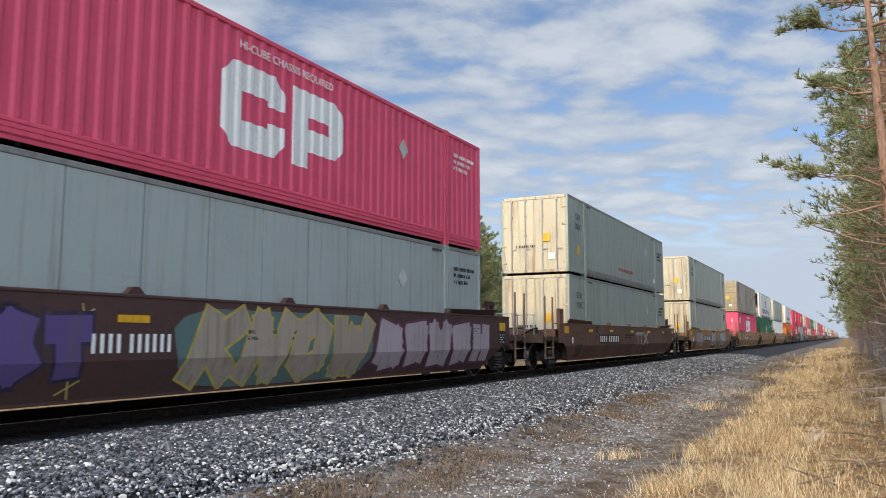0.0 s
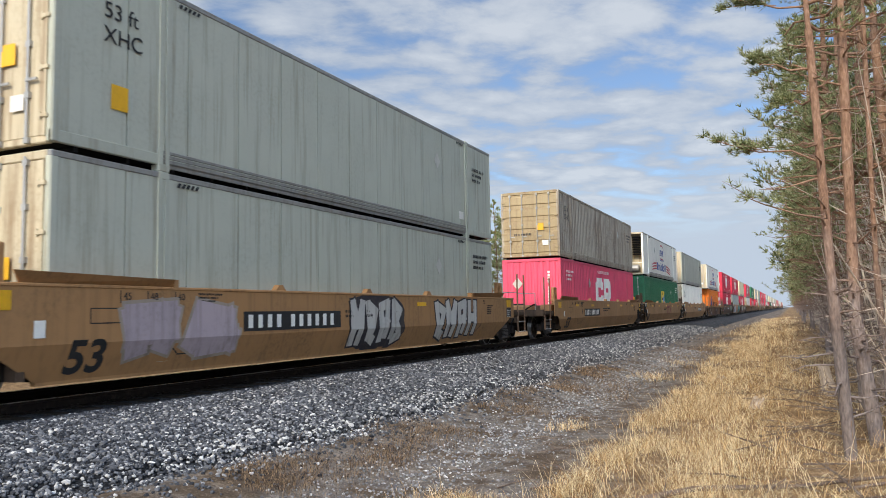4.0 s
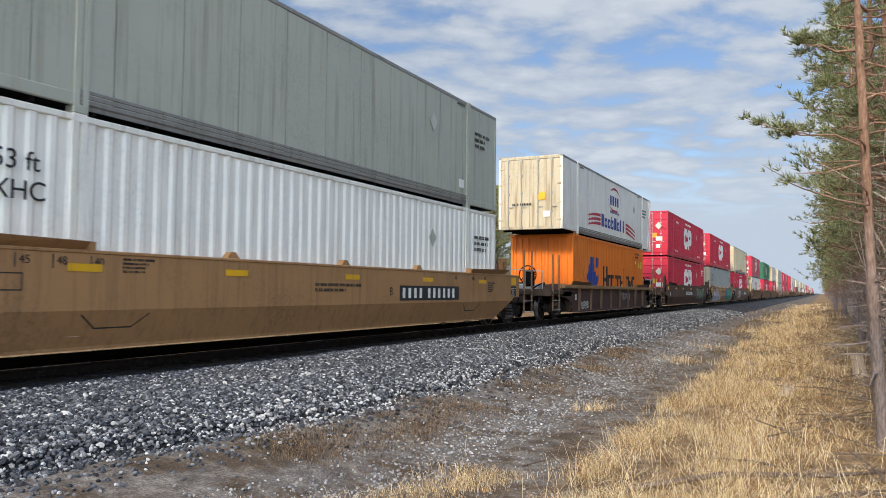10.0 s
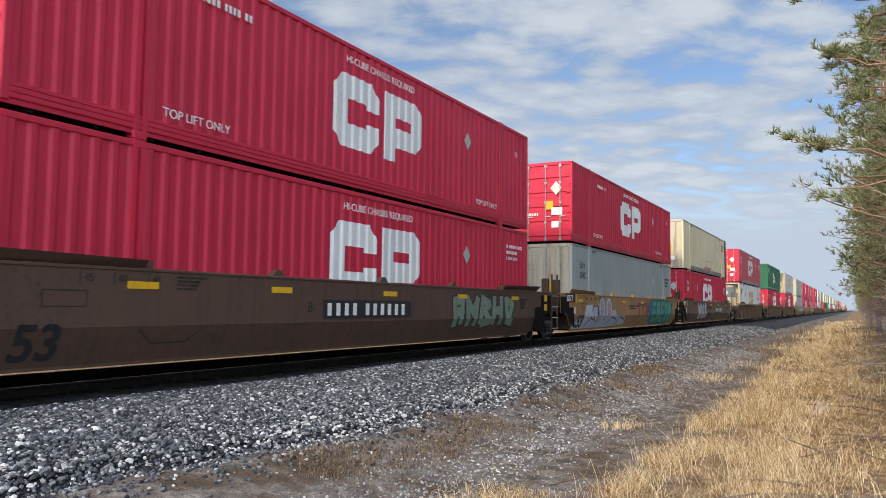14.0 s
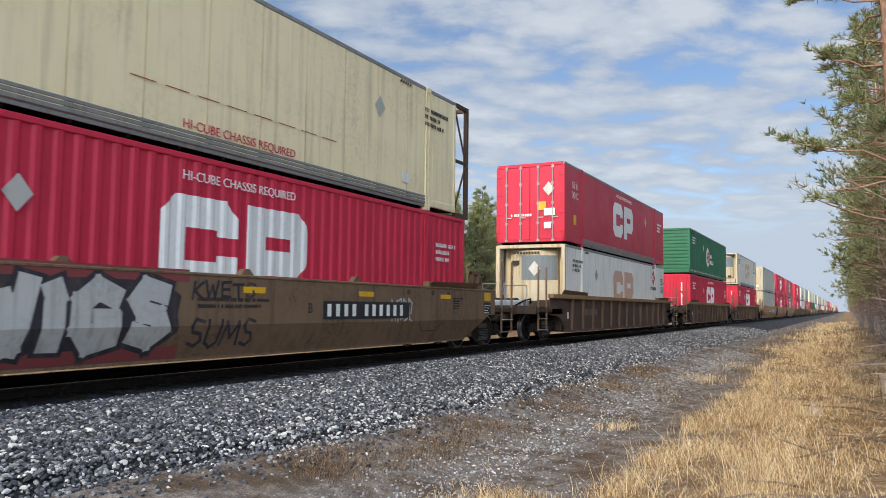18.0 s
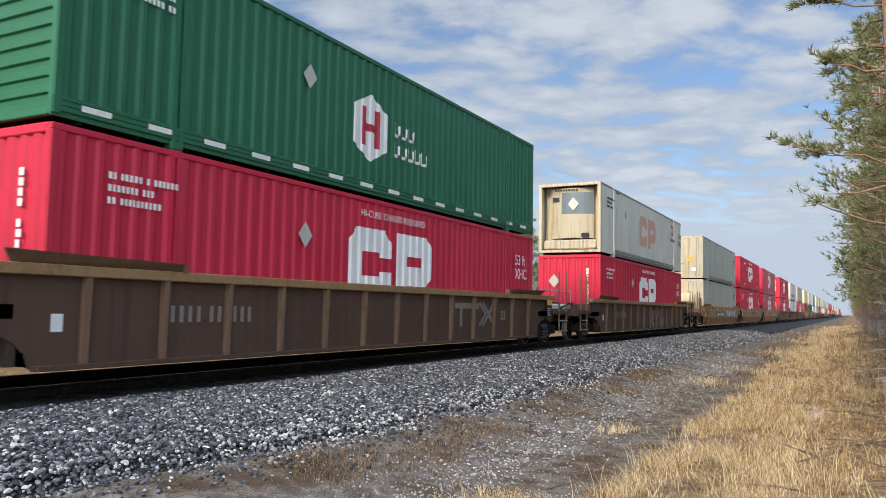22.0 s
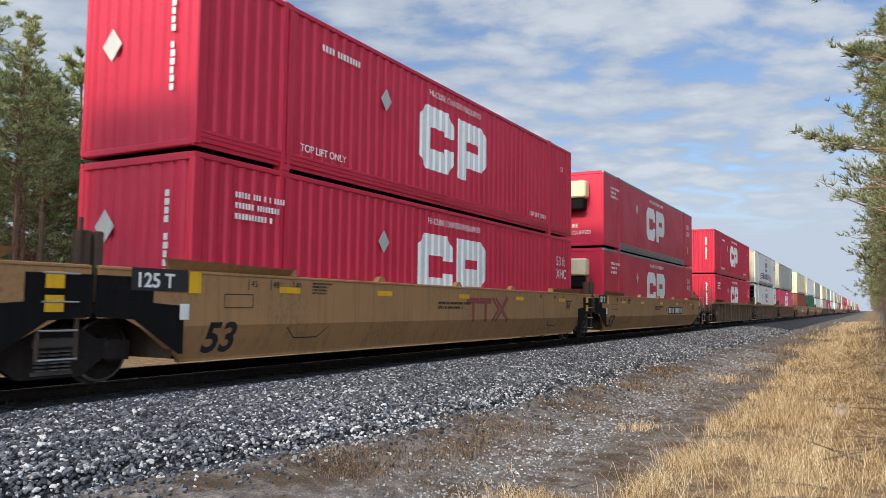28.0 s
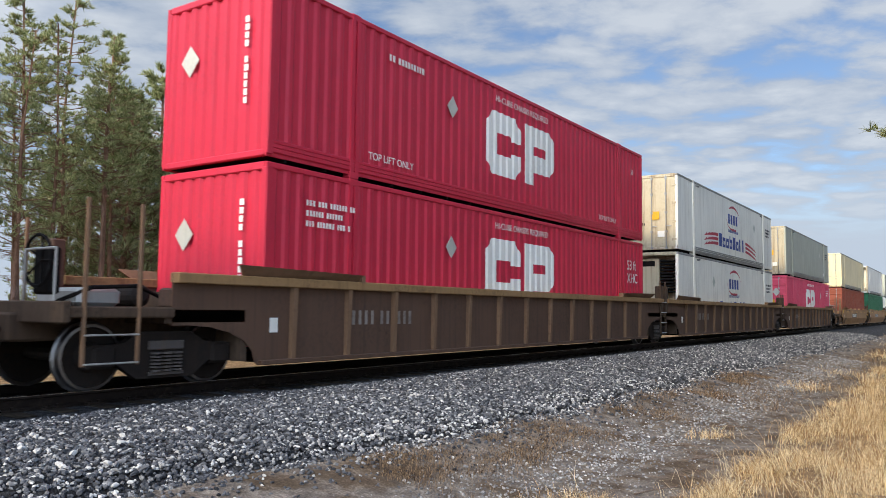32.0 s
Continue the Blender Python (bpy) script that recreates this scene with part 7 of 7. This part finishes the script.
def plant(trunk, crown, m, label, group="", name="pine_tree"):
    t = new(name)
    tagged(t, label, "tree", group)
    part("trunk", trunk, BARK, t)
    part("crown", crown, NEEDLE, t)
    t.matrix_basis = m
    return t


def left_wood():
    """The pine wood beyond the track: slim bare stems at first, then bushy crowns down to the ground."""
    rng = random.Random(21)
    slim = [pine_meshes(100 + k, 12.6 + k * 0.5, 0.34 + 0.07 * (k % 3), 1.30 + 0.2 * (k % 2), 0.095, 66, 20, 0.19, 30, 8, 0.5, thin=0.075, needle=NEEDLE_Y, droop=-0.05, rise=0.5) for k in range(5)]
    bushy = [pine_meshes(140 + k, 10.6 + k * 0.55, 0.10 + 0.05 * (k % 3), 2.25 + 0.2 * (k % 2), 0.14, 116, 30, 0.23, 12, 6, 0.3, thin=0.09, droop=0.0, rise=0.75, needle=NEEDLE_Y) for k in range(5)]
    spots = []
    for depth, step, x in ((0, 1.15, -28.0), (1, 1.7, -31.5), (2, 2.8, -36.0)):
        y = -24.0
        while y < (105 if depth < 1 else 62):
            spots.append((x + rng.uniform(-1.6, 1.6), y + rng.uniform(-0.8, 0.8)))
            y += step * rng.uniform(0.6, 1.4) * (1.0 if y < 17 else 1.10 if y < 65 else 3.0)
    y = 125.0
    while y < 700:
        spots.append((-30 + rng.uniform(-3, 3), y))
        y += 14 + (y - 125) * 0.07
    for x, y in spots:
        thin_one = y < 18.5 + 2.5 * (rng.random() - 0.5) or rng.random() < 0.12
        t, c = (slim if thin_one else bushy)[rng.randrange(5)]
        s = rng.uniform(0.80, 1.06)
        w = s * rng.uniform(0.95, 1.25)
        plant(t, c, Matrix.LocRotScale((x, y, height(x)), Euler((0, 0, rng.uniform(0, 6.28))), (w, w, s)), "slim green pine with a bare lower trunk" if thin_one else "bushy light green pine with low boughs", "pine wood beyond the track")
    # undergrowth under the wood
    V, F = [], []
    for k in range(900):
        x, y = rng.uniform(-38, -24.5), -20 + 100 * rng.random() ** 1.2
        c = Vector((x, y, height(x) + rng.uniform(0.0, 1.3)))
        for j in range(2):
            tuft(V, F, c + Vector((rng.gauss(0, 0.4), rng.gauss(0, 0.4), 0)), Vector((0, 0, 1)), rng.uniform(0.3, 0.6), rng, 6)
    me = bpy.data.meshes.new("undergrowth")
    me.from_pydata(V, [], F)
    me.materials.append(earth("brown_undergrowth", [(0.06, 0.05, 0.03), (0.13, 0.11, 0.055), (0.25, 0.20, 0.10)], 2.0, 0.9, 0.0, 0.01, island=True))
    tagged(new("undergrowth", me), "brown and green undergrowth below the pines", "undergrowth", kind="stuff")


def right_wood():
    """The wood's edge beside the path: slim pines in front, a hedge of crowns beyond."""
    rng = random.Random(31)
    Z = -0.55
    front = [
        # path of the trunk, radius, where the crown starts, spread, branches, tufts, dead branches
        ([(0.54, 8.86, Z - 0.2), (0.44, 8.68, 1.2), (0.36, 8.69, 3.94), (0.15, 9.0, 10.5)], 0.064, 0.66, 0.8, 20, 8, 44),
        ([(0.86, 9.50, Z - 0.2), (0.68, 9.47, 0.95), (0.72, 9.46, 4.1), (0.95, 9.8, 12.5)], 0.084, 0.66, 0.9, 20, 8, 48),
        ([(1.02, 9.9, Z - 0.2), (0.95, 9.9, 1.5), (0.98, 9.9, 4.5), (1.2, 10.0, 8.5)], 0.04, 0.7, 1.0, 14, 10, 26),
        ([(1.35, 11.2, Z - 0.2), (1.30, 11.2, 1.8), (1.22, 11.2, 4.6), (1.3, 11.3, 13.0)], 0.10, 0.45, 1.4, 34, 12, 34),
        ([(0.98, 12.9, Z - 0.2), (0.95, 12.9, 1.8), (0.88, 12.9, 4.4), (1.0, 13.1, 12.0)], 0.09, 0.40, 1.25, 36, 13, 40),
        ([(1.75, 10.2, Z - 0.2), (1.60, 10.2, 2.0), (1.75, 10.2, 5.0), (1.7, 10.3, 12.0)], 0.085, 0.6, 1.4, 24, 11, 38),
        ([(2.1, 12.2, Z - 0.2), (2.0, 12.2, 2.0), (2.05, 12.2, 5.0), (2.2, 12.3, 13.0)], 0.11, 0.45, 1.8, 36, 11, 38),
        ([(1.5, 15.2, Z - 0.2), (1.5, 15.2, 2.0), (1.4, 15.2, 5.0), (1.5, 15.3, 12.0)], 0.10, 0.34, 1.7, 42, 12, 46),
        ([(2.4, 16.0, Z - 0.2), (2.4, 16.0, 2.0), (2.3, 16.0, 5.0), (2.4, 16.3, 13.0)], 0.11, 0.35, 2.0, 42, 12, 34),
        ([(1.7, 18.6, Z - 0.2), (1.7, 18.6, 2.0), (1.6, 18.6, 5.0), (1.7, 18.7, 12.0)], 0.10, 0.28, 2.0, 46, 12, 46),
        ([(2.9, 13.6, Z - 0.2), (2.9, 13.6, 2.0), (2.8, 13.6, 5.0), (2.9, 13.7, 12.0)], 0.10, 0.40, 2.0, 40, 11, 34),
        ([(2.7, 19.6, Z - 0.2), (2.7, 19.6, 2.0), (2.6, 19.6, 5.0), (2.7, 19.7, 12.0)], 0.10, 0.22, 2.1, 50, 12, 30),
    ]
    # the low boughs that hang out towards the line
    base = Vector(front[0][0][0])
    low = [(Vector((0.36, 8.69, 2.55)) - base, Vector((-0.52, 8.55, 2.80)) - base, 3), (Vector((0.40, 8.69, 1.95)) - base, Vector((-0.36, 8.5, 2.22)) - base, 1),
           (Vector((0.36, 8.69, 3.5)) - base, Vector((-0.15, 8.9, 3.75)) - base, 4), (Vector((0.36, 8.69, 3.2)) - base, Vector((0.0, 9.1, 3.3)) - base, 3), (Vector((0.34, 8.7, 4.2)) - base, Vector((-0.25, 8.9, 4.4)) - base, 4)]
    for k, (p, r, c0, sp, nb, tf, dd) in enumerate(front):
        base = Vector(p[0])
        t, c = pine_meshes(300 + k, 12, c0, sp, r, nb, tf * 3, 0.115, dd, 12, thin=0.045, path=[Vector(q) - base for q in p], sides=10, droop=-0.15, boughs=low if k == 0 else ())
        plant(t, c, Matrix.Translation(base), "slim reddish-barked pine with dead lower branches", "pines beside the path")
    far = [pine_meshes(220 + k, 12.0 + k, 0.20, 2.1, 0.13, 66, 30, 0.20, 60, 8, 0.2, thin=0.085) for k in range(4)]
    y = 20.5
    while y < 600:
        for row in range(3 if y < 45 else 2 if y < 150 else 1):
            x = 1.45 + row * 2.6 + rng.uniform(-0.5, 0.8) + 0.002 * y
            t, c = far[rng.randrange(4)]
            s = rng.uniform(0.70, 1.05)
            plant(t, c, Matrix.LocRotScale((x, y + rng.uniform(-1, 1), height(x)), Euler((0, 0, rng.uniform(0, 6.28))), (s, s, s)), "pine at the edge of the wood", "wood beside the path")
        y += 3.3 + max(0, y - 40) * 0.07


def brush():
    """Leafless scrub along the wood's edge."""
    rng = random.Random(41)
    m = Mesh()
    for k in range(1500):
        y = 9.3 + 75 * rng.random() ** 1.9
        x = 1.15 + 0.010 * y + rng.random() ** 1.2 * 3.2
        h = rng.uniform(0.8, 4.6)
        b = Vector((x, y, height(x) - 0.05))
        t = b + Vector((rng.uniform(-0.9, 0.4), rng.uniform(-0.5, 0.5), h))
        pts = limb(m, b, t, 0.008 + 0.003 * h, 0.003, 3, 0.07, rng)
        for j in range(6):
            s = b.lerp(t, rng.uniform(0.25, 0.98))
            e = s + Vector((rng.uniform(-1, 0.8), rng.uniform(-1, 1), rng.uniform(-0.2, 1))) * h * 0.22
            m.tube(s, e, 0.005, 0.0015, n=3, caps=False)
    me = m.mesh("brush", BARK_G)
    tagged(new("brush", me), "tangle of bare grey-brown twigs", "brush", kind="stuff")


def fallen_branch(a, b, r, seed):
    rng = random.Random(seed)
    m = Mesh()
    limb(m, a, b, r, r * 0.4, 7, 0.035, rng)
    ob = tagged(new("fallen_branch", m.mesh("fallen_branch", BARK_D, True)), "fallen grey-brown branch lying in dry grass", "branch", "fallen branches")
    for k in range(5):
        s = Vector(a).lerp(Vector(b), rng.uniform(0.2, 0.95))
        q = Mesh()
        q.tube(s, s + Vector((rng.uniform(-0.4, 0.4), rng.uniform(-0.4, 0.4), rng.uniform(0.0, 0.15))), r * 0.3, r * 0.08, n=4, caps=False)
        part("twig", q, BARK_D, ob)


def litter():
    rng = random.Random(61)
    fallen_branch((-1.5, 6.55, height(-1.5) + 0.05), (0.75, 7.55, height(0.75) + 0.08), 0.030, 1)
    fallen_branch((-0.9, 6.6, height(-0.9) + 0.05), (0.9, 6.35, height(0.9) + 0.08), 0.018, 2)
    for k in range(70):
        x, y = rng.uniform(-3.4, -1.2), 5.2 + 14 * rng.random() ** 1.5
        L, a = rng.uniform(0.2, 0.7), rng.gauss(0.3, 0.9)
        x2, y2 = x + L * math.cos(a), y + L * math.sin(a)
        fallen_branch((x, y, height(x) + 0.02), (x2, y2, height(x2) + rng.uniform(0.01, 0.05)), rng.uniform(0.004, 0.009), 200 + k)
    for k in range(60):
        y = 5.5 + 22 * rng.random() ** 1.4
        x = rng.uniform(-1.2, 2.0)
        L, a = rng.uniform(0.5, 1.8), rng.uniform(0, 3.14)
        x2, y2 = x + L * math.cos(a), y + L * math.sin(a)
        fallen_branch((x, y, height(x) + 0.05), (x2, y2, height(x2) + rng.uniform(0.03, 0.22)), rng.uniform(0.007, 0.016), 10 + k)
    for x, y, a in ((-4.2, 8.15, 0.3), (-2.9, 9.4, 0.9), (-2.2, 8.2, 2.4), (-3.3, 12.4, 0.5), (-3.0, 17.5, 1.0), (-2.4, 7.4, 0.2)):
        z = height(x) if x > -3.9 else ballast_z(x, y)
        fallen_branch((x, y, z + 0.03), (x + 0.45 * math.cos(a), y + 0.45 * math.sin(a), z + 0.05), 0.011, int(90 + x * 7 + y))


def grass():
    """Wispy dry grass in tussocks, with matted straw and bare litter between."""
    rng = random.Random(51)
    V, F = [], []

    def top_z(x, y):
        return height(x) + rough_h(x, y) if x > -3.9 else max(ballast_z(x, y), height(x) + rough_h(x, y))

    def blade(x, y, z, hh, bx, by, w, tip=1.0):
        t = rng.uniform(0, 3.14)
        dx, dy = math.cos(t) * w, math.sin(t) * w
        i = len(V)
        V.extend([(x - dx, y - dy, z - 0.02), (x + dx, y + dy, z - 0.02), (x + bx * 0.22 + dx * 0.8, y + by * 0.22 + dy * 0.8, z + hh * 0.55), (x + bx * 0.22 - dx * 0.8, y + by * 0.22 - dy * 0.8, z + hh * 0.55),
                  (x + bx * 0.62 + dx * 0.5, y + by * 0.62 + dy * 0.5, z + hh * 0.92), (x + bx * 0.62 - dx * 0.5, y + by * 0.62 - dy * 0.5, z + hh * 0.92), (x + bx, y + by, z + hh * tip)])
        F.extend([(i, i + 1, i + 2, i + 3), (i + 3, i + 2, i + 4, i + 5), (i + 5, i + 4, i + 6)])

    def tussock(x, y, n, h, spread, lay=0.7):
        z = top_z(x, y)
        lean = rng.uniform(0, 6.28)
        for _ in range(n):
            hh = h * rng.uniform(0.3, 1.15)
            a, b = rng.gauss(lean, 1.9), rng.uniform(0.25, 1.2) * lay * hh
            blade(x + rng.gauss(0, spread), y + rng.gauss(0, spread), z, hh, math.cos(a) * b, math.sin(a) * b, (0.0009 + 0.00012 * y) * rng.uniform(0.7, 1.4), rng.uniform(0.6, 1.02))
    # tussocks along the verge, thickest near its edge
    for _ in range(3000):
        y = 5.0 + 34 * rng.random() ** 1.8
        x = -1.98 + abs(rng.gauss(0, 1.05)) + 0.32 * noise.noise((0, y * 0.35, 3)) - 0.012 * y
        d = noise.noise((x * 1.1, y * 0.7, 6.0))
        if d < -0.04 or (y > 20 and d < 0.08):
            continue
        tussock(x, y, 24, rng.uniform(0.12, 0.34) * (0.7 + 0.8 * max(0.0, d)) * (1.0 if y < 14 else 0.8), 0.10, 1.35)
    # long arching blades among them
    for _ in range(1500):
        y = 5.0 + 18 * rng.random() ** 1.5
        x = -2.0 + 3.6 * rng.random() ** 1.2
        a, q, hh = rng.uniform(0, 6.28), rng.uniform(0.10, 0.55), rng.uniform(0.18, 0.52)
        blade(x, y, top_z(x, y), hh, math.cos(a) * q, math.sin(a) * q, 0.0013 + 0.00012 * y, rng.uniform(0.55, 1.0))
    # matted straw and needles that lie flat
    for _ in range(15000):
        y = 4.5 + 34 * rng.random() ** 1.8
        x = -2.0 + 6.0 * rng.random()
        if noise.noise((x * 1.7, y * 1.2, 31.0)) < -0.15:
            continue
        z, a, q = top_z(x, y), rng.uniform(0, 6.28), rng.uniform(0.08, 0.30)
        for k in range(3):
            blade(x + rng.gauss(0, 0.1), y + rng.gauss(0, 0.1), z + 0.02, rng.uniform(0.01, 0.06), math.cos(a + k) * q, math.sin(a + k) * q, 0.0012 + 0.00014 * y, 0.3)
    # the low fringe along the near edge of the dirt
    for _ in range(420):
        y = 4.3 + 2.7 * rng.random() ** 0.8
        x = -2.95 - (6.6 - y) * 0.35 + rng.gauss(0, 0.20)
        tussock(x, y, 10, rng.uniform(0.04, 0.13), 0.07, 1.3)
    for cx, cy, s in ((-3.15, 11.6, 0.12), (-3.3, 20.5, 0.30), (-2.4, 26, 0.6), (-1.6, 38, 0.8), (-0.9, 54, 1.2), (-1.2, 46, 0.8)):
        for _ in range(int(60 * s + 12)):
            tussock(cx + rng.gauss(0, s), cy + rng.gauss(0, s * 1.6), 12, rng.uniform(0.06, 0.16) * (1 + 0.02 * cy), 0.1)
    for _ in range(1100):
        y = 34 + 85 * rng.random() ** 1.3
        x = -1.7 + rng.gauss(0, 0.85) + 0.5 * noise.noise((0, y * 0.15, 9.0))
        if noise.noise((x * 0.6, y * 0.2, 19.0)) > -0.05:
            tussock(x, y, 12, rng.uniform(0.14, 0.34), 0.25, 1.2)
    # single tall stalks
    for _ in range(26):
        x, y = rng.uniform(-3.6, -1.6), rng.uniform(4.8, 8.0)
        blade(x, y, top_z(x, y), rng.uniform(0.12, 0.32), rng.uniform(-0.2, 0.2), rng.uniform(-0.2, 0.2), 0.0014)
    me = bpy.data.meshes.new("dry_grass")
    me.from_pydata(V, [], F)
    me.materials.append(STRAW)
    tagged(new("dry_grass", me), "wispy dry golden grass and matted straw", "grass", kind="stuff")
    # dead turf on the ledge below the stones, and dark litter on the dirt
    V.clear()
    F.clear()
    for _ in range(1700):
        y = 5.6 + 16 * rng.random() ** 1.3
        x = edge_at(y) + 0.50 + rng.gauss(0, 0.26)
        if noise.noise((x * 0.8, y * 0.5, 12.0)) > -0.1:
            tussock(x, y, 14, rng.uniform(0.02, 0.09), 0.09, 2.0)
    for _ in range(900):
        y = 5.0 + 22 * rng.random() ** 1.4
        x = rng.uniform(-3.6, -1.4)
        if noise.noise((x * 0.9, y * 0.6, 15.0)) > 0.05:
            tussock(x, y, 5, rng.uniform(0.015, 0.05), 0.09, 3.0)
    for _ in range(4200):
        y = 5.0 + 26 * rng.random() ** 1.6
        x = rng.uniform(-2.0, 2.4)
        if noise.noise((x * 1.3, y * 0.9, 25.0)) > -0.05:
            tussock(x, y, 7, rng.uniform(0.015, 0.07), 0.09, 2.6)
    for _ in range(2600):
        x, y = rng.uniform(-3.9, 1.6), 15 + 60 * rng.random() ** 1.25
        if noise.noise((x * 0.7, y * 0.25, 17.0)) > -0.12:
            tussock(x, y, 10, rng.uniform(0.05, 0.20), 0.22, 1.6)
    me = bpy.data.meshes.new("dead_turf")
    me.from_pydata(V, [], F)
    me.materials.append(TURF)
    tagged(new("dead_turf", me), "brown matted dead turf beside the stones", "turf", kind="stuff")


def stump(x, y, r, h, lean):
    """A weathered stump with a broken, uneven top."""
    rng = random.Random(int(x * 100))
    m = Mesh()
    n = 12
    rings = []
    for z, k in ((-0.15, 1.5), (0.05, 1.15), (0.4 * h, 1.0), (h, 0.9)):
        rings.append([(k * r * math.cos(6.283 * a / n) * rng.uniform(0.9, 1.1) + lean * z, k * r * math.sin(6.283 * a / n) * rng.uniform(0.9, 1.1), z + (rng.uniform(-0.06, 0.06) if z == h else 0)) for a in range(n)])
    for lo, hi in zip(rings, rings[1:]):
        for a in range(n):
            m.quad(lo[a], lo[(a + 1) % n], hi[(a + 1) % n], hi[a])
    for a in range(n):
        m.tri(rings[-1][a], rings[-1][(a + 1) % n], (lean * h, 0, h - 0.03))
    ob = new("tree_stump", m.mesh("tree_stump", BARK_G))
    ob.matrix_basis = pose(x, y, height(x))
    tagged(ob, "weathered grey tree stump in dry litter", "stump")


stump(0.62, 16.0, 0.11, 0.42, -0.2)
stump(-0.55, 13.2, 0.09, 0.16, 0.4)
stump(-1.5, 18.6, 0.12, 0.14, 0.5)
litter()
left_wood()
right_wood()
brush()
grass()
# ---- what moves ----
SPEED = [(0.0, 0.0), (2.0, 21.45), (4.0, 43.2), (6.0, 65.4), (8.0, 87.6), (12.0, 131.75), (16.0, 175.8), (20.0, 219.4), (24.0, 262.75), (28.0, 305.77), (32.0, 348.77)]


def gone(t):
    """Metres that the train has run by t."""
    return float(np.interp(t, [p[0] for p in SPEED], [p[1] for p in SPEED]))


def motions():
    for thing, start, z in MOVERS:
        walk(thing, [(t, pose(XC, start - s, z)) for t, s in SPEED])
    for wheel, (x, y, z), start in SPINNERS:
        # it turns while it is near enough to be seen turning
        times = [k / 30 for k in range(0, 961, 1) if -9 < start - gone(k / 30) < 30]
        if len(times) < 3:
            continue
        rows = [(t, pose(x, y, z, math.degrees(gone(t) / 0.415) % 360.0)) for t in times]
        if times[0] > 0:
            rows.insert(0, (0.0, rows[0][1]))
        if times[-1] < 32:
            rows.append((32.0, rows[-1][1]))
        walk(wheel, rows)


motions()
